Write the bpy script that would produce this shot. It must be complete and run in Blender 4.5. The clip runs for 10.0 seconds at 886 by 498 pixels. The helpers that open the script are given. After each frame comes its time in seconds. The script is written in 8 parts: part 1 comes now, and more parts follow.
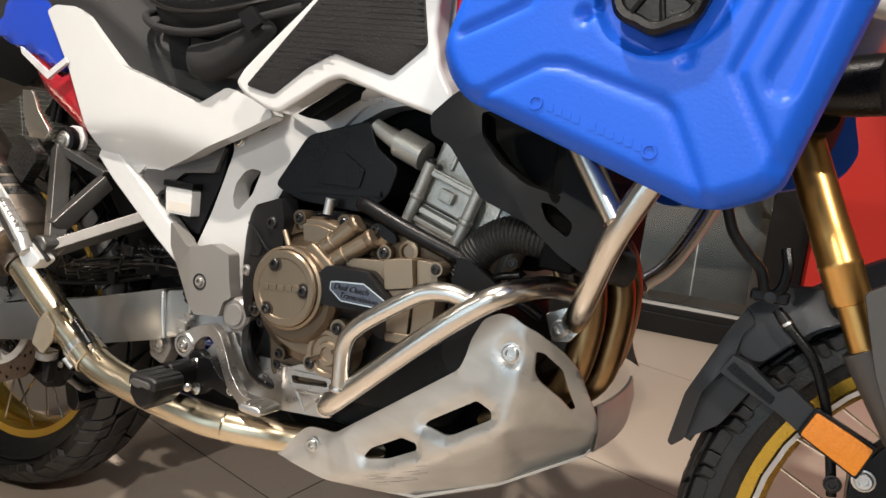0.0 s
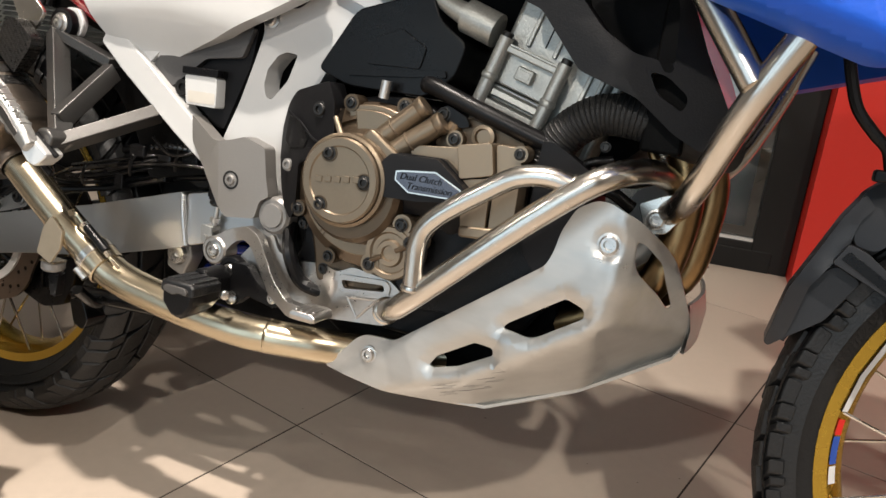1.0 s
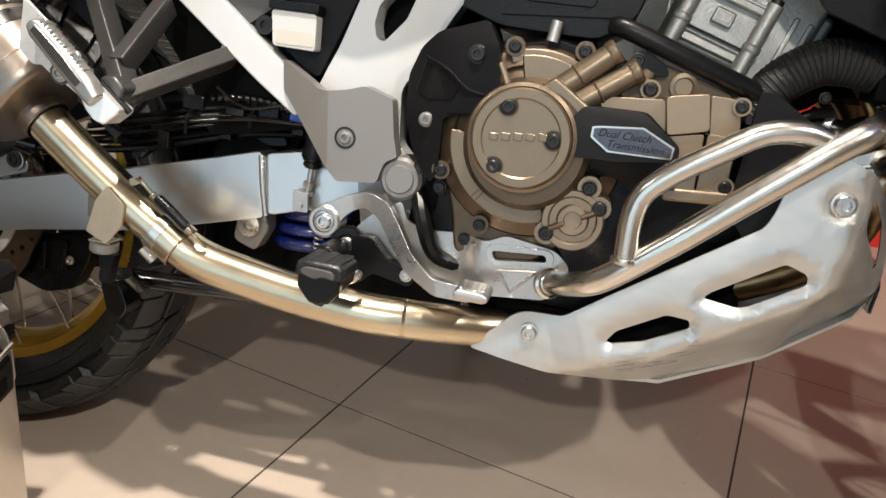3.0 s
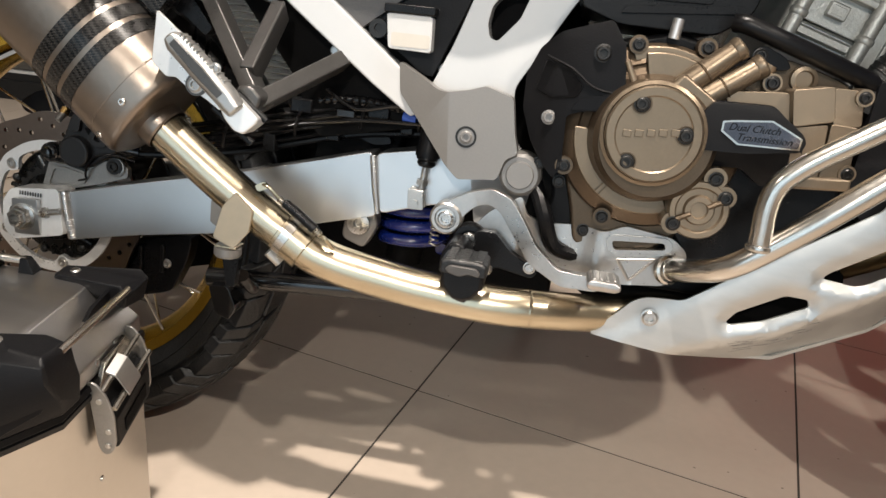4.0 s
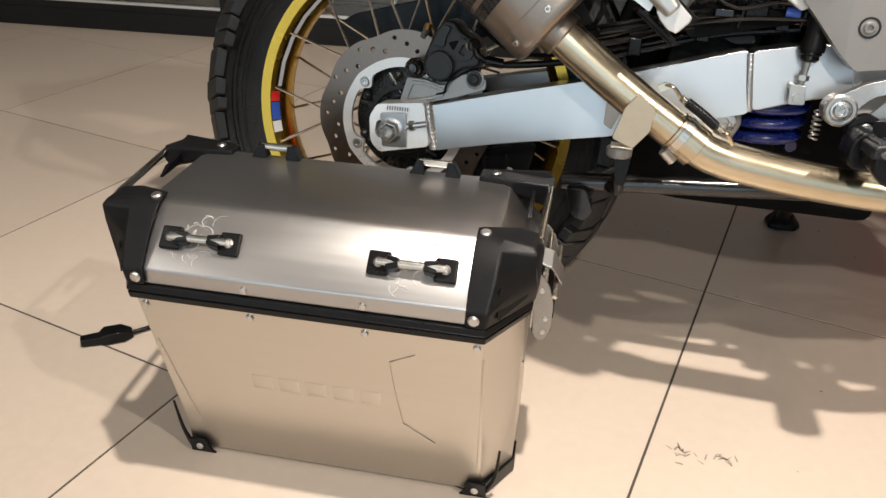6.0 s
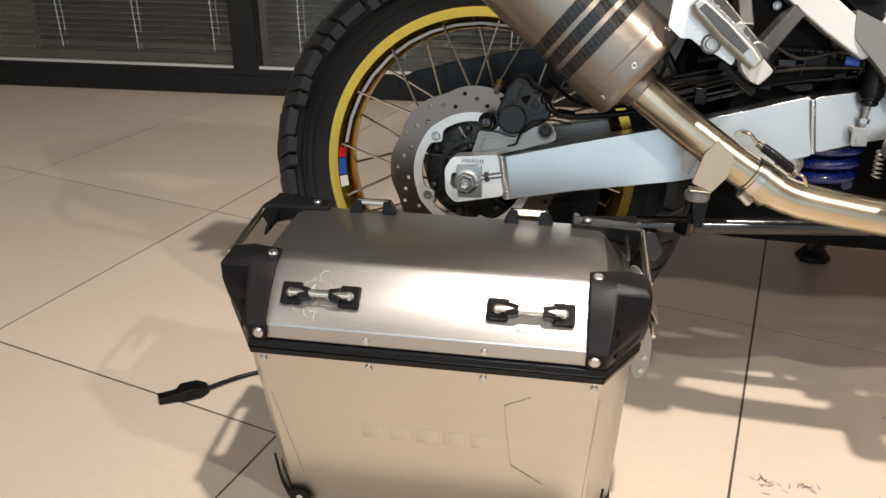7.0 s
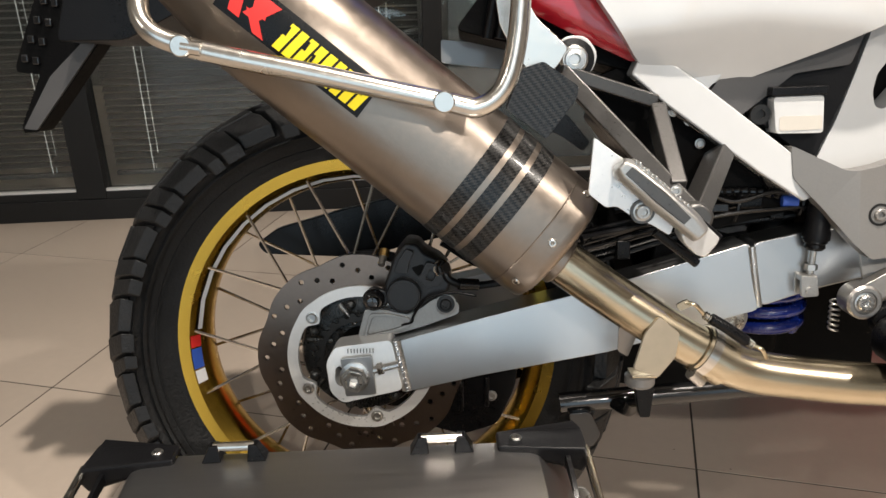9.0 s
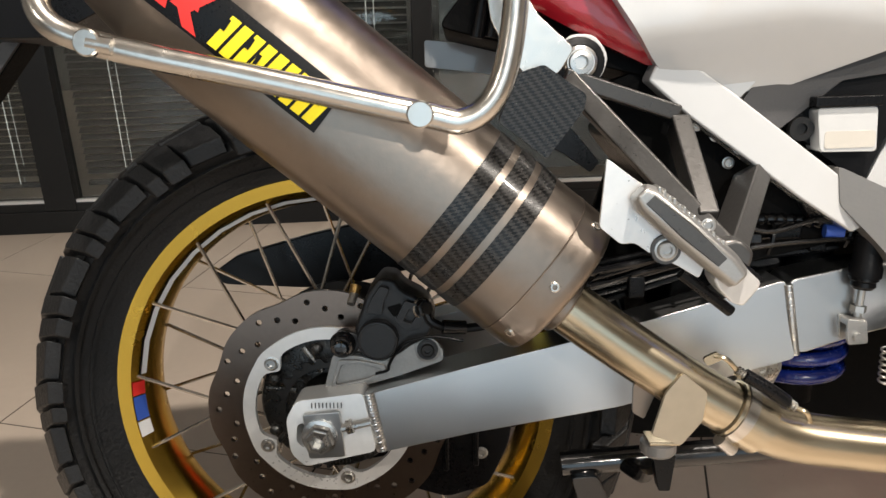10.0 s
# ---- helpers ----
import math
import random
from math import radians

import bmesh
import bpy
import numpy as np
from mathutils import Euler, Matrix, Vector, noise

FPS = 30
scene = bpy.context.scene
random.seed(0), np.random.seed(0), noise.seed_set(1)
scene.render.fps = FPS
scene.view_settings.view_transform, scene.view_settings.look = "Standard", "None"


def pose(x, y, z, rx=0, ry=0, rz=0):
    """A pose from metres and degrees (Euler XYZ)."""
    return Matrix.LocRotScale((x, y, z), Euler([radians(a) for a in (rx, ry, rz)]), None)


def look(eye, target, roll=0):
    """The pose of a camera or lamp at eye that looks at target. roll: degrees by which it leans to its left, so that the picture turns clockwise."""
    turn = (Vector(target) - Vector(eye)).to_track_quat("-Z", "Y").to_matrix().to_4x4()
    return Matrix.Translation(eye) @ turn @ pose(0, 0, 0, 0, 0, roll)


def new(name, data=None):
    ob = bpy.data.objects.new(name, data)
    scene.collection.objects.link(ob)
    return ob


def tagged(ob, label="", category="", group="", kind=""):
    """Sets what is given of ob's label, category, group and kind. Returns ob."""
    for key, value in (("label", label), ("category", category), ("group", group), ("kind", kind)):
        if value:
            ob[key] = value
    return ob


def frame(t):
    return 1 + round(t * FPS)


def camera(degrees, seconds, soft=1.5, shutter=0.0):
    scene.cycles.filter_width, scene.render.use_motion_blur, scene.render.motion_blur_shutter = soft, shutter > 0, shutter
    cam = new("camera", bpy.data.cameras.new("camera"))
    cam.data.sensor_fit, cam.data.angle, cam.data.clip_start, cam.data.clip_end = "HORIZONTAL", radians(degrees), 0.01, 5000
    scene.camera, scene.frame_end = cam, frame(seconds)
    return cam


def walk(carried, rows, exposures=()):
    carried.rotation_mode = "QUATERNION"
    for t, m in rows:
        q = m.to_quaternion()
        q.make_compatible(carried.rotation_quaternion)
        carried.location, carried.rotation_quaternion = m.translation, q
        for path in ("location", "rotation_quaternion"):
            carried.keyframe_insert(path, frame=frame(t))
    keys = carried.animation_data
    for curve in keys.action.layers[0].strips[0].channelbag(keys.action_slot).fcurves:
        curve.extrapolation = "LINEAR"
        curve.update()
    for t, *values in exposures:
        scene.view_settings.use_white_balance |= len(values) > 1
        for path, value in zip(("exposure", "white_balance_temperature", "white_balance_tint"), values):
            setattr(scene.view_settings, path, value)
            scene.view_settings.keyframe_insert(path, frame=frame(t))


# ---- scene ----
cam = camera(60.5, 10.0)
PATH = [
    (0, (1.311, -0.829, 0.861), (0.451, 0.904, 0.354), 4.4),
    (0.5, (1.236, -0.846, 0.814), (0.426, 0.883, 0.22), 4.4),
    (1, (1.165, -0.82, 0.775), (0.442, 0.926, 0.12), 5.2),
    (1.5, (1.079, -0.794, 0.747), (0.448, 0.975, 0.059), 6.0),
    (2, (0.988, -0.795, 0.734), (0.447, 0.993, 0.02), 6.8),
    (2.2, (0.95, -0.796, 0.731), (0.452, 0.996, -0.004), 7.0),
    (3.3, (0.762, -0.843, 0.731), (0.487, 0.985, -0.033), 7.3),
    (3.5, (0.726, -0.855, 0.73), (0.476, 0.973, -0.043), 7.1),
    (4, (0.652, -0.878, 0.745), (0.412, 0.934, -0.067), 6.1),
    (4.5, (0.586, -0.901, 0.752), (0.327, 0.884, -0.112), 5.0),
    (5, (0.5, -0.928, 0.728), (0.191, 0.822, -0.189), 3.8),
    (5.5, (0.385, -0.965, 0.711), (0.026, 0.75, -0.254), 2.8),
    (5.7, (0.345, -0.983, 0.712), (-0.031, 0.713, -0.279), 2.4),
    (6.8, (0.193, -1.077, 0.7), (-0.195, 0.656, -0.219), 1.0),
    (7, (0.164, -1.076, 0.728), (-0.181, 0.685, -0.156), 0.7),
    (7.5, (0.125, -1.045, 0.784), (-0.115, 0.762, -0.039), -0.2),
    (8, (0.105, -0.997, 0.805), (-0.054, 0.833, 0.014), -1.1),
    (8.5, (0.112, -0.915, 0.802), (0.014, 0.932, 0.041), -1.6),
    (9, (0.13, -0.822, 0.788), (0.067, 1.037, 0.051), -1.6),
    (9.5, (0.133, -0.751, 0.77), (0.086, 1.108, 0.035), -1.6),
    (10, (0.139, -0.689, 0.767), (0.091, 1.175, 0.044), -1.3),
]
walk(cam, [(t, look(eye, target, roll)) for t, eye, target, roll in PATH])

# ---- room light ----
world = bpy.data.worlds.new("world")
scene.world = world
world.use_nodes = True
world.node_tree.nodes["Background"].inputs[0].default_value = (0.9, 0.95, 1.0, 1)
world.node_tree.nodes["Background"].inputs[1].default_value = 0.15
scene.view_settings.exposure = -0.20

LAMPS = [
    # x, y, z, size, watts, beam angle, warm
    (0.48, -0.54, 2.95, 0.09, 40, 96, (1.0, 0.90, 0.80)),
    (2.50, -1.70, 2.95, 0.10, 84, 180, (1.0, 0.91, 0.81)),
    (0.70, -3.80, 2.95, 0.12, 84, 180, (1.0, 0.92, 0.83)),
    (-2.4, -2.4, 2.95, 0.14, 26, 180, (1.0, 0.92, 0.83)),
]
WINDOW_WATTS = 54


def lamp(name, m, size, size_y, watts, colour, shape="RECTANGLE", beam_deg=180):
    data = bpy.data.lights.new(name, "AREA")
    data.shape, data.size, data.size_y = shape, size, size_y
    data.energy, data.color, data.spread = watts, colour, radians(beam_deg)
    ob = new(name, data)
    ob.matrix_world = m
    return ob


# ---- materials ----
def material(name, colour, rough=0.5, metal=0.0, grain=40.0, vary=0.12, bump=0.05, coat=0.0,
             stain=0.0, stain_colour=(0.2, 0.17, 0.13), stretch=(1, 1, 1), rough_vary=0.1, aniso=0.0, spec=0.5, random_tone=0.0):
    m = bpy.data.materials.new(name)
    m.use_nodes = True
    n, l = m.node_tree.nodes, m.node_tree.links
    b = n["Principled BSDF"]
    b.inputs["Metallic"].default_value = metal
    b.inputs["Coat Weight"].default_value = coat
    b.inputs["Coat Roughness"].default_value = 0.06
    b.inputs["Anisotropic"].default_value = aniso
    b.inputs["Specular IOR Level"].default_value = spec
    tc = n.new("ShaderNodeTexCoord")
    mp = n.new("ShaderNodeMapping")
    mp.inputs["Scale"].default_value = stretch
    l.new(tc.outputs["Object"], mp.inputs[0])
    fine = n.new("ShaderNodeTexNoise")
    fine.inputs["Scale"].default_value = grain * 6
    fine.inputs["Detail"].default_value = 4
    l.new(mp.outputs[0], fine.inputs["Vector"])
    big = n.new("ShaderNodeTexNoise")
    big.inputs["Scale"].default_value = grain / 6
    big.inputs["Detail"].default_value = 5
    l.new(tc.outputs["Object"], big.inputs["Vector"])
    mix = n.new("ShaderNodeMath")
    mix.operation = "ADD"
    l.new(fine.outputs[0], mix.inputs[0])
    l.new(big.outputs[0], mix.inputs[1])
    ramp = n.new("ShaderNodeMapRange")
    ramp.inputs["From Min"].default_value, ramp.inputs["From Max"].default_value = 0.6, 1.4
    ramp.inputs["To Min"].default_value, ramp.inputs["To Max"].default_value = 1 - vary, 1 + vary
    l.new(mix.outputs[0], ramp.inputs[0])
    tone = n.new("ShaderNodeMix")
    tone.data_type, tone.blend_type = "RGBA", "MULTIPLY"
    tone.inputs[0].default_value = 1.0
    tone.inputs[6].default_value = (*colour, 1)
    l.new(ramp.outputs[0], tone.inputs[7])
    out = tone.outputs[2]
    if random_tone:
        info = n.new("ShaderNodeObjectInfo")
        rr = n.new("ShaderNodeMapRange")
        rr.inputs["To Min"].default_value, rr.inputs["To Max"].default_value = 1 - random_tone, 1 + random_tone
        l.new(info.outputs["Random"], rr.inputs[0])
        t2 = n.new("ShaderNodeMix")
        t2.data_type, t2.blend_type = "RGBA", "MULTIPLY"
        t2.inputs[0].default_value = 1.0
        l.new(out, t2.inputs[6])
        l.new(rr.outputs[0], t2.inputs[7])
        out = t2.outputs[2]
    if stain:
        sn = n.new("ShaderNodeTexNoise")
        sn.inputs["Scale"].default_value = grain / 3
        sn.inputs["Detail"].default_value = 8
        sn.inputs["Roughness"].default_value = 0.7
        l.new(tc.outputs["Object"], sn.inputs["Vector"])
        sr = n.new("ShaderNodeMapRange")
        sr.inputs["From Min"].default_value, sr.inputs["From Max"].default_value = 0.52, 0.75
        sr.inputs["To Max"].default_value = stain
        l.new(sn.outputs[0], sr.inputs[0])
        sm = n.new("ShaderNodeMix")
        sm.data_type = "RGBA"
        l.new(sr.outputs[0], sm.inputs[0])
        l.new(out, sm.inputs[6])
        sm.inputs[7].default_value = (*stain_colour, 1)
        out = sm.outputs[2]
    l.new(out, b.inputs["Base Color"])
    rg = n.new("ShaderNodeMapRange")
    rg.inputs["From Min"].default_value, rg.inputs["From Max"].default_value = 0.6, 1.4
    rg.inputs["To Min"].default_value, rg.inputs["To Max"].default_value = max(0.02, rough - rough_vary), rough + rough_vary
    l.new(mix.outputs[0], rg.inputs[0])
    l.new(rg.outputs[0], b.inputs["Roughness"])
    if bump:
        bp = n.new("ShaderNodeBump")
        bp.inputs["Strength"].default_value = bump
        bp.inputs["Distance"].default_value = 0.002
        l.new(fine.outputs[0], bp.inputs["Height"])
        l.new(bp.outputs[0], b.inputs["Normal"])
    return m


def carbon(name):
    """Twill of dark and lighter cells, about 3 mm each."""
    m = material(name, (0.03, 0.03, 0.032), 0.30, 0.0, coat=0.10, bump=0.0, vary=0.0, spec=0.28)
    n, l = m.node_tree.nodes, m.node_tree.links
    b = n["Principled BSDF"]
    tc = n.new("ShaderNodeTexCoord")
    mp = n.new("ShaderNodeMapping")
    mp.inputs["Rotation"].default_value = (0, radians(39.5), 0)
    l.new(tc.outputs["Object"], mp.inputs[0])
    sep = n.new("ShaderNodeSeparateXYZ")
    cmb = n.new("ShaderNodeCombineXYZ")
    l.new(mp.outputs[0], sep.inputs[0])
    skew = n.new("ShaderNodeMath")
    skew.operation = "ADD"
    l.new(sep.outputs[0], skew.inputs[0])
    l.new(sep.outputs[2], skew.inputs[1])
    l.new(skew.outputs[0], cmb.inputs[0])
    l.new(sep.outputs[2], cmb.inputs[1])
    cmb.inputs[2].default_value = 0.001
    ch = n.new("ShaderNodeTexChecker")
    ch.inputs["Scale"].default_value = 330
    ch.inputs["Color1"].default_value = (0.003, 0.003, 0.003, 1)
    ch.inputs["Color2"].default_value = (0.024, 0.023, 0.022, 1)
    l.new(cmb.outputs[0], ch.inputs["Vector"])
    l.new(ch.outputs[0], b.inputs["Base Color"])
    return m


M_WHITE = material("white_paint", (0.505, 0.51, 0.51), 0.15, grain=8, vary=0.02, bump=0.0, coat=0.7, rough_vary=0.03)
M_RED = material("red_paint", (0.30, 0.010, 0.018), 0.2, grain=8, vary=0.05, bump=0.0, coat=0.7, rough_vary=0.04)
M_GREY = material("grey_paint", (0.20, 0.192, 0.182), 0.36, 0.3, grain=60, vary=0.05, bump=0.06)
M_GUNMETAL = material("gunmetal_paint", (0.075, 0.071, 0.068), 0.48, 0.35, grain=60, vary=0.06, bump=0.08)
M_BRONZE = material("bronze_engine_paint", (0.245, 0.193, 0.138), 0.41, 0.82, grain=60, vary=0.05, bump=0.03)
M_BRONZE_D = material("bronze_engine_casting", (0.105, 0.077, 0.052), 0.38, 0.8, grain=60, vary=0.12, bump=0.10)
M_BRONZE_M = material("worn_bronze_cover", (0.205, 0.160, 0.113), 0.38, 0.82, grain=50, vary=0.07, bump=0.04, stain=0.3, stain_colour=(0.13, 0.098, 0.066))
M_SWING = material("satin_aluminium", (0.535, 0.54, 0.54), 0.34, 1.0, grain=4, vary=0.03, bump=0.0, rough_vary=0.0)
M_CAST = material("cast_aluminium", (0.56, 0.56, 0.55), 0.40, 0.95, grain=120, vary=0.05, bump=0.08)
M_SKID = material("skid_aluminium", (0.465, 0.462, 0.445), 0.34, 0.74, grain=9, vary=0.14, bump=0.03, stretch=(0.3, 1, 1), stain=0.6, stain_colour=(0.35, 0.335, 0.31), rough_vary=0.10)
M_CASE = material("pannier_aluminium", (0.56, 0.53, 0.485), 0.34, 1.0, grain=14, vary=0.03, bump=0.02, stretch=(0.05, 1, 1), rough_vary=0.04)
M_LID = material("lid_aluminium", (0.45, 0.442, 0.438), 0.35, 1.0, grain=30, vary=0.04, bump=0.0, stretch=(0.05, 1, 1), stain=0.35, stain_colour=(0.37, 0.365, 0.37), rough_vary=0.03)
M_TITAN = material("brushed_titanium", (0.265, 0.225, 0.19), 0.36, 1.0, grain=22, vary=0.06, bump=0.10, stretch=(1, 0.15, 1), rough_vary=0.05, stain=0.25, stain_colour=(0.22, 0.18, 0.145))
M_PIPE = material("heat_tinted_steel", (0.55, 0.475, 0.345), 0.25, 1.0, grain=5, vary=0.06, bump=0.0, stain=0.35, stain_colour=(0.48, 0.385, 0.225), rough_vary=0.04)
M_HEADER = material("browned_header_steel", (0.36, 0.235, 0.115), 0.34, 1.0, grain=12, vary=0.2, bump=0.03, stain=0.6, stain_colour=(0.24, 0.14, 0.06))
M_STEEL = material("satin_stainless", (0.62, 0.59, 0.54), 0.24, 1.0, grain=20, vary=0.06, bump=0.05, rough_vary=0.06)
M_BOLT = material("bolt_steel", (0.55, 0.54, 0.52), 0.32, 1.0, grain=90, vary=0.08, bump=0.08)
M_DBOLT = material("dark_bolt_steel", (0.028, 0.027, 0.026), 0.36, 0.7, grain=90, vary=0.1, bump=0.08)
M_DISC = material("brake_disc_steel", (0.20, 0.160, 0.135), 0.30, 1.0, grain=30, vary=0.06, bump=0.012, rough_vary=0.04)
M_GOLD = material("gold_anodised", (0.64, 0.42, 0.07), 0.27, 1.0, grain=10, vary=0.04, bump=0.0, rough_vary=0.01)
M_FORK = material("gold_fork", (0.56, 0.32, 0.105), 0.33, 1.0, grain=20, vary=0.03, bump=0.0, rough_vary=0.03)
M_RUBBER = material("tyre_rubber", (0.0085, 0.0088, 0.0094), 0.43, grain=45, vary=0.35, bump=0.40, stain=0.4, stain_colour=(0.017, 0.0165, 0.016), spec=0.40, rough_vary=0.12)
M_BLACK = material("black_plastic", (0.0034, 0.0034, 0.0039), 0.32, grain=80, vary=0.25, bump=0.10, spec=0.22)
M_MATT = material("charcoal_plastic", (0.0058, 0.0058, 0.0066), 0.42, grain=90, vary=0.2, bump=0.12, spec=0.16)
# near-black: real black parts, and shade painted into gaps and openings
M_VOID = material("black_parts_and_deep_shade", (0.0014, 0.0014, 0.0015), 0.6, grain=50, vary=0.4, bump=0.2, spec=0.09)
M_HOSE = material("black_hose_rubber", (0.014, 0.014, 0.014), 0.42, grain=120, vary=0.3, bump=0.5, spec=0.35)
M_CARBON = carbon("carbon_fibre")
M_BLUE = material("blue_polyethylene", (0.006, 0.085, 0.54), 0.44, grain=50, vary=0.04, bump=0.12, rough_vary=0.05, spec=0.3)
M_SPRING = material("blue_spring_paint", (0.004, 0.014, 0.13), 0.25, grain=30, vary=0.1, bump=0.0, coat=0.5)
M_SEAT = material("seat_vinyl", (0.016, 0.016, 0.0165), 0.6, grain=90, vary=0.2, bump=0.5, spec=0.28)
M_FABRIC = material("black_nylon_fabric", (0.013, 0.013, 0.014), 0.75, grain=140, vary=0.3, bump=0.9, spec=0.28)
M_PAD = material("ribbed_rubber_pad", (0.011, 0.010, 0.010), 0.55, grain=60, vary=0.2, bump=0.4, spec=0.28)
M_AMBER = material("amber_reflector", (0.60, 0.19, 0.004), 0.25, grain=60, vary=0.15, bump=0.2, coat=0.3)
M_FLUID = material("translucent_reservoir", (0.50, 0.51, 0.51), 0.35, grain=15, vary=0.04, bump=0.02)
M_YELLOW = material("yellow_print", (0.80, 0.66, 0.01), 0.5, grain=30, vary=0.03, bump=0.0)
M_PRINTRED = material("red_print", (0.72, 0.025, 0.02), 0.5, grain=30, vary=0.03, bump=0.0)
M_PRINTBLUE = material("blue_print", (0.03, 0.09, 0.42), 0.5, grain=30, vary=0.03, bump=0.0)
M_PRINTWHITE = material("white_print", (0.75, 0.75, 0.74), 0.5, grain=30, vary=0.03, bump=0.0)
M_TILE = material("beige_porcelain_tile", (0.45, 0.378, 0.312), 0.36, grain=9, vary=0.05, bump=0.0, rough_vary=0.09, random_tone=0.04)
M_GROUT = material("dark_grout", (0.050, 0.042, 0.035), 0.9, grain=60, vary=0.2, bump=0.3)
M_WALL = material("painted_plaster", (0.46, 0.445, 0.42), 0.8, grain=12, vary=0.04, bump=0.1)
M_CEIL = material("ceiling_plaster", (0.42, 0.41, 0.39), 0.85, grain=12, vary=0.03, bump=0.1)
M_SKIRT = material("black_skirting", (0.008, 0.008, 0.008), 0.4, grain=30, vary=0.1, bump=0.1, spec=0.3)
M_SHUTTER = material("grey_shutter", (0.13, 0.125, 0.12), 0.5, grain=30, vary=0.1, bump=0.1)
M_REDWALL = material("red_wall_panel", (0.56, 0.026, 0.017), 0.4, grain=12, vary=0.03, bump=0.03)
M_SILVER = material("silver_bead", (0.72, 0.72, 0.71), 0.35, 0.6, grain=30, vary=0.05, bump=0.0)
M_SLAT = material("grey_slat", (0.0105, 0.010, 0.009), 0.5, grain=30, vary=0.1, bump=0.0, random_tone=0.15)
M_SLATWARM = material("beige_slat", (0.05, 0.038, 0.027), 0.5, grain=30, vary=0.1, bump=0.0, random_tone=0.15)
M_CORD = material("white_cord", (0.35, 0.35, 0.34), 0.7, grain=90, vary=0.1, bump=0.0)
M_BOARD = material("blue_grey_board", (0.017, 0.020, 0.022), 0.5, grain=12, vary=0.06, bump=0.05)
M_GLASS = material("window_glass", (0.9, 0.95, 0.94), 0.02, grain=10, vary=0.0, bump=0.0, rough_vary=0.0)
M_GLASS.node_tree.nodes["Principled BSDF"].inputs["Transmission Weight"].default_value = 1.0
M_GLASS.node_tree.nodes["Principled BSDF"].inputs["IOR"].default_value = 1.45
M_HEAD = material("rough_cast_alloy", (0.42, 0.425, 0.40), 0.44, 0.7, grain=70, vary=0.22, bump=0.25, stain=0.6, stain_colour=(0.25, 0.25, 0.235))
M_BADGE = material("dark_chrome", (0.115, 0.110, 0.122), 0.24, 1.0, grain=60, vary=0.25, bump=0.05)
M_PEG = material("grey_cast_peg", (0.43, 0.425, 0.41), 0.36, 0.9, grain=120, vary=0.1, bump=0.08)
M_DGREY = material("dark_grey_panel", (0.062, 0.060, 0.060), 0.42, grain=80, vary=0.08, bump=0.15)
M_TAILBLUE = material("deep_blue_paint", (0.010, 0.045, 0.38), 0.22, grain=8, vary=0.04, bump=0.0, coat=0.6)
M_SCRATCH = material("bright_scratch", (0.55, 0.54, 0.52), 0.5, 0.0, grain=90, vary=0.1, bump=0.0)
M_SCUFF = material("black_scuff", (0.20, 0.17, 0.14), 0.7, grain=60, vary=0.3, bump=0.0)
M_FORGED = material("forged_aluminium", (0.46, 0.445, 0.425), 0.34, 0.95, grain=40, vary=0.08, bump=0.03, stain=0.3, stain_colour=(0.36, 0.34, 0.315))
M_HANGER = material("brushed_hanger_titanium", (0.47, 0.40, 0.30), 0.45, 0.65, grain=12, vary=0.10, bump=0.03, stain=0.6, stain_colour=(0.33, 0.24, 0.13))
M_CARRIER = material("bright_silver_enamel", (0.74, 0.74, 0.73), 0.34, 0.35, grain=30, vary=0.05, bump=0.0, stain=0.25, stain_colour=(0.50, 0.49, 0.47))
M_CALIPER = material("black_caliper_enamel", (0.0075, 0.0075, 0.0082), 0.38, grain=70, vary=0.2, bump=0.12, spec=0.40)
M_FENDER = material("charcoal_mudguard_plastic", (0.017, 0.0185, 0.022), 0.40, grain=90, vary=0.12, bump=0.08, spec=0.35)
M_BRASSPIN = material("yellow_passivated_steel", (0.42, 0.27, 0.10), 0.32, 1.0, grain=60, vary=0.15, bump=0.05)
M_BRACKET = material("dull_cast_bracket", (0.30, 0.29, 0.275), 0.40, 0.8, grain=60, vary=0.12, bump=0.06, stain=0.5, stain_colour=(0.20, 0.19, 0.175))
M_FLUIDLOW = material("brake_fluid_tint", (0.50, 0.475, 0.425), 0.4, grain=15, vary=0.04, bump=0.0)
M_GLOSSBLACK = material("glossy_black_enamel", (0.006, 0.006, 0.0065), 0.14, grain=30, vary=0.1, bump=0.02, coat=0.4)
M_CONDUIT = material("black_conduit", (0.004, 0.004, 0.0045), 0.22, grain=60, vary=0.2, bump=0.06, spec=0.5)
M_LATTICE = material("grey_cast_subframe", (0.092, 0.089, 0.086), 0.34, 0.75, grain=60, vary=0.08, bump=0.08)
M_HUB = material("grimy_hub_casting", (0.035, 0.035, 0.034), 0.30, 0.7, grain=70, vary=0.5, bump=0.35, stain=0.9, stain_colour=(0.34, 0.335, 0.32))

# ---- mesh tools ----
def part(name, bm, mat, parent=None, label="", bevel=0.0, angle=35, segments=2):
    """One mesh object from a bmesh, under a thing or a part."""
    me = bpy.data.meshes.new(name)
    bmesh.ops.recalc_face_normals(bm, faces=bm.faces)
    bm.to_mesh(me)
    bm.free()
    me.materials.append(mat)
    me.shade_smooth()
    me.set_sharp_from_angle(angle=radians(angle))
    ob = new(name, me)
    if parent is not None:
        ob.parent = parent
    if label:
        ob["label"] = label
    if bevel:
        mod = ob.modifiers.new("edge", "BEVEL")
        mod.width, mod.segments, mod.limit_method, mod.angle_limit = bevel, segments, "ANGLE", radians(angle)
        mod.harden_normals = True
    return ob


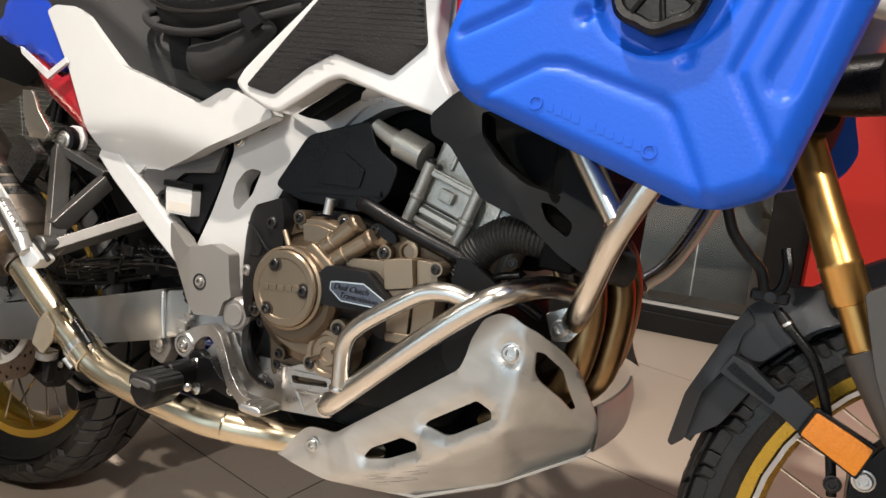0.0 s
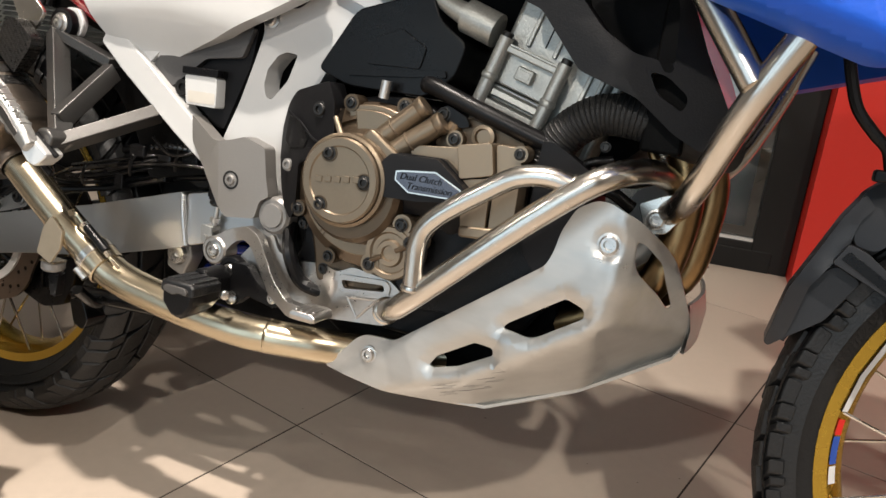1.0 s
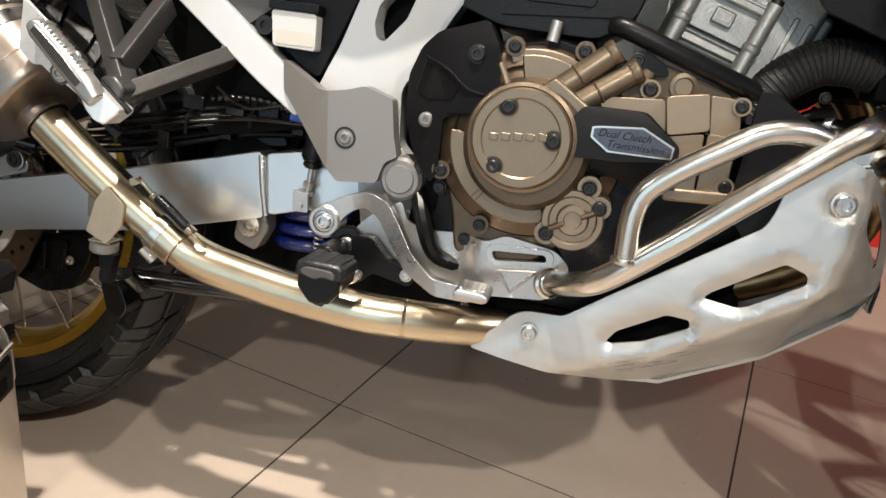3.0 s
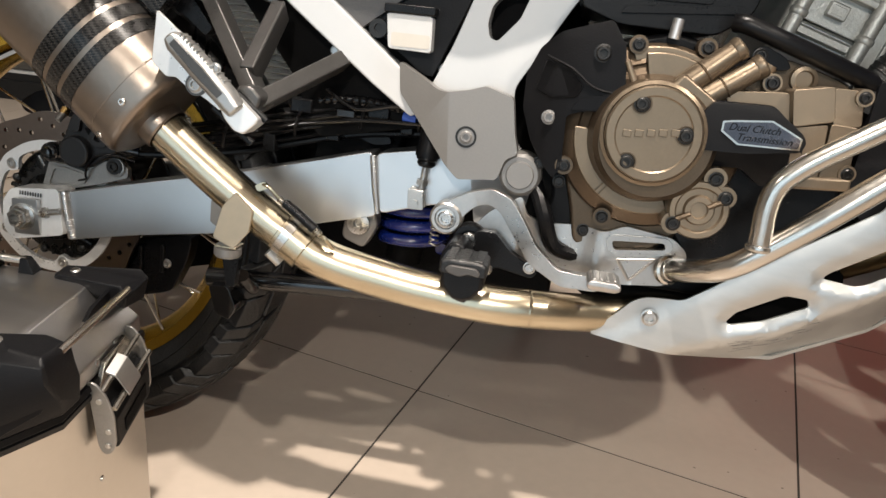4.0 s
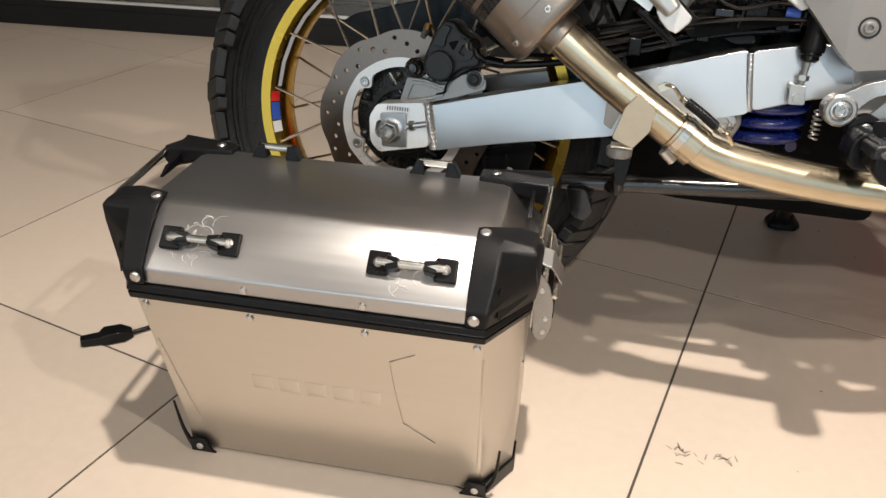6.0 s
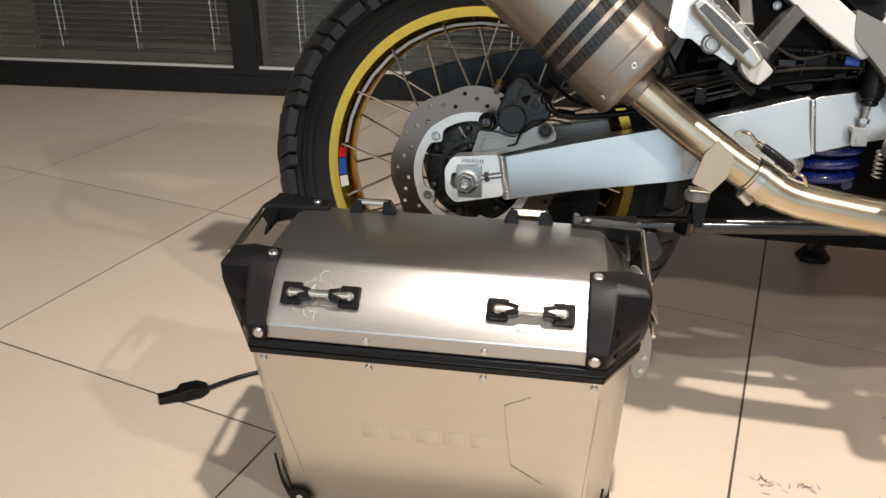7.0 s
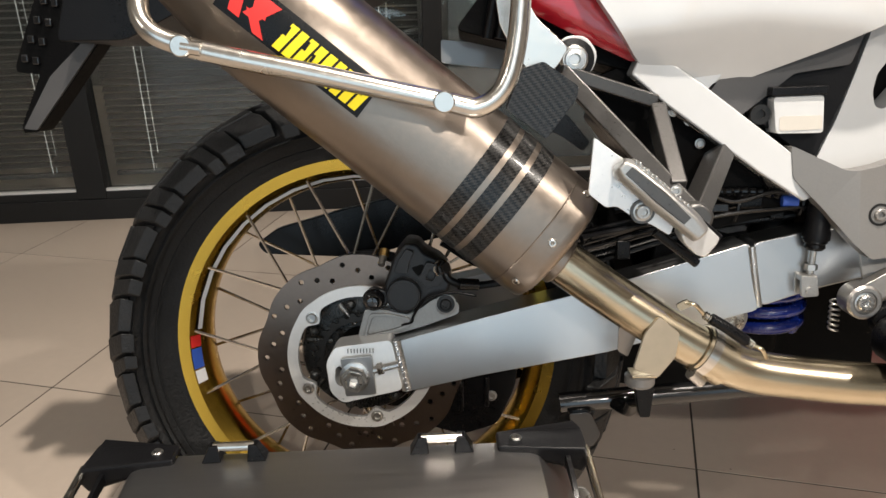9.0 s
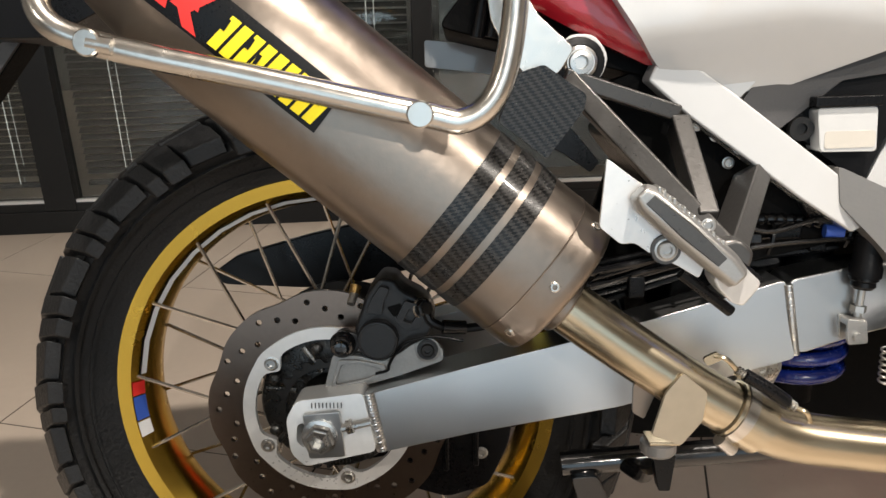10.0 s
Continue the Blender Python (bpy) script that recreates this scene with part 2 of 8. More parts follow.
def root(name, m, label, category, group="", kind=""):
    ob = new(name)
    ob.empty_display_size = 0.1
    ob.matrix_world = m
    return tagged(ob, label, category, group, kind)


def smooth_line(points, steps=6):
    """Catmull-Rom through the points."""
    p = [Vector(q) for q in points]
    if len(p) < 3:
        return p
    p = [2 * p[0] - p[1], *p, 2 * p[-1] - p[-2]]
    out = []
    for i in range(1, len(p) - 2):
        a, b, c, d = p[i - 1:i + 3]
        for k in range(steps):
            t = k / steps
            out.append(0.5 * (2 * b + (c - a) * t + (2 * a - 5 * b + 4 * c - d) * t * t + (3 * b - a - 3 * c + d) * t ** 3))
    out.append(p[-2])
    return out


def tube(points, r, seg=14, steps=6, bm=None, cap=True):
    """A round bar along a smooth line; r: one radius or (first, last)."""
    bm = bm or bmesh.new()
    line = smooth_line(points, steps)
    r0, r1 = r if isinstance(r, tuple) else (r, r)
    rings, up = [], None
    for i, q in enumerate(line):
        d = (line[min(i + 1, len(line) - 1)] - line[max(i - 1, 0)]).normalized()
        if up is None:
            up = d.orthogonal().normalized()
        up = (up - d * up.dot(d)).normalized()
        side = d.cross(up)
        rr = r0 + (r1 - r0) * i / max(1, len(line) - 1)
        rings.append([bm.verts.new(q + rr * (math.cos(a) * up + math.sin(a) * side)) for a in (2 * math.pi * k / seg for k in range(seg))])
    for a, b in zip(rings, rings[1:]):
        for k in range(seg):
            bm.faces.new((a[k], a[(k + 1) % seg], b[(k + 1) % seg], b[k]))
    if cap:
        bm.faces.new(rings[0][::-1])
        bm.faces.new(rings[-1])
    return bm


def lathe(profile, origin=(0, 0, 0), axis=(0, -1, 0), seg=32, bm=None, closed=False):
    """Turns (radius, height) pairs about an axis."""
    bm = bm or bmesh.new()
    o, d = Vector(origin), Vector(axis).normalized()
    u = d.orthogonal().normalized()
    v = d.cross(u)
    rings = []
    for r, h in profile:
        if r < 1e-6:
            rings.append([bm.verts.new(o + d * h)])
        else:
            rings.append([bm.verts.new(o + d * h + r * (math.cos(a) * u + math.sin(a) * v)) for a in (2 * math.pi * k / seg for k in range(seg))])
    pairs = list(zip(rings, rings[1:]))
    if closed:
        pairs.append((rings[-1], rings[0]))
    for a, b in pairs:
        for k in range(seg):
            j = (k + 1) % seg
            if len(a) == 1 and len(b) == 1:
                continue
            if len(a) == 1:
                bm.faces.new((a[0], b[k], b[j]))
            elif len(b) == 1:
                bm.faces.new((a[k], a[j], b[0]))
            else:
                bm.faces.new((a[k], a[j], b[j], b[k]))
    return bm


def block(x0, x1, y0, y1, z0, z1, bm=None, m=None):
    bm = bm or bmesh.new()
    made = bmesh.ops.create_cube(bm, size=1.0)["verts"]
    t = Matrix.Translation(((x0 + x1) / 2, (y0 + y1) / 2, (z0 + z1) / 2)) @ Matrix.Diagonal((x1 - x0, y1 - y0, z1 - z0, 1))
    bmesh.ops.transform(bm, matrix=(m @ t) if m else t, verts=made)
    return bm


def rounded(outline, r, n=3):
    """The outline with its corners cut to arcs of about radius r."""
    out = []
    m = len(outline)
    for i in range(m):
        a, b, c = (Vector(outline[(i + k) % m]) for k in (-1, 0, 1))
        da, dc = a - b, c - b
        k = min(r, da.length * 0.45, dc.length * 0.45)
        p, q = b + da.normalized() * k, b + dc.normalized() * k
        for s in range(n + 1):
            t = s / n
            w = (1 - t) ** 2 * p + 2 * t * (1 - t) * b + t * t * q
            out.append((w.x, w.y))
    return out


def plate(outline, y0, y1, holes=(), cuts=(), warp=None, bm=None, r=0.0, hole_r=0.004):
    """A sheet with the outline (x, z), its outer face at y0 and its back at y1. cuts: lines (x, z, nx, nz) along which it may fold; warp(x, z) moves it in y."""
    own = bmesh.new()
    if r:
        outline = rounded(outline, r)
    loops = [outline] + [rounded(h, hole_r) for h in holes]
    edges = []
    for loop in loops:
        vs = [own.verts.new((x, 0, z)) for x, z in loop]
        edges += [own.edges.new((vs[i], vs[(i + 1) % len(vs)])) for i in range(len(vs))]
    if len(loops) == 1:
        own.faces.new(own.verts)
    else:
        bmesh.ops.triangle_fill(own, use_beauty=True, use_dissolve=False, edges=edges)
    for x, z, nx, nz in cuts:
        bmesh.ops.bisect_plane(own, geom=own.verts[:] + own.edges[:] + own.faces[:], plane_co=(x, 0, z), plane_no=(nx, 0, nz), dist=1e-6)
    if cuts:
        bmesh.ops.triangulate(own, faces=[f for f in own.faces if len(f.verts) > 4])
    front = own.faces[:]
    back = bmesh.ops.extrude_face_region(own, geom=front)["geom"]
    moved = {g for g in back if isinstance(g, bmesh.types.BMVert)}
    for v in own.verts:
        v.co.y = (y1 if v in moved else y0) + (warp(v.co.x, v.co.z) if warp else 0.0)
    if bm is None:
        return own
    me = bpy.data.meshes.new("tmp")
    own.to_mesh(me)
    own.free()
    bm.from_mesh(me)
    bpy.data.meshes.remove(me)
    return bm


def crowned(outline, y, thick, steps, r=0.01, step=0.012, tilt=None):
    """A panel whose face swells outwards from its rim; y: its back, steps: (inset, rise) in all."""
    width, rise = sum(a for a, b in steps), sum(b for a, b in steps)
    line = [Vector(q) for q in rounded(outline, r)]

    def from_edge(x, z):
        q, best = Vector((x, z)), 9.0
        for i in range(len(line)):
            a, d = line[i - 1], line[i] - line[i - 1]
            k = min(1.0, max(0.0, (q - a).dot(d) / max(d.length_squared, 1e-12)))
            best = min(best, (q - a - d * k).length)
        return best

    xs, zs = [q.x for q in line], [q.y for q in line]
    cuts = [(min(xs) + step * i, 0, 1, 0) for i in range(1, int((max(xs) - min(xs)) / step) + 1)]
    cuts += [(0, min(zs) + step * i, 0, 1) for i in range(1, int((max(zs) - min(zs)) / step) + 1)]
    bm = plate([(q.x, q.y) for q in line], y - thick, y, cuts=cuts)
    for v in bm.verts:
        if v.co.y < y - thick / 2 - 1e-5:
            d = min(1.0, from_edge(v.co.x, v.co.z) / width)
            v.co.y -= rise * math.sin(d * math.pi / 2)
        if tilt:
            v.co.y += tilt(v.co.x, v.co.z)
    return bm


def loft(rings, bm=None, cap=True):
    bm = bm or bmesh.new()
    vs = [[bm.verts.new(p) for p in ring] for ring in rings]
    for a, b in zip(vs, vs[1:]):
        for k in range(len(a)):
            j = (k + 1) % len(a)
            bm.faces.new((a[k], a[j], b[j], b[k]))
    if cap:
        bm.faces.new(vs[0][::-1])
        bm.faces.new(vs[-1])
    return bm


def oval(centre, u, v, a, b, seg=40, power=2.4):
    """A ring of a rounded-square oval with half axes a along u and b along v."""
    c, u, v, out = Vector(centre), Vector(u), Vector(v), []
    for k in range(seg):
        t = 2 * math.pi * k / seg
        ct, st = math.cos(t), math.sin(t)
        out.append(c + u * a * math.copysign(abs(ct) ** (2 / power), ct) + v * b * math.copysign(abs(st) ** (2 / power), st))
    return out


def socket_bolt(name, at, r, parent, mat=None, axis=(0, -1, 0), height=None):
    """A button-head bolt with a hex socket and washer."""
    h = height or r * 0.55
    bm = lathe([(r * 1.12, 0), (r * 1.12, h * 0.2), (r * 0.92, h * 0.26), (r * 0.88, h * 0.75), (r * 0.74, h), (r * 0.48, h), (r * 0.44, h * 0.25), (0, h * 0.2)], at, axis, 18)
    return part(name, bm, mat or M_BOLT, parent)


def weld(points, r, parent, mat, n=24):
    """One rippled bead along a line."""
    line = smooth_line(points, n)
    rings, up = [], Vector((0, -1, 0))
    for i, q in enumerate(line):
        d = (line[min(i + 1, len(line) - 1)] - line[max(i - 1, 0)]).normalized()
        u = (up - d * up.dot(d)).normalized()
        rr = r * (0.90 + 0.10 * abs(math.sin(i * 0.9)))
        rings.append([q + rr * (math.cos(a) * u + math.sin(a) * d.cross(u)) for a in (2 * math.pi * k / 10 for k in range(10))])
    return part("weld_bead", loft(rings), mat, parent)


def soft(d, w):
    """d where it is positive, eased in over about w."""
    k = d / w
    return d if k > 20 else 0.0 if k < -20 else w * math.log1p(math.exp(k))


def to_line(x, z, line, closed=False):
    """Distance from (x, z) to a line of points."""
    q, best = Vector((x, z)), 9.0
    pts = [Vector(p) for p in line]
    for a, b in zip(pts, pts[1:] + pts[:1] if closed else pts[1:]):
        d = b - a
        k = min(1.0, max(0.0, (q - a).dot(d) / max(d.length_squared, 1e-12)))
        best = min(best, (q - a - d * k).length)
    return best


def inside(x, z, line):
    hit = False
    for (ax, az), (bx, bz) in zip(line, line[1:] + line[:1]):
        if (az > z) != (bz > z) and x < ax + (z - az) * (bx - ax) / (bz - az):
            hit = not hit
    return hit


def grid_cuts(x0, x1, z0, z1, step):
    return [(x0 + step * i, 0, 1, 0) for i in range(1, int((x1 - x0) / step) + 1)] + [(0, z0 + step * i, 0, 1) for i in range(1, int((z1 - z0) / step) + 1)]

# ---- the room ----
WALL_TURN = 5.2
WALL = pose(-1.3, 1.452, 0, 0, 0, WALL_TURN)     # along its x: the foot of the glazed partition


def structure(name, bm, mat, label, category, parent=None, m=None, bevel=0.0):
    ob = part(name, bm, mat, parent, bevel=bevel)
    if m is not None:
        ob.matrix_world = m
    return tagged(ob, label, category, "", "structure")


floor_bed = structure("floor", block(-4.6, 5.2, -4.4, 4.2, -0.10, -0.0012), M_GROUT, "beige square porcelain floor tiles with thin dark joints", "floor")
structure("ceiling", block(-4.6, 5.2, -4.4, 4.2, 3.0, 3.1), M_CEIL, "plain off-white showroom ceiling", "ceiling")
structure("wall_west", block(-4.7, -4.6, -4.4, 4.2, -0.1, 3.1), M_WALL, "plain painted showroom side wall", "wall")
structure("wall_east", block(5.2, 5.3, -4.4, 4.2, -0.1, 3.1), M_WALL, "plain painted showroom end wall", "wall")
structure("wall_north", block(-4.6, 5.2, 4.2, 4.3, -0.1, 3.1), M_SHUTTER, "dark back wall of the room behind the glass", "wall")
bm = block(-4.6, -2.2, -4.5, -4.4, -0.1, 3.1)
block(2.6, 5.2, -4.5, -4.4, -0.1, 3.1, bm)
block(-2.2, 2.6, -4.5, -4.4, 2.6, 3.1, bm)
block(-2.2, 2.6, -4.5, -4.4, -0.1, 0.03, bm)
block(-0.62, -0.32, -4.5, -4.4, 0.03, 2.6, bm)
block(1.03, 1.37, -4.5, -4.4, 0.03, 2.6, bm)
structure("wall_south", bm, M_WALL, "painted wall with a wide full-height shop window", "wall")
win = structure("window_1", block(-2.2, 2.6, -4.47, -4.46, 0.03, 2.6), M_GLASS, "wide clear shop window", "window")
win.visible_shadow = False

# glazed partition: black rail, posts, panes
rail_bm = block(-2.6, 2.555, 0.0, 0.06, 0.0, 0.092)
block(-2.6, 2.555, -0.006, 0.0, 0.0, 0.068, rail_bm)
partition = structure("glass_partition", rail_bm, M_SKIRT, "black framed glass partition with a low kick rail", "partition", m=WALL, bevel=0.002)
part("glazing_bead", block(-2.6, 2.555, 0.004, 0.018, 0.0925, 0.101), M_SILVER, partition)
for x, w in ((-2.05, 0.09), (0.235, 0.092), (2.55, 0.115), (1.34, 0.06)):
    part("post", block(x - w / 2 if x != 1.34 else 1.31, x + w / 2 if x != 1.34 else 1.37, -0.004, 0.062, 0.069 if x != 2.55 else 0.0, 3.0), M_SKIRT, partition, bevel=0.003)
for x0, x1 in ((-2.6, -2.095), (-2.005, 0.189), (0.281, 1.31), (1.37, 2.4925)):
    pane = part("pane", block(x0, x1, 0.028, 0.036, 0.1015, 3.0), M_GLASS, partition)
    pane.visible_shadow = False
structure("wall_panel", block(2.61, 3.9, -0.10, 0.06, 0.0, 1.35), M_REDWALL, "glossy red display wall panel", "wall", m=WALL)

# venetian blinds behind the glass
def blind(x0, x1, top, drop, mat, label):
    ob = root("venetian_blind", WALL, label, "blind", "blinds behind the glass")
    slat = None
    n = int(drop / 0.0215)
    for i in range(n):
        z = top - i * 0.0215
        if slat is None:
            slat = part("slat", block(x0, x1, -0.011, 0.011, -0.0006, 0.0006, m=pose(0, 0, 0, 38, 0, 0)), mat, ob)
        else:
            s2 = new("slat", slat.data)
            s2.parent = ob
            slat_ob = s2
        (slat if i == 0 else slat_ob).matrix_basis = pose(0, 0.11, z)
    for k in range(3):
        x = x0 + (x1 - x0) * (0.12 + 0.38 * k)
        for dy in (0.096, 0.125):
            part("ladder_cord", tube([(x, dy, top), (x + 0.002, dy, top - drop)], 0.0018, 6, 1), M_CORD, ob)
        part("pull_cord", tube([(x + 0.024, 0.094, top), (x + 0.024, 0.094, top - drop + 0.06)], 0.0012, 6, 1), M_CORD, ob)
    part("bottom_rail", block(x0, x1, 0.098, 0.122, top - drop - 0.012, top - drop + 0.002), mat, ob, bevel=0.002)
    return ob


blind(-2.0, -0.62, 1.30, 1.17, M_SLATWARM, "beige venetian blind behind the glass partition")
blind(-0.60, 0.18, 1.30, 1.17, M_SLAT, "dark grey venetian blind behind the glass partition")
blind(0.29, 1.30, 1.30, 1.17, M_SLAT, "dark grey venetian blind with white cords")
board = tagged(part("display_board", block(1.40, 2.47, 0.16, 0.18, 0.10, 1.4), M_BOARD), "blue-grey board behind the glass partition", "board")
board.matrix_world = WALL
part("board_seam", block(2.286, 2.290, 0.1565, 0.1602, 0.10, 1.4), M_CORD, board)

# ---- the motorcycle: x ahead, y to its left, z up, leaning on its side stand ----
LEAN_DEG = 9.0
BIKE = pose(0, 0, 0, -LEAN_DEG, 0, 0)
bike = root("motorcycle", BIKE, "white adventure motorcycle with gold spoked wheels on its side stand", "motorcycle")


def grounded(bm):
    """Flattens what would sink into the floor: the tyre's contact patch."""
    s, c = math.sin(radians(LEAN_DEG)), math.cos(radians(LEAN_DEG))
    for v in bm.verts:
        if -v.co.y * s + v.co.z * c < 0.001:
            v.co.z = (0.001 + v.co.y * s) / c
    return bm


def wheel(name, centre, tyre_r, rim_r, width, rim_w, blocks, label, reach=1.0):
    hubx = Vector(centre)
    w = part(name, lathe([(0.030, -0.075), (0.034, -0.07), (0.034, 0.07), (0.030, 0.075)], centre, (0, 1, 0), 24, closed=True), M_VOID, bike, label)
    h = width / 2
    prof = [(rim_r - 0.012, -rim_w * 0.92), (rim_r + 0.012, -rim_w * 1.1), (rim_r + 0.045, -h * 0.92), (tyre_r - 0.045, -h), (tyre_r - 0.025, -h * 0.87), (tyre_r - 0.011, -h * 0.5), (tyre_r - 0.009, 0),
            (tyre_r - 0.011, h * 0.5), (tyre_r - 0.025, h * 0.87), (tyre_r - 0.045, h), (rim_r + 0.045, h * 0.92), (rim_r + 0.012, rim_w * 1.1), (rim_r - 0.012, rim_w * 0.92)]
    part("tyre", grounded(lathe(prof, centre, (0, 1, 0), 96)), M_RUBBER, w)
    for rr in (rim_r + 0.018, rim_r + 0.052):
        part("sidewall_line", lathe([(rr - 0.001, -h * 0.90), (rr, -h * (0.86 if rr < rim_r + 0.03 else 0.985) - 0.002), (rr + 0.001, -h * 0.90)], centre, (0, 1, 0), 96), M_RUBBER, w)
    part("sidewall_ring", lathe([(rim_r + 0.030, -h * 0.86), (rim_r + 0.033, -h * 0.86 - 0.003), (rim_r + 0.036, -h * 0.88)], centre, (0, 1, 0), 96), M_RUBBER, w)
    # tread blocks: shoulder and centre rows, uneven
    bm = bmesh.new()
    rnd = random.Random(5 + blocks)
    step = 2 * math.pi / blocks
    for i in range(blocks):
        a = step * i
        wide = i % 2
        rows = [(-h * (0.965 if wide else 0.90) * reach, -h * (0.50 if wide else 0.60) * reach, tyre_r - (0.0055 if wide else 0.0075) - 0.012 * (1 - reach), 0.0, 0.435 if wide else 0.40), (-h * (0.46 if wide else 0.55), -h * 0.035, tyre_r + 0.0015, 0.45, 0.43),
                (h * 0.035, h * (0.55 if wide else 0.46), tyre_r + 0.0015, 0.0, 0.43), (h * (0.60 if wide else 0.50) * reach, h * 0.965 * reach, tyre_r - 0.0065, 0.45, 0.42)]
        for row, (y0, y1, r1, off, half) in enumerate(rows):
            half *= 1.09
            r1 += rnd.uniform(-0.0012, 0.0008)
            lo, hi = a + (off - half + rnd.uniform(-0.03, 0.03)) * step, a + (off + half + rnd.uniform(-0.03, 0.03)) * step
            skew = 0.30 * step * (1 if row < 2 else -1) * (1 if wide else 0.7)
            ys = [y0, (y0 + y1) / 2, y1]
            cut = lo + (hi - lo) * rnd.uniform(0.42, 0.62)
            gap = 0.0022 / tyre_r
            pieces = [(lo, cut - gap, r1), (cut + gap, hi, r1 - rnd.uniform(0.0005, 0.0025))] if row in (0, 3) and wide else [(lo, hi, r1)]
            for p_lo, p_hi, p_r in pieces:
                vs = []
                for deep in (True, False):
                    for yy in ys:
                        k = abs(yy) / h
                        top = p_r - 0.030 * max(0.0, (k - 0.55) / 0.42) ** 2 if row in (0, 3) else p_r - 0.006 * (k / 0.5) ** 2
                        r2 = top - 0.016 if deep else top
                        sk = skew * ((yy - y0) / (y1 - y0) - 0.5) * 2
                        for ang in (p_lo + sk, p_hi + sk):
                            vs.append(bm.verts.new((hubx.x + r2 * math.cos(ang), yy * (0.96 if deep and k > 0.8 else 1), hubx.z + r2 * math.sin(ang))))
                for f in ((0, 1, 3, 2), (2, 3, 5, 4), (6, 8, 9, 7), (8, 10, 11, 9), (0, 6, 7, 1), (4, 5, 11, 10), (0, 2, 8, 6), (2, 4, 10, 8), (1, 7, 9, 3), (3, 9, 11, 5)):
                    bm.faces.new([vs[k] for k in f])
    tagged(part("tread", grounded(bm), M_RUBBER, w, "worn dual-sport tread blocks", bevel=0.0018, segments=2), kind="stuff")
    # rim with flanges and a deep well
    prof = [(rim_r - 0.014, -rim_w), (rim_r, -rim_w - 0.002), (rim_r + 0.001, -rim_w + 0.004), (rim_r - 0.008, -rim_w + 0.007), (rim_r - 0.015, -rim_w * 0.55), (rim_r - 0.020, -rim_w * 0.42), (rim_r - 0.023, 0),
            (rim_r - 0.020, rim_w * 0.42), (rim_r - 0.015, rim_w * 0.55), (rim_r - 0.008, rim_w - 0.007), (rim_r + 0.001, rim_w - 0.004), (rim_r, rim_w + 0.002), (rim_r - 0.014, rim_w),
            (rim_r - 0.024, rim_w * 0.66), (rim_r - 0.029, rim_w * 0.45), (rim_r - 0.031, 0), (rim_r - 0.029, -rim_w * 0.45), (rim_r - 0.024, -rim_w * 0.66)]
    part("rim", lathe(prof, centre, (0, 1, 0), 96, closed=True), M_GOLD, w, "gold anodised spoked rim")
    # spokes from the flange's edge to the hub
    n = 32
    for i in range(n):
        side = -1 if i % 2 else 1
        a = 2 * math.pi * (i + 0.5) / n
        cross = 0.42 * (1 if (i // 2) % 2 else -1)
        p = hubx + Vector(((rim_r - 0.016) * math.cos(a), side * rim_w * 0.80, (rim_r - 0.016) * math.sin(a)))
        q = hubx + Vector((0.048 * math.cos(a + cross * 2.2), side * 0.045, 0.048 * math.sin(a + cross * 2.2)))
        part("spoke", tube([p, q], 0.0021, 6, 1), M_STEEL, w)
    for side in (-1, 1):
        part("hub_flange", lathe([(0.0, 0.052), (0.056, 0.052), (0.058, 0.047), (0.052, 0.04), (0.036, 0.036), (0.034, 0.0)], centre, (0, side, 0), 32), M_VOID, w)
    return w


REAR, FRONT = (0.0, 0.012, 0.321), (1.565, 0.012, 0.345)
rear_wheel = wheel("rear_wheel", REAR, 0.327, 0.239, 0.150, 0.038, 38, "gold spoked rear wheel with a chunky dual-sport tyre")
front_wheel = wheel("front_wheel", FRONT, 0.346, 0.283, 0.092, 0.030, 62, "gold spoked front wheel with a dual-sport tyre", 0.80)


def rim_stripe(parent, centre, r, y, a0, a1, mat, width, name="rim_stripe", slope=0.9):
    bm = bmesh.new()
    n = 14
    ring = []
    for i in range(n + 1):
        a = radians(a0 + (a1 - a0) * i / n)
        for k in (0, 1):
            rr = r - k * width
            ring.append(bm.verts.new((centre[0] + rr * math.cos(a), y + k * width * slope, centre[2] + rr * math.sin(a))))
    for i in range(n):
        bm.faces.new((ring[2 * i], ring[2 * i + 1], ring[2 * i + 3], ring[2 * i + 2]))
    return part(name, bm, mat, parent)


for a0, a1, mat in ((176, 180, M_PRINTRED), (180.4, 187.5, M_PRINTBLUE), (188, 192.5, M_PRINTWHITE)):
    rim_stripe(front_wheel, FRONT, 0.2675, -0.0198, a0, a1, mat, 0.0070)
    rim_stripe(rear_wheel, REAR, 0.2235, -0.0260, a0, a1, mat, 0.0090, slope=1.25)
rim_stripe(front_wheel, FRONT, 0.2675, -0.0188, 40, 174, M_PRINTWHITE, 0.0062)
rim_stripe(front_wheel, FRONT, 0.2693, -0.0206, 40, 174, M_BLACK, 0.0014)
rim_stripe(rear_wheel, REAR, 0.2172, -0.0170, 30, 174, M_PRINTWHITE, 0.0038, slope=1.25)
rim_stripe(rear_wheel, REAR, 0.2187, -0.0192, 30, 174, M_BLACK, 0.0014, slope=1.25)

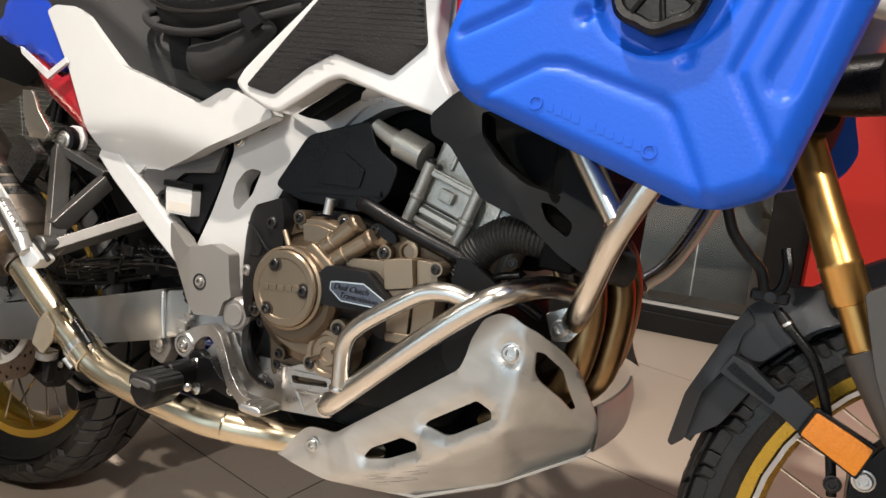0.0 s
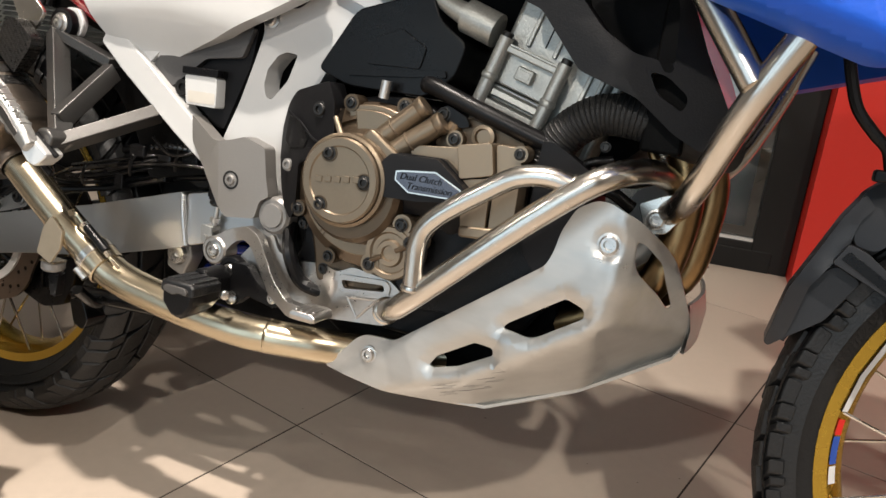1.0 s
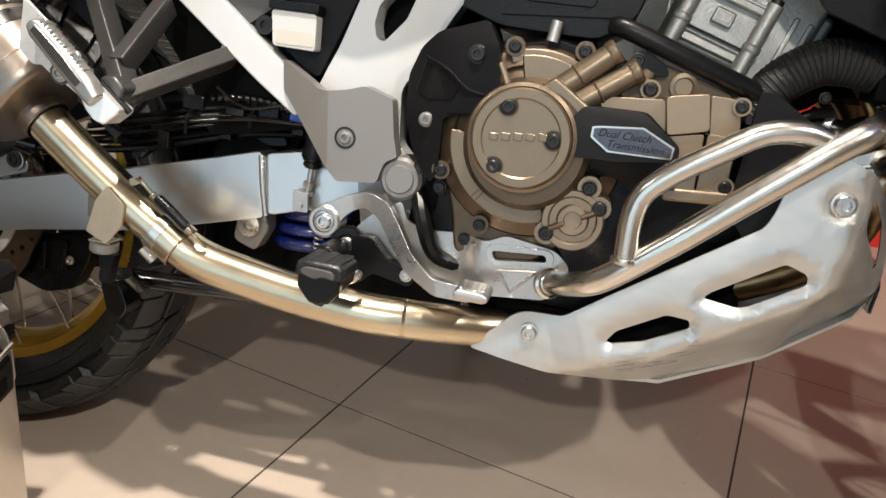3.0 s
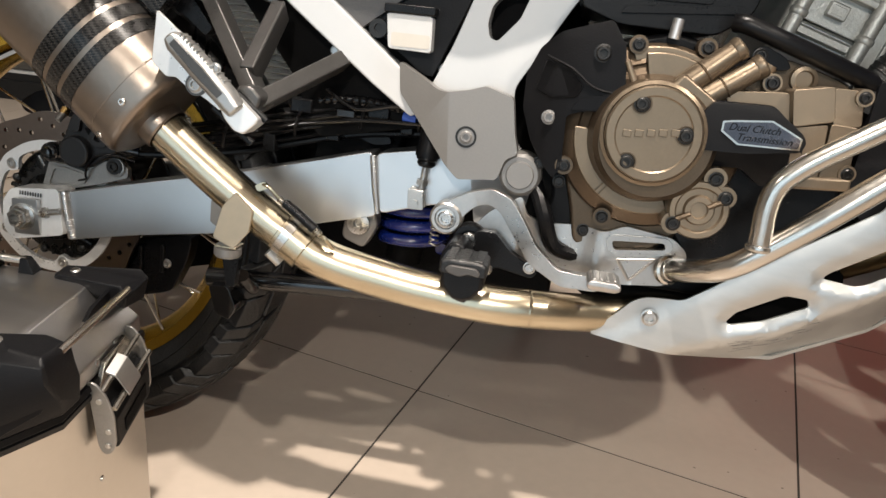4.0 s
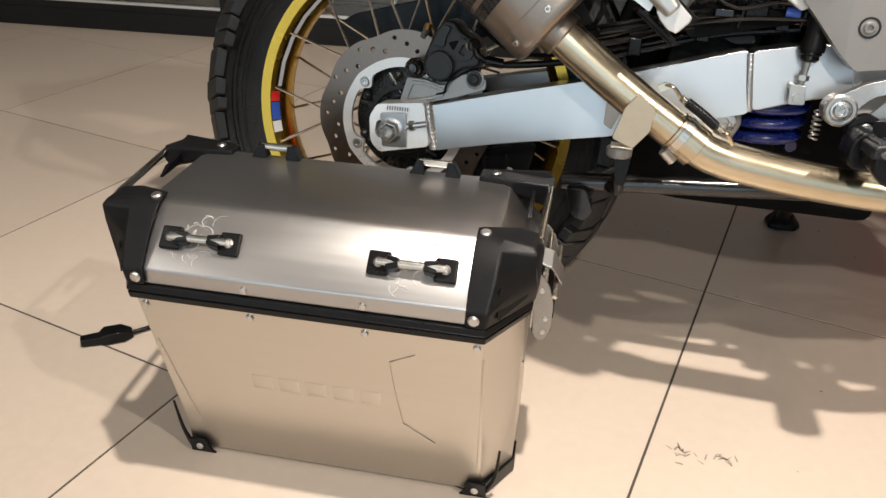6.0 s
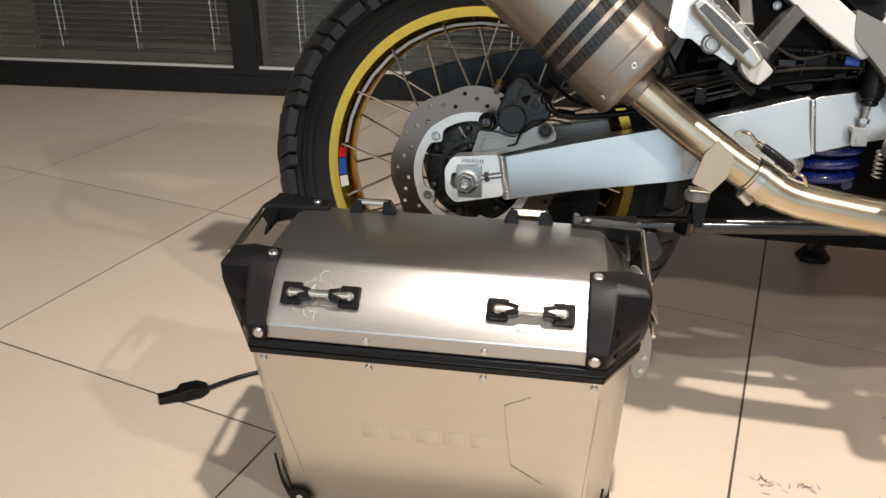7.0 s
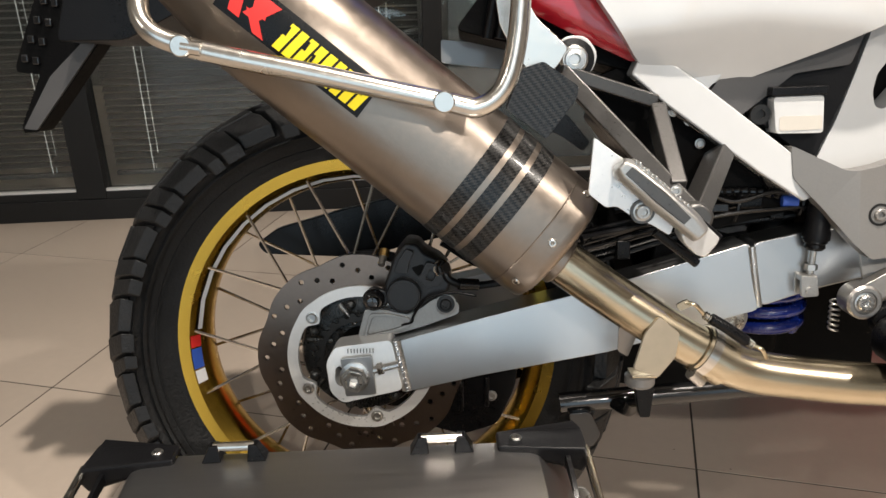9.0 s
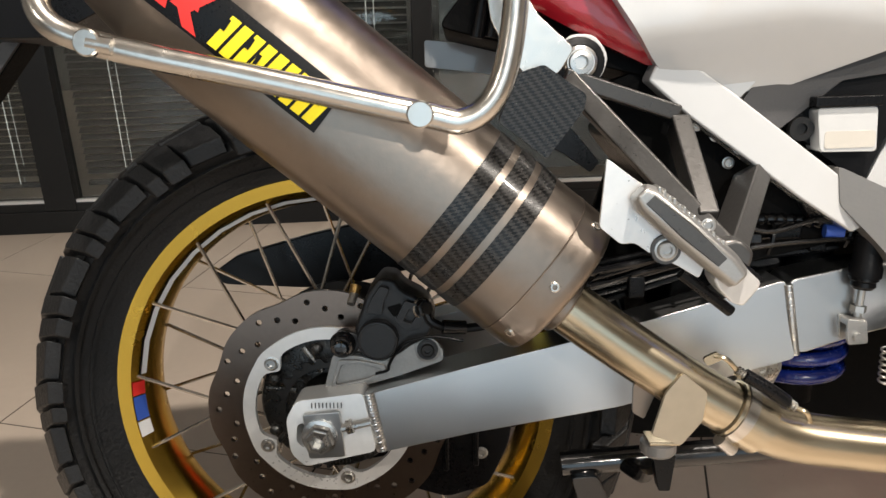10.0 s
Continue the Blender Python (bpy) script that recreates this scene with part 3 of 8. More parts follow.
# rear brake disc: wavy edge, drilled
def brake_disc(parent, centre, r, y):
    bm = bmesh.new()
    n = 120
    outer, inner = [], []
    for i in range(n):
        a = 2 * math.pi * i / n
        ro = r - 0.0045 * (0.5 - 0.5 * math.cos(8 * a)) ** 2
        outer.append(((ro * math.cos(a)), (ro * math.sin(a))))
        inner.append((0.090 * math.cos(a), 0.090 * math.sin(a)))
    holes = [inner]
    for i in range(40):
        a = 2 * math.pi * i / 40
        rr = (0.100, 0.108, 0.116)[i % 3] + 0.001
        holes.append([(rr * math.cos(a) + 0.0034 * math.cos(b), rr * math.sin(a) + 0.0034 * math.sin(b)) for b in (k * math.pi / 4 for k in range(8))])
    shift = lambda loop: [(x + centre[0], z + centre[2]) for x, z in loop]
    return part("brake_disc", plate(shift(outer), y - 0.0025, y + 0.0025, [shift(h) for h in holes], hole_r=0.0008), M_DISC, parent, "drilled steel brake disc with a wavy edge")


disc = brake_disc(rear_wheel, REAR, 0.128, -0.060)
bm = bmesh.new()
arms, inner = [], []
for i in range(120):
    a = 2 * math.pi * i / 120
    lobe = max(0.0, math.cos(5 * (a - radians(138)))) ** 5
    arms.append((REAR[0] + (0.0905 + 0.0015 * lobe) * math.cos(a), REAR[2] + (0.0905 + 0.0015 * lobe) * math.sin(a)))
    rr = 0.0775 - 0.011 * lobe
    inner.append((REAR[0] + rr * math.cos(a), REAR[2] + rr * math.sin(a)))
part("disc_carrier", plate(arms, -0.0665, -0.060, [inner], hole_r=0.0005), M_CARRIER, rear_wheel, "silver disc carrier ring", bevel=0.0012)
for i in range(5):
    a = math.radians(72 * i + 138)
    socket_bolt("disc_bolt", (REAR[0] + 0.0775 * math.cos(a), -0.0665, REAR[2] + 0.0775 * math.sin(a)), 0.0068, rear_wheel)
part("hub_shell", lathe([(0.0, -0.056), (0.060, -0.056), (0.0765, -0.052), (0.079, -0.048), (0.079, -0.040), (0.066, -0.036), (0.066, 0.03), (0.05, 0.04)], REAR, (0, 1, 0), 40), M_HUB, rear_wheel)
for i in range(6):
    a = radians(60 * i + 20)
    socket_bolt("hub_bolt", (REAR[0] + 0.040 * math.cos(a), -0.058, REAR[2] + 0.040 * math.sin(a)), 0.005, rear_wheel, M_DBOLT)
teeth = [(REAR[0] + r * math.cos(a), REAR[2] + r * math.sin(a)) for r, a in ((0.0565 if (k // 2) % 2 else 0.0515, 2 * math.pi * k / 96) for k in range(96))]
bore = [(REAR[0] + 0.046 * math.cos(a), REAR[2] + 0.046 * math.sin(a)) for a in (2 * math.pi * k / 48 for k in range(48))]
part("sensor_ring", plate(teeth, -0.0645, -0.0615, [bore], hole_r=0.0003), M_DBOLT, rear_wheel, "toothed wheel-speed ring")
for k in range(7):
    a = radians(51.4 * k + 100)
    part("hub_boss", lathe([(0.0062, 0.0), (0.0058, 0.004), (0.0035, 0.0062), (0, 0.0068)], (REAR[0] + 0.0655 * math.cos(a), -0.0555, REAR[2] + 0.0655 * math.sin(a)), (0, -1, 0), 14), M_HUB, rear_wheel)
    part("hub_web", tube([(REAR[0] + 0.040 * math.cos(a), -0.057, REAR[2] + 0.040 * math.sin(a)), (REAR[0] + 0.070 * math.cos(a + 0.2), -0.054, REAR[2] + 0.070 * math.sin(a + 0.2))], 0.0035, 8, 1), M_HUB, rear_wheel)
part("sprocket_carrier", lathe([(0.0, 0.075), (0.09, 0.075), (0.105, 0.070), (0.105, 0.064), (0.0, 0.060)], (0, 0, REAR[2]), (0, 1, 0), 48), M_DBOLT, rear_wheel)

# ---- swingarm ----
arm = part("swingarm", plate([(0.040, 0.353), (0.150, 0.383), (0.265, 0.412), (0.360, 0.440), (0.443, 0.465), (0.456, 0.389), (0.290, 0.341), (0.150, 0.315), (0.052, 0.293)], -0.105, -0.058, r=0.006,
           cuts=[(0.27, 0.4, 1, 0)], warp=lambda x, z: 0.055 * (z - 0.345 - 0.27 * (x - 0.05))), M_SWING, bike, "brushed aluminium box-section swingarm", bevel=0.012, segments=4)
part("front_section", plate([(0.446, 0.4635), (0.510, 0.477), (0.60, 0.482), (0.640, 0.455), (0.60, 0.43), (0.515, 0.410), (0.458, 0.391)], -0.102, -0.055, r=0.01, warp=lambda x, z: 0.075 * (z - 0.44)), M_SWING, arm, bevel=0.012, segments=4)
weld([(0.445, -0.105, 0.461), (0.450, -0.106, 0.43), (0.457, -0.105, 0.392)], 0.0042, arm, M_SWING, 34)
weld([(0.046, -0.106, 0.357), (0.052, -0.108, 0.328), (0.058, -0.106, 0.297)], 0.0062, arm, M_SWING, 34)
part("left_arm", plate([(-0.03, 0.35), (0.265, 0.412), (0.443, 0.465), (0.60, 0.482), (0.63, 0.44), (0.456, 0.389), (0.15, 0.315), (-0.03, 0.29)], 0.075, 0.115, r=0.01), M_SWING, arm, bevel=0.006)
part("cross_brace", block(0.40, 0.47, -0.06, 0.08, 0.395, 0.455), M_SWING, arm, bevel=0.01)
part("axle_block", plate([(-0.034, 0.334), (-0.024, 0.352), (0.042, 0.360), (0.054, 0.302), (-0.016, 0.287), (-0.030, 0.300)], -0.118, -0.082, r=0.006, warp=lambda x, z: 0.12 * (z - 0.322),
     holes=[[(-0.024, 0.312), (-0.017, 0.305), (-0.013, 0.318), (-0.017, 0.331), (-0.023, 0.328)]]), M_CARRIER, arm, "cast chain-adjuster block", bevel=0.002)
part("axle_plate", plate([(-0.016, 0.342), (0.020, 0.345), (0.024, 0.298), (-0.012, 0.296)], -0.124, -0.117, r=0.003), M_SWING, arm, bevel=0.001)
part("axle_nut", lathe([(0.0175, 0.0), (0.0175, 0.002), (0.0135, 0.003), (0.0135, 0.009)], (0.0, -0.124, 0.3195), (0, -1, 0), 30), M_BOLT, arm)
part("axle_hex", lathe([(0.0150, 0.0), (0.0150, 0.008), (0.0138, 0.0095), (0.0115, 0.0095), (0.0110, 0.012), (0.0088, 0.0145), (0.0066, 0.0145), (0.0062, 0.002), (0, 0.002)], (0.0, -0.126, 0.3195), (0, -1, 0), 6), M_BOLT, arm)
part("adjuster_screw", tube([(0.020, -0.120, 0.326), (0.050, -0.120, 0.333)], 0.0042, 10, 1), M_BOLT, arm)
part("adjuster_nut", tube([(0.026, -0.120, 0.3275), (0.032, -0.120, 0.329)], 0.0075, 6, 1), M_BOLT, arm)
for i in range(9):
    part("scale_mark", block(-0.008 + i * 0.0036, -0.0072 + i * 0.0036, -0.1186, -0.117, 0.3465, 0.3515), M_DBOLT, arm)
    part("scale_mark", block(-0.002 + i * 0.0036, -0.0012 + i * 0.0036, -0.1186, -0.117, 0.289, 0.293), M_DBOLT, arm)

# ---- silencer: a titanium oval drum on a slanting axis ----
AX_U = Vector((-0.7715, 0.0, 0.6362))          # up and back
AX_N = Vector((0.6362, 0.0, 0.7715))
AX_Y = Vector((0, 1, 0))


def along(s, n=0.5145, y=-0.185):
    return AX_U * s + AX_N * n + AX_Y * y


prof = [(0.1385, 0.046, 0.042), (0.1390, 0.061, 0.056), (0.1410, 0.0645, 0.0602), (0.1450, 0.0662, 0.0620), (0.152, 0.0668, 0.0625), (0.20, 0.0668, 0.0627), (0.30, 0.067, 0.063), (0.42, 0.067, 0.063), (0.520, 0.0665, 0.0625), (0.526, 0.062, 0.058), (0.60, 0.050, 0.046), (0.604, 0.04, 0.037)]
silencer = part("silencer", loft([oval(along(s), AX_N, AX_Y, a, b) for s, a, b in prof]), M_TITAN, bike, "brushed titanium silencer with carbon stripes", angle=50)
for s in (0.208, 0.229, 0.250):
    w = 0.0075
    part("carbon_band", loft([oval(along(s - w), AX_N, AX_Y, 0.0668, 0.0627), oval(along(s - w), AX_N, AX_Y, 0.0676, 0.0635), oval(along(s + w), AX_N, AX_Y, 0.0676, 0.0635), oval(along(s + w), AX_N, AX_Y, 0.0668, 0.0627)], cap=False), M_CARBON, silencer, "carbon-fibre stripe")
part("front_ring", loft([oval(along(s), AX_N, AX_Y, a, b) for s, a, b in ((0.1695, 0.0660, 0.0620), (0.1695, 0.0672, 0.0631), (0.1705, 0.0674, 0.0633), (0.1712, 0.0660, 0.0620))], cap=False), M_TITAN, silencer)
for n in (-0.0475, 0.004, 0.0575):
    b = 0.0630 * (1 - abs(n / 0.0670) ** 2.4) ** (1 / 2.4)
    d = AX_N * n / 0.067 - AX_Y * b / 0.063
    part("rivet", lathe([(0.0042, -0.001), (0.0042, 0.0006), (0.0032, 0.0014), (0.0020, 0.0014), (0.0016, -0.001), (0, -0.001)], along(0.1570, 0.5145 + n, -0.185 - b), d, 14), M_STEEL, silencer)
# link pipe from the collector under the engine
PIPE = [(0.165, -0.183, 0.515), (0.200, -0.183, 0.486), (0.300, -0.183, 0.414), (0.385, -0.182, 0.362), (0.425, -0.180, 0.345), (0.475, -0.178, 0.336), (0.536, -0.176, 0.3285), (0.610, -0.174, 0.3245), (0.653, -0.168, 0.325), (0.700, -0.152, 0.324), (0.747, -0.128, 0.323), (0.86, -0.09, 0.335)]
pipe = part("exhaust_pipe", tube(PIPE, (0.0235, 0.0215), 28, 8), M_PIPE, bike, "heat-tinted stainless exhaust pipe")
d = (Vector(PIPE[1]) - Vector(PIPE[2])).normalized()
part("pipe_collar", lathe([(0.026, -0.02), (0.0275, -0.018), (0.0275, 0.018), (0.034, 0.030), (0.036, 0.04)], Vector(PIPE[1]) - d * 0.012, d, 32), M_TITAN, pipe)
d2 = (Vector(PIPE[3]) - Vector(PIPE[2])).normalized()
part("slip_joint", lathe([(0.0238, -0.018), (0.0258, -0.017), (0.0262, 0.017), (0.0240, 0.018)], Vector(PIPE[3]) - d2 * 0.004, d2, 32), M_PIPE, pipe)
part("weld_ring", lathe([(0.0218, -0.0022), (0.0229, 0.0), (0.0218, 0.0022)], (0.653, -0.168, 0.325), (1, 0.2, 0), 32), M_PIPE, pipe)
# spring that hooks the joint together
spring = part("joint_spring", tube([(0.374, -0.199, 0.409), (0.392, -0.200, 0.398), (0.410, -0.200, 0.385)], 0.0058, 12, 4), M_BLACK, pipe, "black-sleeved exhaust spring")
for q, d in (((0.370, -0.199, 0.411), (0.82, 0, -0.55)), ((0.414, -0.200, 0.382), (0.78, 0, -0.6))):
    bm = bmesh.new()
    for k in range(3):
        lathe([(0.0034, -0.0012), (0.0048, 0.0), (0.0034, 0.0012)], Vector(q) + Vector(d) * 0.0028 * (k - 1), d, 12, bm)
    part("spring_coils", bm, M_STEEL, pipe)
for a, b in (((0.345, -0.197, 0.426), (0.367, -0.199, 0.413)), ((0.416, -0.200, 0.380), (0.432, -0.198, 0.366))):
    part("spring_hook", tube([a, ((a[0] + b[0]) / 2, a[1] - 0.005, (a[2] + b[2]) / 2 + 0.005), b], 0.0022, 8, 4), M_PIPE, pipe)
part("hook_tab", plate([(0.338, 0.424), (0.350, 0.430), (0.355, 0.423), (0.342, 0.417)], -0.200, -0.197, r=0.003), M_PIPE, pipe)
part("clamp_band", lathe([(0.0250, -0.006), (0.0270, -0.005), (0.0270, 0.005), (0.0250, 0.006)], Vector(PIPE[3]) - d2 * 0.012, d2, 32), M_STEEL, pipe)
part("clamp_screw", tube([(0.357, -0.196, 0.350), (0.370, -0.192, 0.338)], 0.0062, 12, 1), M_BOLT, pipe)
# hanger bracket on the pipe
part("pipe_bracket", plate([(0.306, 0.397), (0.320, 0.415), (0.341, 0.397), (0.338, 0.372), (0.321, 0.350), (0.296, 0.360)], -0.209, -0.205, r=0.003, warp=None), M_HANGER, pipe, "welded exhaust hanger plate", bevel=0.0008)
part("bracket_tab", plate([(0.284, 0.397), (0.298, 0.402), (0.304, 0.392), (0.294, 0.366), (0.284, 0.372)], -0.190, -0.186, r=0.002), M_TITAN, pipe, "heat-browned hanger tab")
part("bracket_flange", block(0.296, 0.322, -0.204, -0.180, 0.3475, 0.3505), M_PIPE, pipe, bevel=0.001)
part("rubber_bush", lathe([(0.013, 0), (0.0155, 0.003), (0.0155, 0.011), (0.013, 0.013), (0, 0.013)], (0.307, -0.190, 0.3345), (0, 0, 1), 20), M_GREY, pipe)
part("bush_post", plate([(0.302, 0.334), (0.322, 0.334), (0.318, 0.300), (0.308, 0.300)], -0.194, -0.182, r=0.002), M_BLACK, pipe, bevel=0.002)


# ---- frame ----
frame_part = part("main_frame", plate([(0.500, 0.540), (0.525, 0.600), (0.541, 0.650), (0.553, 0.690), (0.549, 0.709), (0.563, 0.722), (0.601, 0.724), (0.636, 0.752), (0.714, 0.802), (0.86, 0.86), (0.90, 0.80), (0.795, 0.775), (0.757, 0.752), (0.716, 0.722), (0.678, 0.698), (0.651, 0.654), (0.627, 0.610), (0.600, 0.560), (0.606, 0.500), (0.640, 0.465), (0.622, 0.385), (0.575, 0.395), (0.560, 0.47), (0.54, 0.52)], -0.106, -0.072, r=0.008,
                  holes=[[(0.577, 0.664), (0.590, 0.670), (0.606, 0.668), (0.595, 0.635), (0.573, 0.608), (0.564, 0.611), (0.560, 0.626), (0.563, 0.645)]]), M_WHITE, bike, "white painted main frame", bevel=0.006, segments=3)
part("frame_core", plate([(0.545, 0.590), (0.548, 0.690), (0.635, 0.700), (0.640, 0.60)], -0.066, -0.050, r=0.01), M_VOID, frame_part)
socket_bolt("frame_bolt", (0.562, -0.107, 0.708), 0.0105, frame_part)
part("frame_step", plate([(0.649, 0.751), (0.716, 0.803), (0.80, 0.850), (0.88, 0.850), (0.86, 0.812), (0.80, 0.788), (0.766, 0.773), (0.718, 0.724)], -0.113, -0.085, r=0.005), M_WHITE, frame_part, bevel=0.005, segments=3)
part("left_spar", plate([(0.500, 0.540), (0.55, 0.70), (0.714, 0.80), (0.86, 0.86), (0.90, 0.80), (0.716, 0.722), (0.60, 0.560), (0.64, 0.465), (0.60, 0.39), (0.56, 0.47)], 0.08, 0.115, r=0.01), M_WHITE, frame_part, bevel=0.005)
part("pivot_cap", lathe([(0.0, 0.020), (0.0145, 0.020), (0.0155, 0.0185), (0.0155, 0.017), (0.020, 0.017), (0.0235, 0.013), (0.0245, 0.0), (0.0245, -0.02)], (0.6215, -0.128, 0.469), (0, -1, 0), 40), M_GREY, frame_part, "grey swingarm pivot cap")
heel = part("heel_guard", plate([(0.470, 0.574), (0.520, 0.549), (0.530, 0.5485), (0.552, 0.553), (0.572, 0.560), (0.603, 0.551), (0.610, 0.512), (0.616, 0.492), (0.603, 0.484), (0.597, 0.461), (0.553, 0.455), (0.536, 0.470), (0.500, 0.512), (0.474, 0.540)], -0.150, -0.128, r=0.004,
            cuts=[(0.535, 0.52, 1, 0.12)], warp=lambda x, z: 0.35 * max(0.0, 0.535 - x - 0.12 * (z - 0.52))), M_GREY, bike, "grey painted heel guard plate", bevel=0.0025)
part("bolt_recess", lathe([(0.0118, -0.003), (0.0118, 0.0006), (0.0095, 0.0006), (0.009, -0.001), (0, -0.001)], (0.557, -0.1500, 0.503), (0, -1, 0), 24), M_DBOLT, heel)
socket_bolt("guard_bolt", (0.557, -0.1495, 0.503), 0.0072, heel, M_GREY)
# rear rail
rail = part("seat_rail", plate([(0.302, 0.650), (0.312, 0.672), (0.345, 0.660), (0.374, 0.640), (0.492, 0.551), (0.498, 0.520), (0.488, 0.514), (0.440, 0.545), (0.338, 0.619)], -0.128, -0.098, r=0.003), M_WHITE, bike, "white square-tube seat rail", bevel=0.004)
part("left_rail", plate([(0.10, 0.70), (0.318, 0.676), (0.352, 0.664), (0.490, 0.556), (0.486, 0.515), (0.33, 0.64), (0.10, 0.67)], 0.09, 0.12, r=0.004), M_WHITE, rail, bevel=0.003)


def strut(a, b, w, y0, y1, mat, parent, name="strut", bevel=0.003):
    a, b = Vector(a), Vector(b)
    d = (b - a).normalized() * 0.5
    n = Vector((-d.y, d.x)) * w
    return part(name, plate([tuple(a + n), tuple(b + n), tuple(b - n), tuple(a - n)], y0, y1), mat, parent, bevel=bevel)


def beam(a, b, w, d, mat, parent, name="beam", bevel=0.002):
    """A flat bar between two points, w wide as seen from the side, d deep."""
    a, b = Vector(a), Vector(b)
    u = (b - a).normalized()
    out = Vector((0, -1, 0))
    out = (out - u * out.dot(u)).normalized()
    v = u.cross(out) * (w / 2)
    return part(name, loft([[q + v, q + v - out * d, q - v - out * d, q - v] for q in (a, b)]), mat, parent, bevel=bevel)


N1, N2, N3, N4, NM = (0.228, -0.150, 0.655), (0.328, -0.138, 0.622), (0.347, -0.238, 0.518), (0.410, -0.122, 0.574), (0.330, -0.222, 0.551)
lattice = beam(N1, N3, 0.017, 0.026, M_LATTICE, bike, "passenger_peg_frame")
tagged(lattice, "gunmetal cast passenger footpeg frame")
beam(N1, N2, 0.014, 0.024, M_LATTICE, lattice)
beam(N2, NM, 0.016, 0.026, M_LATTICE, lattice)
beam(N4, N3, 0.018, 0.028, M_LATTICE, lattice)
part("frame_boss", plate([(0.330, 0.532), (0.345, 0.535), (0.358, 0.524), (0.354, 0.509), (0.340, 0.503), (0.330, 0.512)], -0.246, -0.218, r=0.006), M_LATTICE, lattice, bevel=0.004)
part("frame_ear", plate([(0.222, 0.672), (0.232, 0.690), (0.255, 0.690), (0.268, 0.672), (0.262, 0.652), (0.236, 0.645)], -0.128, -0.118, r=0.008), M_WHITE, lattice, bevel=0.002)
pegplate = part("heel_plate", plate([(0.245, 0.596), (0.241, 0.545), (0.257, 0.532), (0.267, 0.533), (0.280, 0.524), (0.300, 0.515), (0.316, 0.505), (0.322, 0.522), (0.274, 0.575), (0.266, 0.580)], -0.248, -0.244, r=0.003), M_SILVER, bike, "bare aluminium passenger heel plate", bevel=0.001)
peg = part("passenger_footpeg", loft([[Vector(c) + Vector((0.70, 0, 0.71)) * a * w + Vector((0, -1, 0)) * b for a, b in ((-1, 0.0), (-1, 0.012), (-0.6, 0.018), (0.6, 0.018), (1, 0.012), (1, 0.0))] for c, w in (((0.266, -0.250, 0.573), 0.007), ((0.273, -0.250, 0.567), 0.012), ((0.300, -0.251, 0.544), 0.0125), ((0.328, -0.252, 0.520), 0.0115), ((0.340, -0.252, 0.508), 0.009))]), M_PEG, bike, "folded cast aluminium passenger footpeg", bevel=0.003)
part("peg_groove", loft([[Vector(c) + Vector((0.70, 0, 0.71)) * a * w + Vector((0, -1, 0)) * b for a, b in ((-1, 0.0), (-0.8, 0.0012), (0.8, 0.0012), (1, 0.0))] for c, w in (((0.2725, -0.2675, 0.568), 0.0045), ((0.300, -0.2685, 0.5445), 0.0062), ((0.325, -0.2695, 0.5225), 0.0045))]), M_LATTICE, peg)
for i in range(14):
    c = Vector((0.2795 + i * 0.0036, -0.258, 0.5755 - i * 0.0031))
    part("peg_tooth", block(c.x - 0.0012, c.x + 0.0010, -0.266, -0.250, c.z - 0.006, c.z + 0.0012 * (1 + i % 2)), M_PEG, peg, bevel=0.0006)
foot = part("peg_foot", plate([(0.322, 0.508), (0.330, 0.523), (0.338, 0.523), (0.360, 0.503), (0.358, 0.498), (0.346, 0.486), (0.336, 0.490), (0.327, 0.499)], -0.262, -0.236, r=0.003, warp=lambda x, z: 0.35 * max(0.0, x - 0.338)), M_SILVER, peg, "bare cast peg hinge", bevel=0.002)
part("hinge_bar", tube([(0.334, -0.248, 0.525), (0.363, -0.242, 0.501)], 0.0035, 10, 1), M_BLACK, foot)
part("hinge_bar", tube([(0.305, -0.238, 0.507), (0.346, -0.234, 0.475)], 0.0045, 10, 1), M_BLACK, foot)
socket_bolt("peg_bolt", (0.316, -0.262, 0.548), 0.0048, peg, M_PEG)
socket_bolt("peg_bolt", (0.290, -0.250, 0.528), 0.0078, pegplate, M_PEG)
part("bolt_collar", lathe([(0.0115, 0.0), (0.0110, 0.003), (0.0, 0.003)], (0.290, -0.2475, 0.528), (0, -1, 0), 24), M_LATTICE, pegplate)
part("side_plate", plate([(0.385, 0.628), (0.40, 0.650), (0.45, 0.668), (0.51, 0.692), (0.545, 0.694), (0.530, 0.655), (0.473, 0.647), (0.441, 0.621), (0.413, 0.599)], -0.116, -0.106, r=0.004), M_DGREY, bike, "dark grey plastic inner panel", bevel=0.002)
part("hanger_grommet", lathe([(0.0205, 0.0), (0.0215, 0.004), (0.0205, 0.012), (0.0150, 0.013), (0.0145, 0.006), (0.0, 0.006)], (0.241, -0.130, 0.666), (0, -1, 0), 32), M_BLACK, lattice)
part("hanger_bolt", lathe([(0.0140, 0.0), (0.0140, 0.010), (0.0115, 0.012), (0.0105, 0.012), (0.0095, 0.015), (0.0058, 0.0155), (0.005, 0.010), (0, 0.010)], (0.241, -0.134, 0.666), (0, -1, 0), 28), M_BOLT, lattice)

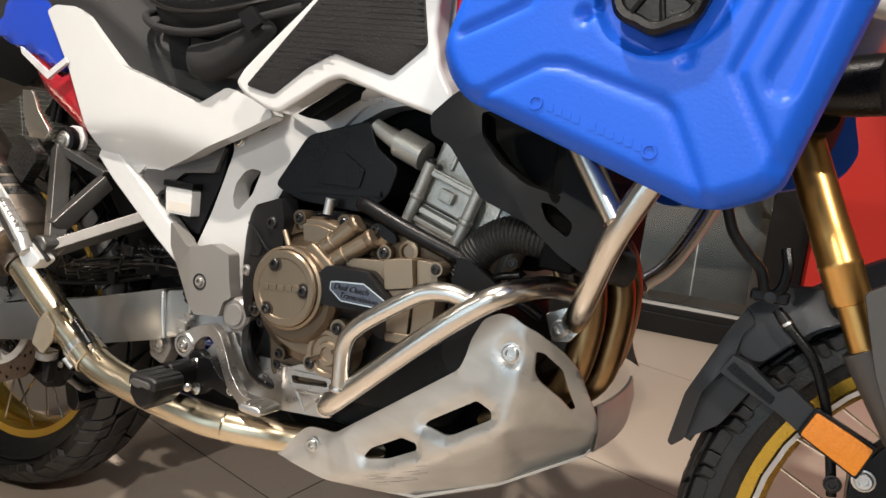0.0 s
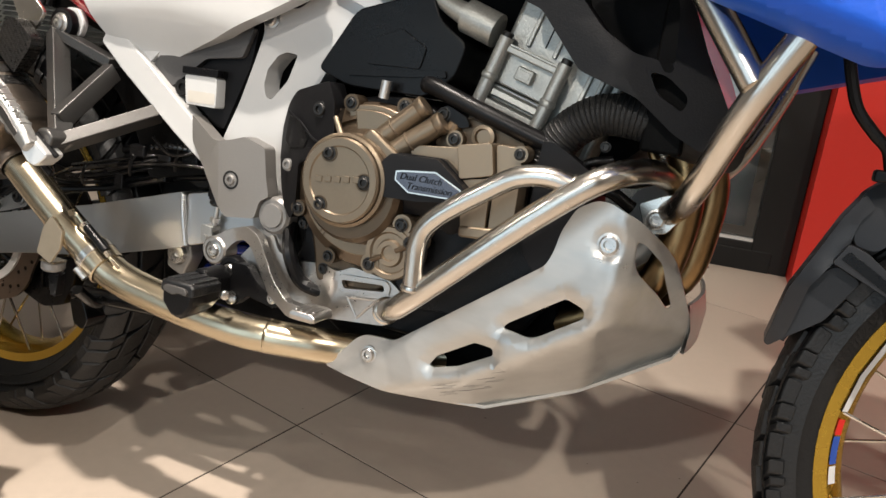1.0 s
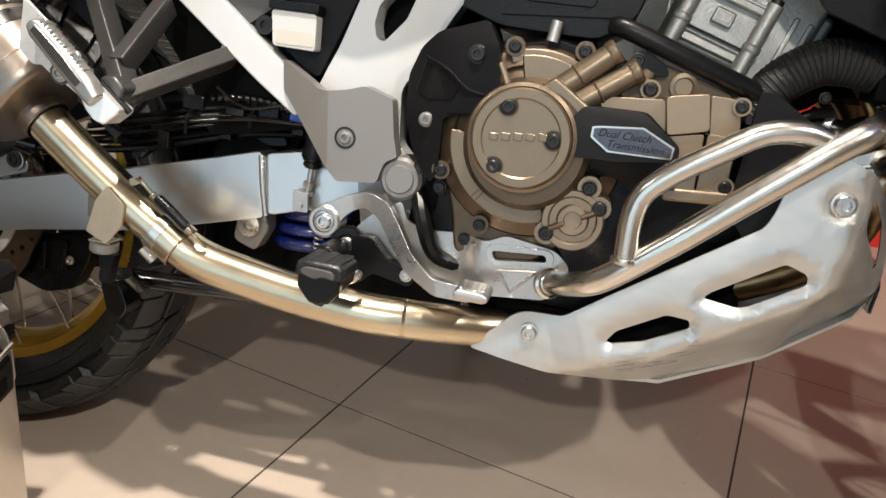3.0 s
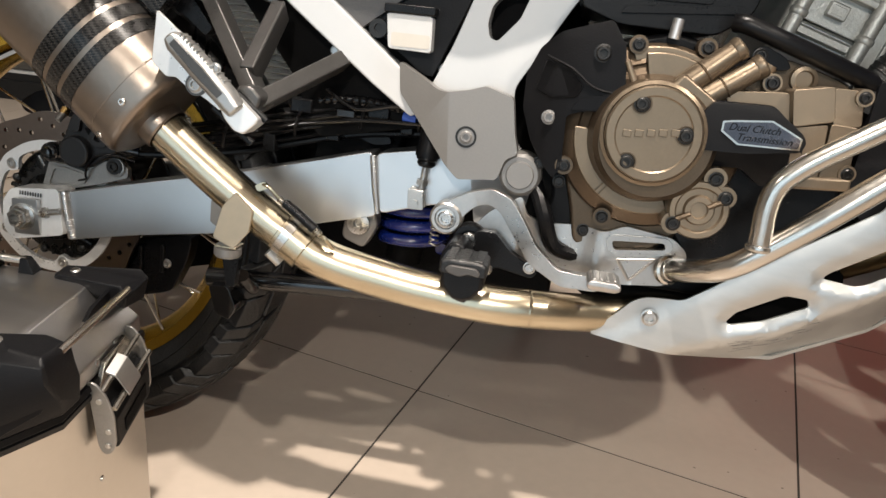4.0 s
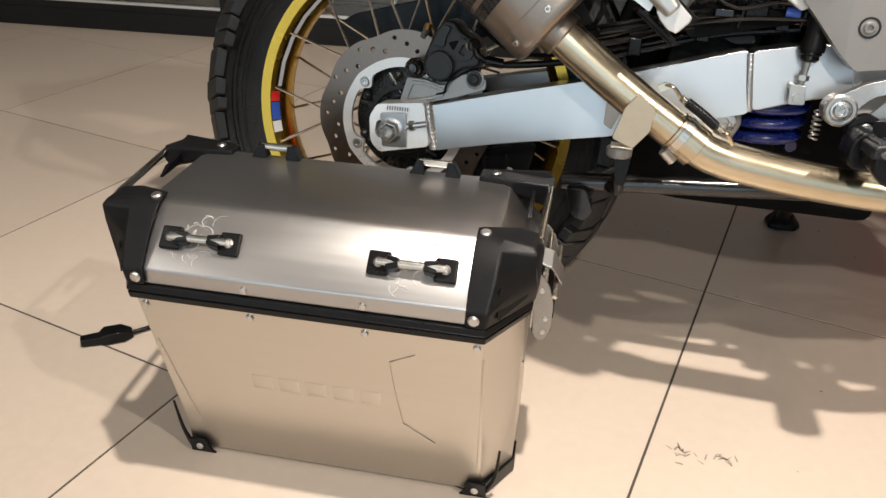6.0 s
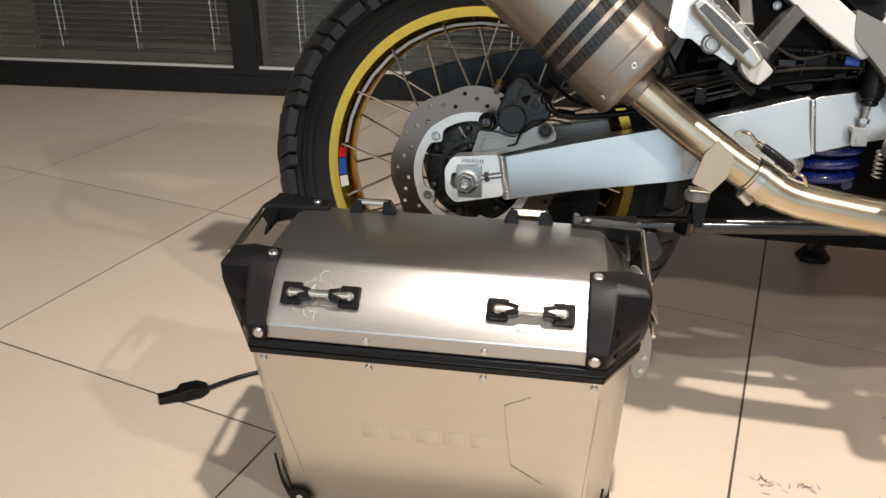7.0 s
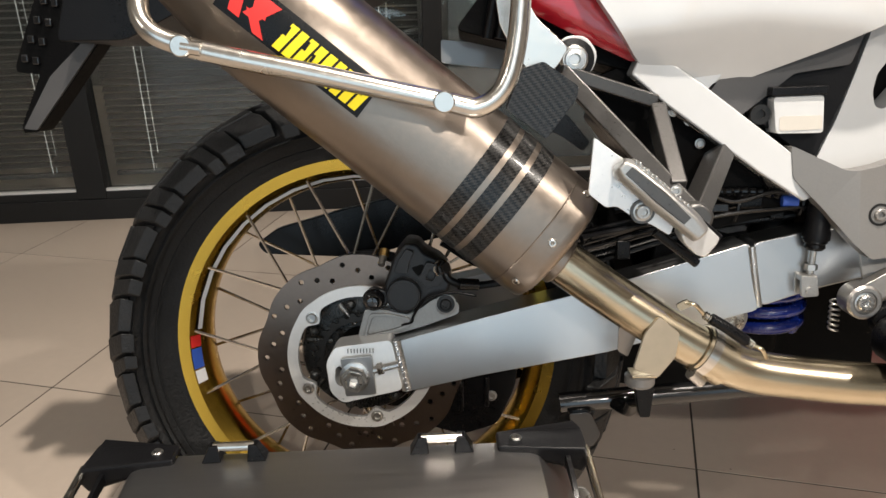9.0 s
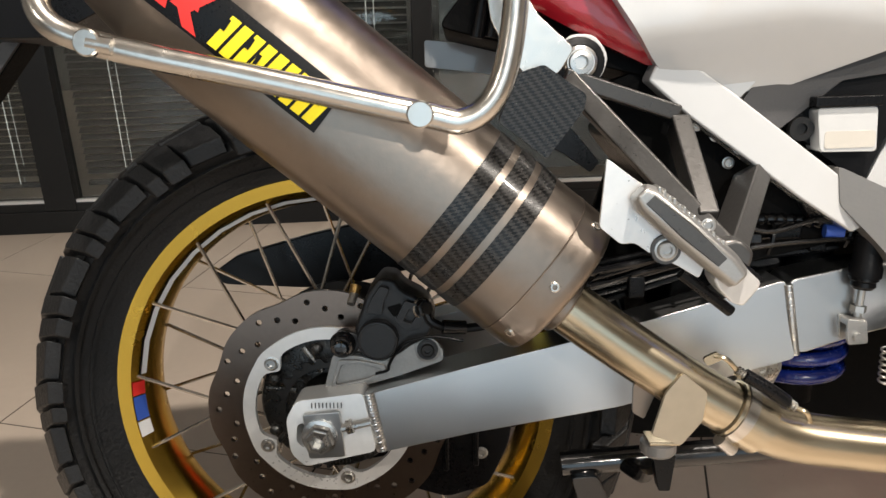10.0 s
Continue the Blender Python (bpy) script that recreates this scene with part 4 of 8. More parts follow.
# ---- bodywork ----
SIDE_OUT = [(0.152, 0.865), (0.174, 0.875), (0.229, 0.873), (0.264, 0.860), (0.298, 0.834), (0.358, 0.790), (0.447, 0.769), (0.520, 0.749), (0.566, 0.775), (0.578, 0.774), (0.641, 0.756), (0.652, 0.745), (0.585, 0.711), (0.500, 0.672), (0.410, 0.637), (0.322, 0.648), (0.304, 0.667), (0.228, 0.777)]
side = part("side_panel", plate(SIDE_OUT, -0.150, -0.125, cuts=grid_cuts(0.152, 0.652, 0.637, 0.875, 0.012), r=0.007,
            warp=lambda x, z: 0.60 * soft(0.702 - z - 0.10 * abs(x - 0.42), 0.005) + 0.10 * soft(0.352 - x + 0.25 * (z - 0.70), 0.004)), M_WHITE, bike, "glossy white side fairing panel", angle=40, bevel=0.005, segments=3)
part("tail_panel", crowned([(0.10, 0.80), (0.125, 0.795), (0.190, 0.762), (0.225, 0.785), (0.312, 0.690), (0.330, 0.672), (0.305, 0.662), (0.25, 0.688), (0.16, 0.735)], -0.106, 0.012, [(0.004, 0.004), (0.008, 0.004)], r=0.005), M_RED, bike, "deep red tail panel with a white edge", angle=40, bevel=0.003)
part("panel_lip", plate([(0.306, 0.659), (0.360, 0.671), (0.398, 0.648), (0.382, 0.632), (0.345, 0.643)], -0.119, -0.105, r=0.003), M_WHITE, side, bevel=0.003)
part("tail_cowl", crowned([(0.020, 0.822), (0.052, 0.895), (0.128, 0.900), (0.205, 0.860), (0.222, 0.792), (0.186, 0.770), (0.122, 0.795), (0.065, 0.806)], -0.108, 0.012, [(0.006, 0.006)], r=0.006), M_TAILBLUE, bike, "deep blue painted tail cowl", bevel=0.003)
part("panel_edge", plate([(0.118, 0.803), (0.190, 0.768), (0.227, 0.793), (0.232, 0.785), (0.190, 0.756), (0.122, 0.792)], -0.143, -0.138, r=0.001), M_WHITE, bike)
TANK_OUT = [(0.624, 0.779), (0.636, 0.799), (0.667, 0.829), (0.728, 0.886), (0.80, 0.965), (0.90, 0.965), (0.902, 0.856), (0.914, 0.820), (0.936, 0.788), (0.918, 0.766), (0.855, 0.780), (0.784, 0.799), (0.767, 0.794), (0.699, 0.749), (0.681, 0.750), (0.642, 0.765)]
tank = part("tank_panel", plate(TANK_OUT, -0.200, -0.165, r=0.008), M_WHITE, bike, "glossy white tank side panel", angle=40, bevel=0.006, segments=3)
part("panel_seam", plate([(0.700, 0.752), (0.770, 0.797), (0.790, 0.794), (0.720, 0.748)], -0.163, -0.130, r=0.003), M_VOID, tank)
part("knee_pad", crowned([(0.646, 0.777), (0.737, 0.882), (0.795, 0.945), (0.872, 0.940), (0.895, 0.843), (0.854, 0.806), (0.772, 0.826), (0.735, 0.806), (0.690, 0.770)], -0.199, 0.0035, [(0.003, 0.0015)], r=0.006), M_PAD, tank, "black textured rubber knee pad")
for i in range(22):
    z = 0.79 + 0.0065 * i
    x0 = 0.660 + (z - 0.79) * 0.93
    x1 = min(0.888, 0.70 + (z - 0.79) * 2.2) if z < 0.842 else 0.893 - (z - 0.842) * 0.22
    if x1 - x0 > 0.02:
        part("pad_rib", block(x0, x1, -0.2043, -0.2038, z, z + 0.0026), M_PAD, tank)
part("red_fairing", crowned([(0.905, 0.965), (0.912, 0.865), (0.935, 0.805), (1.02, 0.83), (1.06, 0.96)], -0.165, 0.01, [(0.006, 0.004)], r=0.006), M_RED, bike, "red front fairing panel")
part("fuel_tank", loft([[(x, s * w, z) for s, z in ((-1, z0), (-1, z1), (-0.6, z2), (0.6, z2), (1, z1), (1, z0))] for x, w, z0, z1, z2 in ((0.64, 0.11, 0.76, 0.82, 0.86), (0.76, 0.15, 0.78, 0.95, 1.0), (0.90, 0.165, 0.80, 0.99, 1.04), (1.08, 0.16, 0.80, 0.97, 1.02))]), M_WHITE, bike, "white fuel tank", bevel=0.02)
seat = part("seat", loft([[(x, s * w, z) for s, z in ((-1, z0), (-1, z1), (-0.7, z2), (0.7, z2), (1, z1), (1, z0))] for x, w, z0, z1, z2 in ((-0.05, 0.11, 0.84, 0.92, 0.95), (0.14, 0.125, 0.83, 0.92, 0.95), (0.28, 0.13, 0.80, 0.88, 0.92), (0.40, 0.135, 0.765, 0.82, 0.85), (0.55, 0.125, 0.745, 0.82, 0.85), (0.68, 0.10, 0.765, 0.85, 0.88), (0.72, 0.08, 0.79, 0.88, 0.90))]), M_SEAT, bike, "dark grey vinyl seat", bevel=0.012)
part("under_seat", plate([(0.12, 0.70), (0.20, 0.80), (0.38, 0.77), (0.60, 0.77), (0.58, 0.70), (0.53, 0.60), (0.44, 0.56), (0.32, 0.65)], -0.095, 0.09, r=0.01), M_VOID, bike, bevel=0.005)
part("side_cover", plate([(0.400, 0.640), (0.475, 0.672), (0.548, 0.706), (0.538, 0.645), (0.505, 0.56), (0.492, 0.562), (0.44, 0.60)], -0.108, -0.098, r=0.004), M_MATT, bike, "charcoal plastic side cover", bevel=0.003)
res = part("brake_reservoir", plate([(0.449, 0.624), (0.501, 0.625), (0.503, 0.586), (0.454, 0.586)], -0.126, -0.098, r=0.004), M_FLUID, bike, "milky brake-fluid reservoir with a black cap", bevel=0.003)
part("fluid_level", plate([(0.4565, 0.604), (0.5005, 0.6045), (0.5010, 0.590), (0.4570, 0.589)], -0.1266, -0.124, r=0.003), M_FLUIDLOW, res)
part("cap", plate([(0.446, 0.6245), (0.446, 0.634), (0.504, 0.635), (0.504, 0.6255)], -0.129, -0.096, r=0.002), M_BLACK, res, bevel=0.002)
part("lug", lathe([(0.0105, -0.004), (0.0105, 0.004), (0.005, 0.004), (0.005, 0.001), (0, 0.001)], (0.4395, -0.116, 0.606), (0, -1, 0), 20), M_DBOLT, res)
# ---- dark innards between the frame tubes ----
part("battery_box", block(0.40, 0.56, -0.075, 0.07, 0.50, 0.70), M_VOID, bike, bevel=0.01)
part("inner_mudguard", plate([(0.30, 0.62), (0.36, 0.60), (0.42, 0.52), (0.46, 0.47), (0.43, 0.465), (0.36, 0.50), (0.28, 0.60)], -0.06, 0.07, r=0.01), M_BLACK, bike, bevel=0.004)
shock = part("shock_body", tube([(0.482, -0.035, 0.32), (0.505, -0.03, 0.62)], 0.024, 20, 1), M_VOID, bike, "rear shock absorber with a blue spring")
coil = [(0.490 + 0.010 * k / 90 + 0.040 * math.cos(k * 0.42), -0.030 + 0.040 * math.sin(k * 0.42), 0.340 + 0.00125 * k) for k in range(90)]
part("spring", tube(coil, 0.0078, 12, 2), M_SPRING, shock, "blue coil spring")
part("linkage", plate([(0.415, 0.40), (0.447, 0.40), (0.455, 0.372), (0.44, 0.340), (0.41, 0.35)], -0.088, -0.060, r=0.008), M_GREY, bike, bevel=0.003)
part("linkage_bolt", lathe([(0.014, 0), (0.014, 0.008), (0.009, 0.009), (0.006, 0.009), (0.005, 0.004), (0, 0.004)], (0.432, -0.088, 0.373), (0, -1, 0), 20), M_BOLT, bike)

# ---- engine ----
engine = part("crankcase", plate([(0.640, 0.39), (0.66, 0.45), (0.645, 0.50), (0.665, 0.58), (0.70, 0.625), (0.76, 0.64), (0.86, 0.62), (0.96, 0.60), (0.975, 0.52), (0.99, 0.46), (0.96, 0.40), (0.86, 0.36), (0.74, 0.36)], -0.130, 0.15, r=0.01), M_MATT, bike, "bronze and black parallel-twin engine", bevel=0.006)
CX, CZ = 0.7475, 0.531
cover = part("clutch_cover", lathe([(0.097, -0.01), (0.097, -0.004), (0.094, 0.003), (0.078, 0.011), (0.0755, 0.008), (0.067, 0.012), (0.0640, 0.026), (0.0615, 0.040), (0.056, 0.047), (0.0, 0.047)], (0.752, -0.150, 0.530), (0, -1, 0), 72), M_BRONZE_D, engine, "round bronze clutch cover", angle=22)
def sector(r0, r1, a0, a1, cx=0.752, cz=0.530, n=22):
    return [(cx + r1 * math.cos(radians(a0 + (a1 - a0) * k / n)), cz + r1 * math.sin(radians(a0 + (a1 - a0) * k / n))) for k in range(n + 1)] + \
           [(cx + r0 * math.cos(radians(a1 - (a1 - a0) * k / n)), cz + r0 * math.sin(radians(a1 - (a1 - a0) * k / n))) for k in range(n + 1)]


for r0, r1, a0, a1, y in ((0.060, 0.0805, 178, 292, -0.1640), (0.060, 0.0875, 46, 104, -0.1660), (0.080, 0.0935, 60, 112, -0.1590)):
    part("cover_land", plate(sector(r0, r1, a0, a1), y, -0.146), M_BRONZE_M, cover, bevel=0.0018)
for a in (232, 236):
    part("cover_rib", block(0.062, 0.079, -0.1650, -0.163, -0.0006, 0.0006, m=Matrix.Translation((0.752, 0, 0.530)) @ pose(0, 0, 0, 0, -a, 0)), M_BRONZE_D, cover)
part("lower_casing", plate([(0.680, 0.445), (0.662, 0.50), (0.672, 0.56), (0.80, 0.56), (0.81, 0.46), (0.800, 0.425), (0.770, 0.400), (0.690, 0.400)], -0.140, -0.12, r=0.01), M_BRONZE_D, cover, bevel=0.005)
cap = part("cover_cap", lathe([(0.0475, 0.0), (0.0475, 0.006), (0.0455, 0.0085), (0.038, 0.0085), (0.0365, 0.0072), (0.0, 0.0072)], (CX, -0.203, CZ + 0.007), (0, -1, 0), 56), M_BRONZE_M, engine, "round bronze cap with three socket bolts", angle=25)
part("cap_rim", lathe([(0.052, 0.0), (0.052, 0.012), (0.0485, 0.0135), (0.0475, 0.012), (0.0475, 0.0)], (CX, -0.192, CZ + 0.007), (0, -1, 0), 56), M_BRONZE_M, engine)
for x, z in ((0.731, 0.566), (0.778, 0.541), (0.726, 0.508)):
    part("counterbore", lathe([(0.0100, -0.002), (0.0100, 0.0012), (0.0086, 0.0012), (0.0080, 0.0002), (0, 0.0002)], (x, -0.2100, z), (0, -1, 0), 24), M_BRONZE_D, cap)
    socket_bolt("cap_bolt", (x, -0.2104, z), 0.0070, cap, M_DBOLT)
# maker's mark: a plain raised bar row
for i in range(5):
    part("raised_mark", block(0.7175 + 0.0115 * i, 0.7258 + 0.0115 * i, -0.2116, -0.2095, 0.5325 + 0.0016 * i, 0.5395 + 0.0016 * i), M_BRONZE_M, cap, bevel=0.0007)
for x, z in ((0.722, 0.622), (0.790, 0.627), (0.667, 0.489), (0.716, 0.440)):
    part("flange_boss", lathe([(0.0098, 0.02), (0.0098, -0.003), (0.0, -0.003)], (x, -0.158, z), (0, 1, 0), 16), M_BRONZE_D, cover)
    socket_bolt("flange_bolt", (x, -0.161, z), 0.0062, cover, M_DBOLT)
for a in (118,):
    d = Vector((math.cos(radians(a)), 0, math.sin(radians(a))))
    o = Vector((0.752, -0.176, 0.530))
    part("cover_rib", tube([o + d * 0.058, o + d * 0.084], (0.004, 0.003), 10, 2), M_BRONZE, cover)
part("passage_root", plate([(0.752, 0.583), (0.768, 0.600), (0.806, 0.576), (0.799, 0.556), (0.781, 0.556)], -0.194, -0.158, r=0.005), M_BRONZE_M, engine, bevel=0.007, segments=3)
# the two solenoid pipes
for a, b in (((0.768, -0.175, 0.583), (0.815, -0.173, 0.627)), ((0.787, -0.176, 0.573), (0.838, -0.174, 0.613))):
    a, b = Vector(a), Vector(b)
    u = (b - a).normalized()
    pipe_b = part("oil_passage", tube([a, a.lerp(b, 0.5), b], (0.0128, 0.0112), 20, 3), M_BRONZE_M, engine)
    part("passage_end", lathe([(0.0112, -0.002), (0.0124, 0.0), (0.0124, 0.006), (0.0108, 0.0078), (0, 0.0078)], b, u, 20), M_BRONZE_M, pipe_b)
    part("passage_ring", lathe([(0.0118, -0.0015), (0.0134, 0.0), (0.0118, 0.0015)], a.lerp(b, 0.45), u, 20), M_BRONZE_M, pipe_b)
# transmission cover and valve body
valve = part("valve_body", plate([(0.812, 0.583), (0.822, 0.589), (0.872, 0.594), (0.880, 0.560), (0.892, 0.554), (0.892, 0.530), (0.84, 0.54)], -0.181, -0.14, r=0.004), M_BRONZE, engine, "bronze transmission valve body", bevel=0.004, segments=3)
for outline, y in (([(0.871, 0.597), (0.9085, 0.605), (0.9155, 0.572), (0.8785, 0.562)], -0.193), ([(0.9105, 0.604), (0.938, 0.604), (0.9435, 0.570), (0.917, 0.567)], -0.185),
                   ([(0.8785, 0.5615), (0.9120, 0.569), (0.9140, 0.513), (0.8865, 0.510)], -0.189), ([(0.9150, 0.570), (0.942, 0.569), (0.9425, 0.516), (0.9160, 0.513)], -0.186), ([(0.885, 0.514), (0.945, 0.520), (0.946, 0.507), (0.886, 0.502)], -0.192)):
    part("valve_casting", plate(outline, y, -0.145, r=0.004), M_BRONZE, valve, bevel=0.003, segments=3)
for x, z in ((0.9385, 0.598), (0.940, 0.524)):
    part("bolt_boss", lathe([(0.0085, -0.03), (0.0085, 0.002), (0, 0.002)], (x, -0.187, z), (0, -1, 0), 18), M_BRONZE, valve)
    socket_bolt("case_bolt", (x, -0.189, z), 0.0056, valve, M_DBOLT)
# castings between the passages and the coolant pipe
part("upper_casting", plate([(0.828, 0.590), (0.835, 0.612), (0.868, 0.626), (0.905, 0.617), (0.935, 0.607), (0.93, 0.590)], -0.156, -0.13, r=0.006), M_BRONZE_D, engine, bevel=0.004)
part("sensor_bracket", plate([(0.832, 0.630), (0.843, 0.636), (0.866, 0.626), (0.872, 0.616), (0.862, 0.613), (0.845, 0.617)], -0.166, -0.160, r=0.004), M_BLACK, engine, bevel=0.001)
socket_bolt("bracket_bolt", (0.840, -0.166, 0.6255), 0.0068, engine, M_DBOLT)
part("boss_post", tube([(0.857, -0.150, 0.601), (0.857, -0.168, 0.601)], 0.0095, 18, 1), M_BRONZE, engine)
socket_bolt("case_bolt", (0.857, -0.168, 0.601), 0.0066, engine, M_DBOLT)
part("banjo", lathe([(0.013, -0.01), (0.013, 0.004), (0.009, 0.005), (0.008, 0.001), (0, 0.001)], (0.887, -0.160, 0.608), (0, -1, 0), 22), M_BRONZE, engine)
part("solenoid", tube([(0.848, -0.158, 0.607), (0.853, -0.160, 0.619)], 0.0085, 16, 1), M_BRONZE, engine)
dct = part("transmission_cover", plate([(0.785, 0.500), (0.80, 0.522), (0.952, 0.522), (0.952, 0.602), (0.972, 0.618), (0.990, 0.560), (0.985, 0.450), (0.930, 0.410), (0.820, 0.400), (0.790, 0.440)], -0.1455, -0.13, r=0.006), M_BLACK, engine, "black plastic engine side cover", bevel=0.004)
part("cover_skirt", plate([(0.781, 0.560), (0.800, 0.578), (0.858, 0.580), (0.893, 0.553), (0.896, 0.512), (0.868, 0.497), (0.842, 0.514), (0.784, 0.511)], -0.190, -0.16, r=0.005, cuts=[(0.85, 0.535, 0.05, 1)], warp=lambda x, z: 0.55 * max(0, 0.535 - z)), M_MATT, dct, bevel=0.004)
part("badge_boss", plate([(0.787, 0.561), (0.800, 0.577), (0.855, 0.579), (0.888, 0.556), (0.892, 0.548), (0.888, 0.539), (0.837, 0.531), (0.792, 0.529)], -0.203, -0.175, r=0.004, cuts=[(0.85, 0.567, 0.1, 1)], warp=lambda x, z: 0.3 * max(0, z - 0.567)), M_MATT, dct, bevel=0.004)
part("badge_rim", plate([(0.8105, 0.550), (0.8105, 0.5600), (0.819, 0.5618), (0.8565, 0.5663), (0.887, 0.5525), (0.8865, 0.5410), (0.828, 0.5388)], -0.2042, -0.2025, r=0.001), M_STEEL, dct)
badge = part("badge", plate([(0.8125, 0.551), (0.8125, 0.5585), (0.819, 0.5600), (0.856, 0.5645), (0.885, 0.5515), (0.8845, 0.5425), (0.829, 0.5405)], -0.2052, -0.203, r=0.001), M_BADGE, dct, "dark chrome transmission badge with black lettering")
for i in range(2):
    part("cover_fin", block(0.852, 0.93, -0.1500, -0.1445, 0.455 + i * 0.022, 0.4585 + i * 0.022, m=pose(0, 0, 0, 0, -6, 0)), M_BLACK, dct)
def lettering(text, at, size, tilt, mat, parent, name="lettering"):
    cu = bpy.data.curves.new(name, "FONT")
    cu.body, cu.size, cu.extrude, cu.shear = text, size, 0.0004, 0.3
    tmp = new(name, cu)
    me = bpy.data.meshes.new_from_object(tmp.evaluated_get(bpy.context.evaluated_depsgraph_get()))
    bpy.data.objects.remove(tmp)
    me.materials.clear()
    me.materials.append(mat)
    ob = new(name, me)
    ob.parent = parent
    ob.matrix_basis = Matrix.Translation(at) @ pose(0, 0, 0, 90, 0, 0) @ pose(0, 0, 0, 0, 0, tilt)
    return ob


lettering("Dual Clutch", (0.8165, -0.2056, 0.5525), 0.0100, 1, M_BLACK, dct)
lettering("Transmission", (0.8255, -0.2056, 0.5437), 0.0098, 1, M_BLACK, dct)
oilcap = part("oil_filter_cover", lathe([(0.031, -0.03), (0.031, 0.0), (0.029, 0.004), (0.024, 0.004), (0.022, 0.001), (0.016, 0.001), (0.014, 0.005), (0.009, 0.005), (0.008, 0.002), (0, 0.002)], (0.809, -0.186, 0.467), (0, -1, 0), 44), M_BRONZE, engine, "round bronze oil filter cover", angle=25)
for a, b in (((0.788, 0.455), (0.801, 0.4625)), ((0.817, 0.4715), (0.830, 0.479))):
    part("cover_bar", tube([(a[0], -0.190, a[1]), (b[0], -0.190, b[1])], 0.0032, 8, 1), M_BRONZE_D, oilcap)
for x, z in ((0.832, 0.483), (0.786, 0.450), (0.819, 0.501)):
    part("cover_lug", lathe([(0.0115, 0.03), (0.0115, 0.0), (0, 0)], (x, -0.188, z), (0, 1, 0), 18), M_BRONZE, oilcap)
    socket_bolt("cover_bolt", (x, -0.190, z), 0.0068, oilcap, M_DBOLT)
def guard_warp(x, z):
    return 0.30 * max(0.0, 0.715 - x) + 0.55 * soft(0.645 - x, 0.003) + 0.25 * soft(z - 0.618, 0.003)


guard_c = part("clutch_guard", plate([(0.613, 0.542), (0.612, 0.579), (0.624, 0.608), (0.643, 0.626), (0.693, 0.643), (0.709, 0.619), (0.716, 0.573), (0.708, 0.553), (0.676, 0.548), (0.661, 0.542), (0.664, 0.486), (0.657, 0.473), (0.640, 0.490), (0.627, 0.508)], -0.178, -0.145, r=0.005,
               cuts=[(0.645, 0.56, 1, 0), (0.66, 0.618, 0, 1), (0.68, 0.56, 1, 0)], warp=guard_warp), M_MATT, engine, "charcoal plastic clutch guard", bevel=0.004)
part("guard_recess", plate([(0.624, 0.564), (0.632, 0.596), (0.660, 0.589), (0.674, 0.574), (0.668, 0.561), (0.642, 0.557)], -0.1795, -0.175, r=0.003, warp=guard_warp), M_BLACK, guard_c, bevel=0.0012)
part("guard_ridge", tube([(0.632, -0.150, 0.600), (0.660, -0.1635, 0.590), (0.684, -0.171, 0.574), (0.713, -0.1785, 0.570)], 0.0014, 8, 3), M_MATT, guard_c)
part("guard_step", plate([(0.664, 0.548), (0.708, 0.553), (0.716, 0.573), (0.705, 0.570), (0.672, 0.562)], -0.1805, -0.175, r=0.002, warp=guard_warp), M_MATT, guard_c, bevel=0.0015)
socket_bolt("guard_screw", (0.688, -0.1700, 0.609), 0.0085, guard_c, M_DBOLT)
socket_bolt("guard_screw", (0.643, -0.1560, 0.537), 0.0070, guard_c, M_GREY)
for x, z in ((0.640, 0.485), (0.665, 0.468), (0.70, 0.418)):
    socket_bolt("casing_bolt", (x, -0.1405, z), 0.0065, engine, M_DBOLT)
part("vent_stub", tube([(0.756, -0.15, 0.632), (0.758, -0.15, 0.652)], 0.006, 12, 1), M_CAST, engine)
part("rear_casing", plate([(0.63, 0.42), (0.645, 0.50), (0.68, 0.50), (0.69, 0.41), (0.66, 0.385)], -0.126, 0.10, r=0.01), M_VOID, engine, bevel=0.006)
# cylinders leaning forward
TILT_CYL = pose(0.866, 0, 0.655, 0, 17, 0)
part("cylinder_block", block(-0.006, 0.125, -0.118, 0.13, -0.075, 0.155, m=TILT_CYL), M_HEAD, engine, "cast aluminium cylinder block", bevel=0.008)
part("cylinder_flank", block(0.075, 0.135, -0.110, 0.12, -0.04, 0.08, m=TILT_CYL), M_HEAD, engine, bevel=0.006)
part("head_cover", block(0.0, 0.076, -0.127, -0.10, -0.002, 0.058, m=TILT_CYL), M_HEAD, engine, bevel=0.003)
for z0, z1, y in ((0.050, 0.058, -0.139), (0.014, 0.018, -0.131), (-0.010, -0.002, -0.137)):
    part("cover_bar", block(0.002, 0.074, y, -0.12, z0, z1, m=TILT_CYL), M_HEAD, engine, bevel=0.0022)
part("cover_step", loft([[TILT_CYL @ Vector((x, y, z)) for y, z in ((-0.126, 0.001), (-0.134, 0.003), (-0.133, 0.010), (-0.126, 0.013))] for x in (0.010, 0.030, 0.066)]), M_HEAD, engine, bevel=0.001)
part("panel_boss", block(0.027, 0.047, -0.1365, -0.125, 0.028, 0.043, m=TILT_CYL), M_HEAD, engine, bevel=0.0018)
part("boss_recess", block(0.030, 0.044, -0.1372, -0.136, 0.031, 0.040, m=TILT_CYL), M_HEAD, engine, bevel=0.0006)
part("lower_panel", block(-0.004, 0.072, -0.130, -0.10, -0.045, -0.004, m=TILT_CYL), M_HEAD, engine, bevel=0.004)
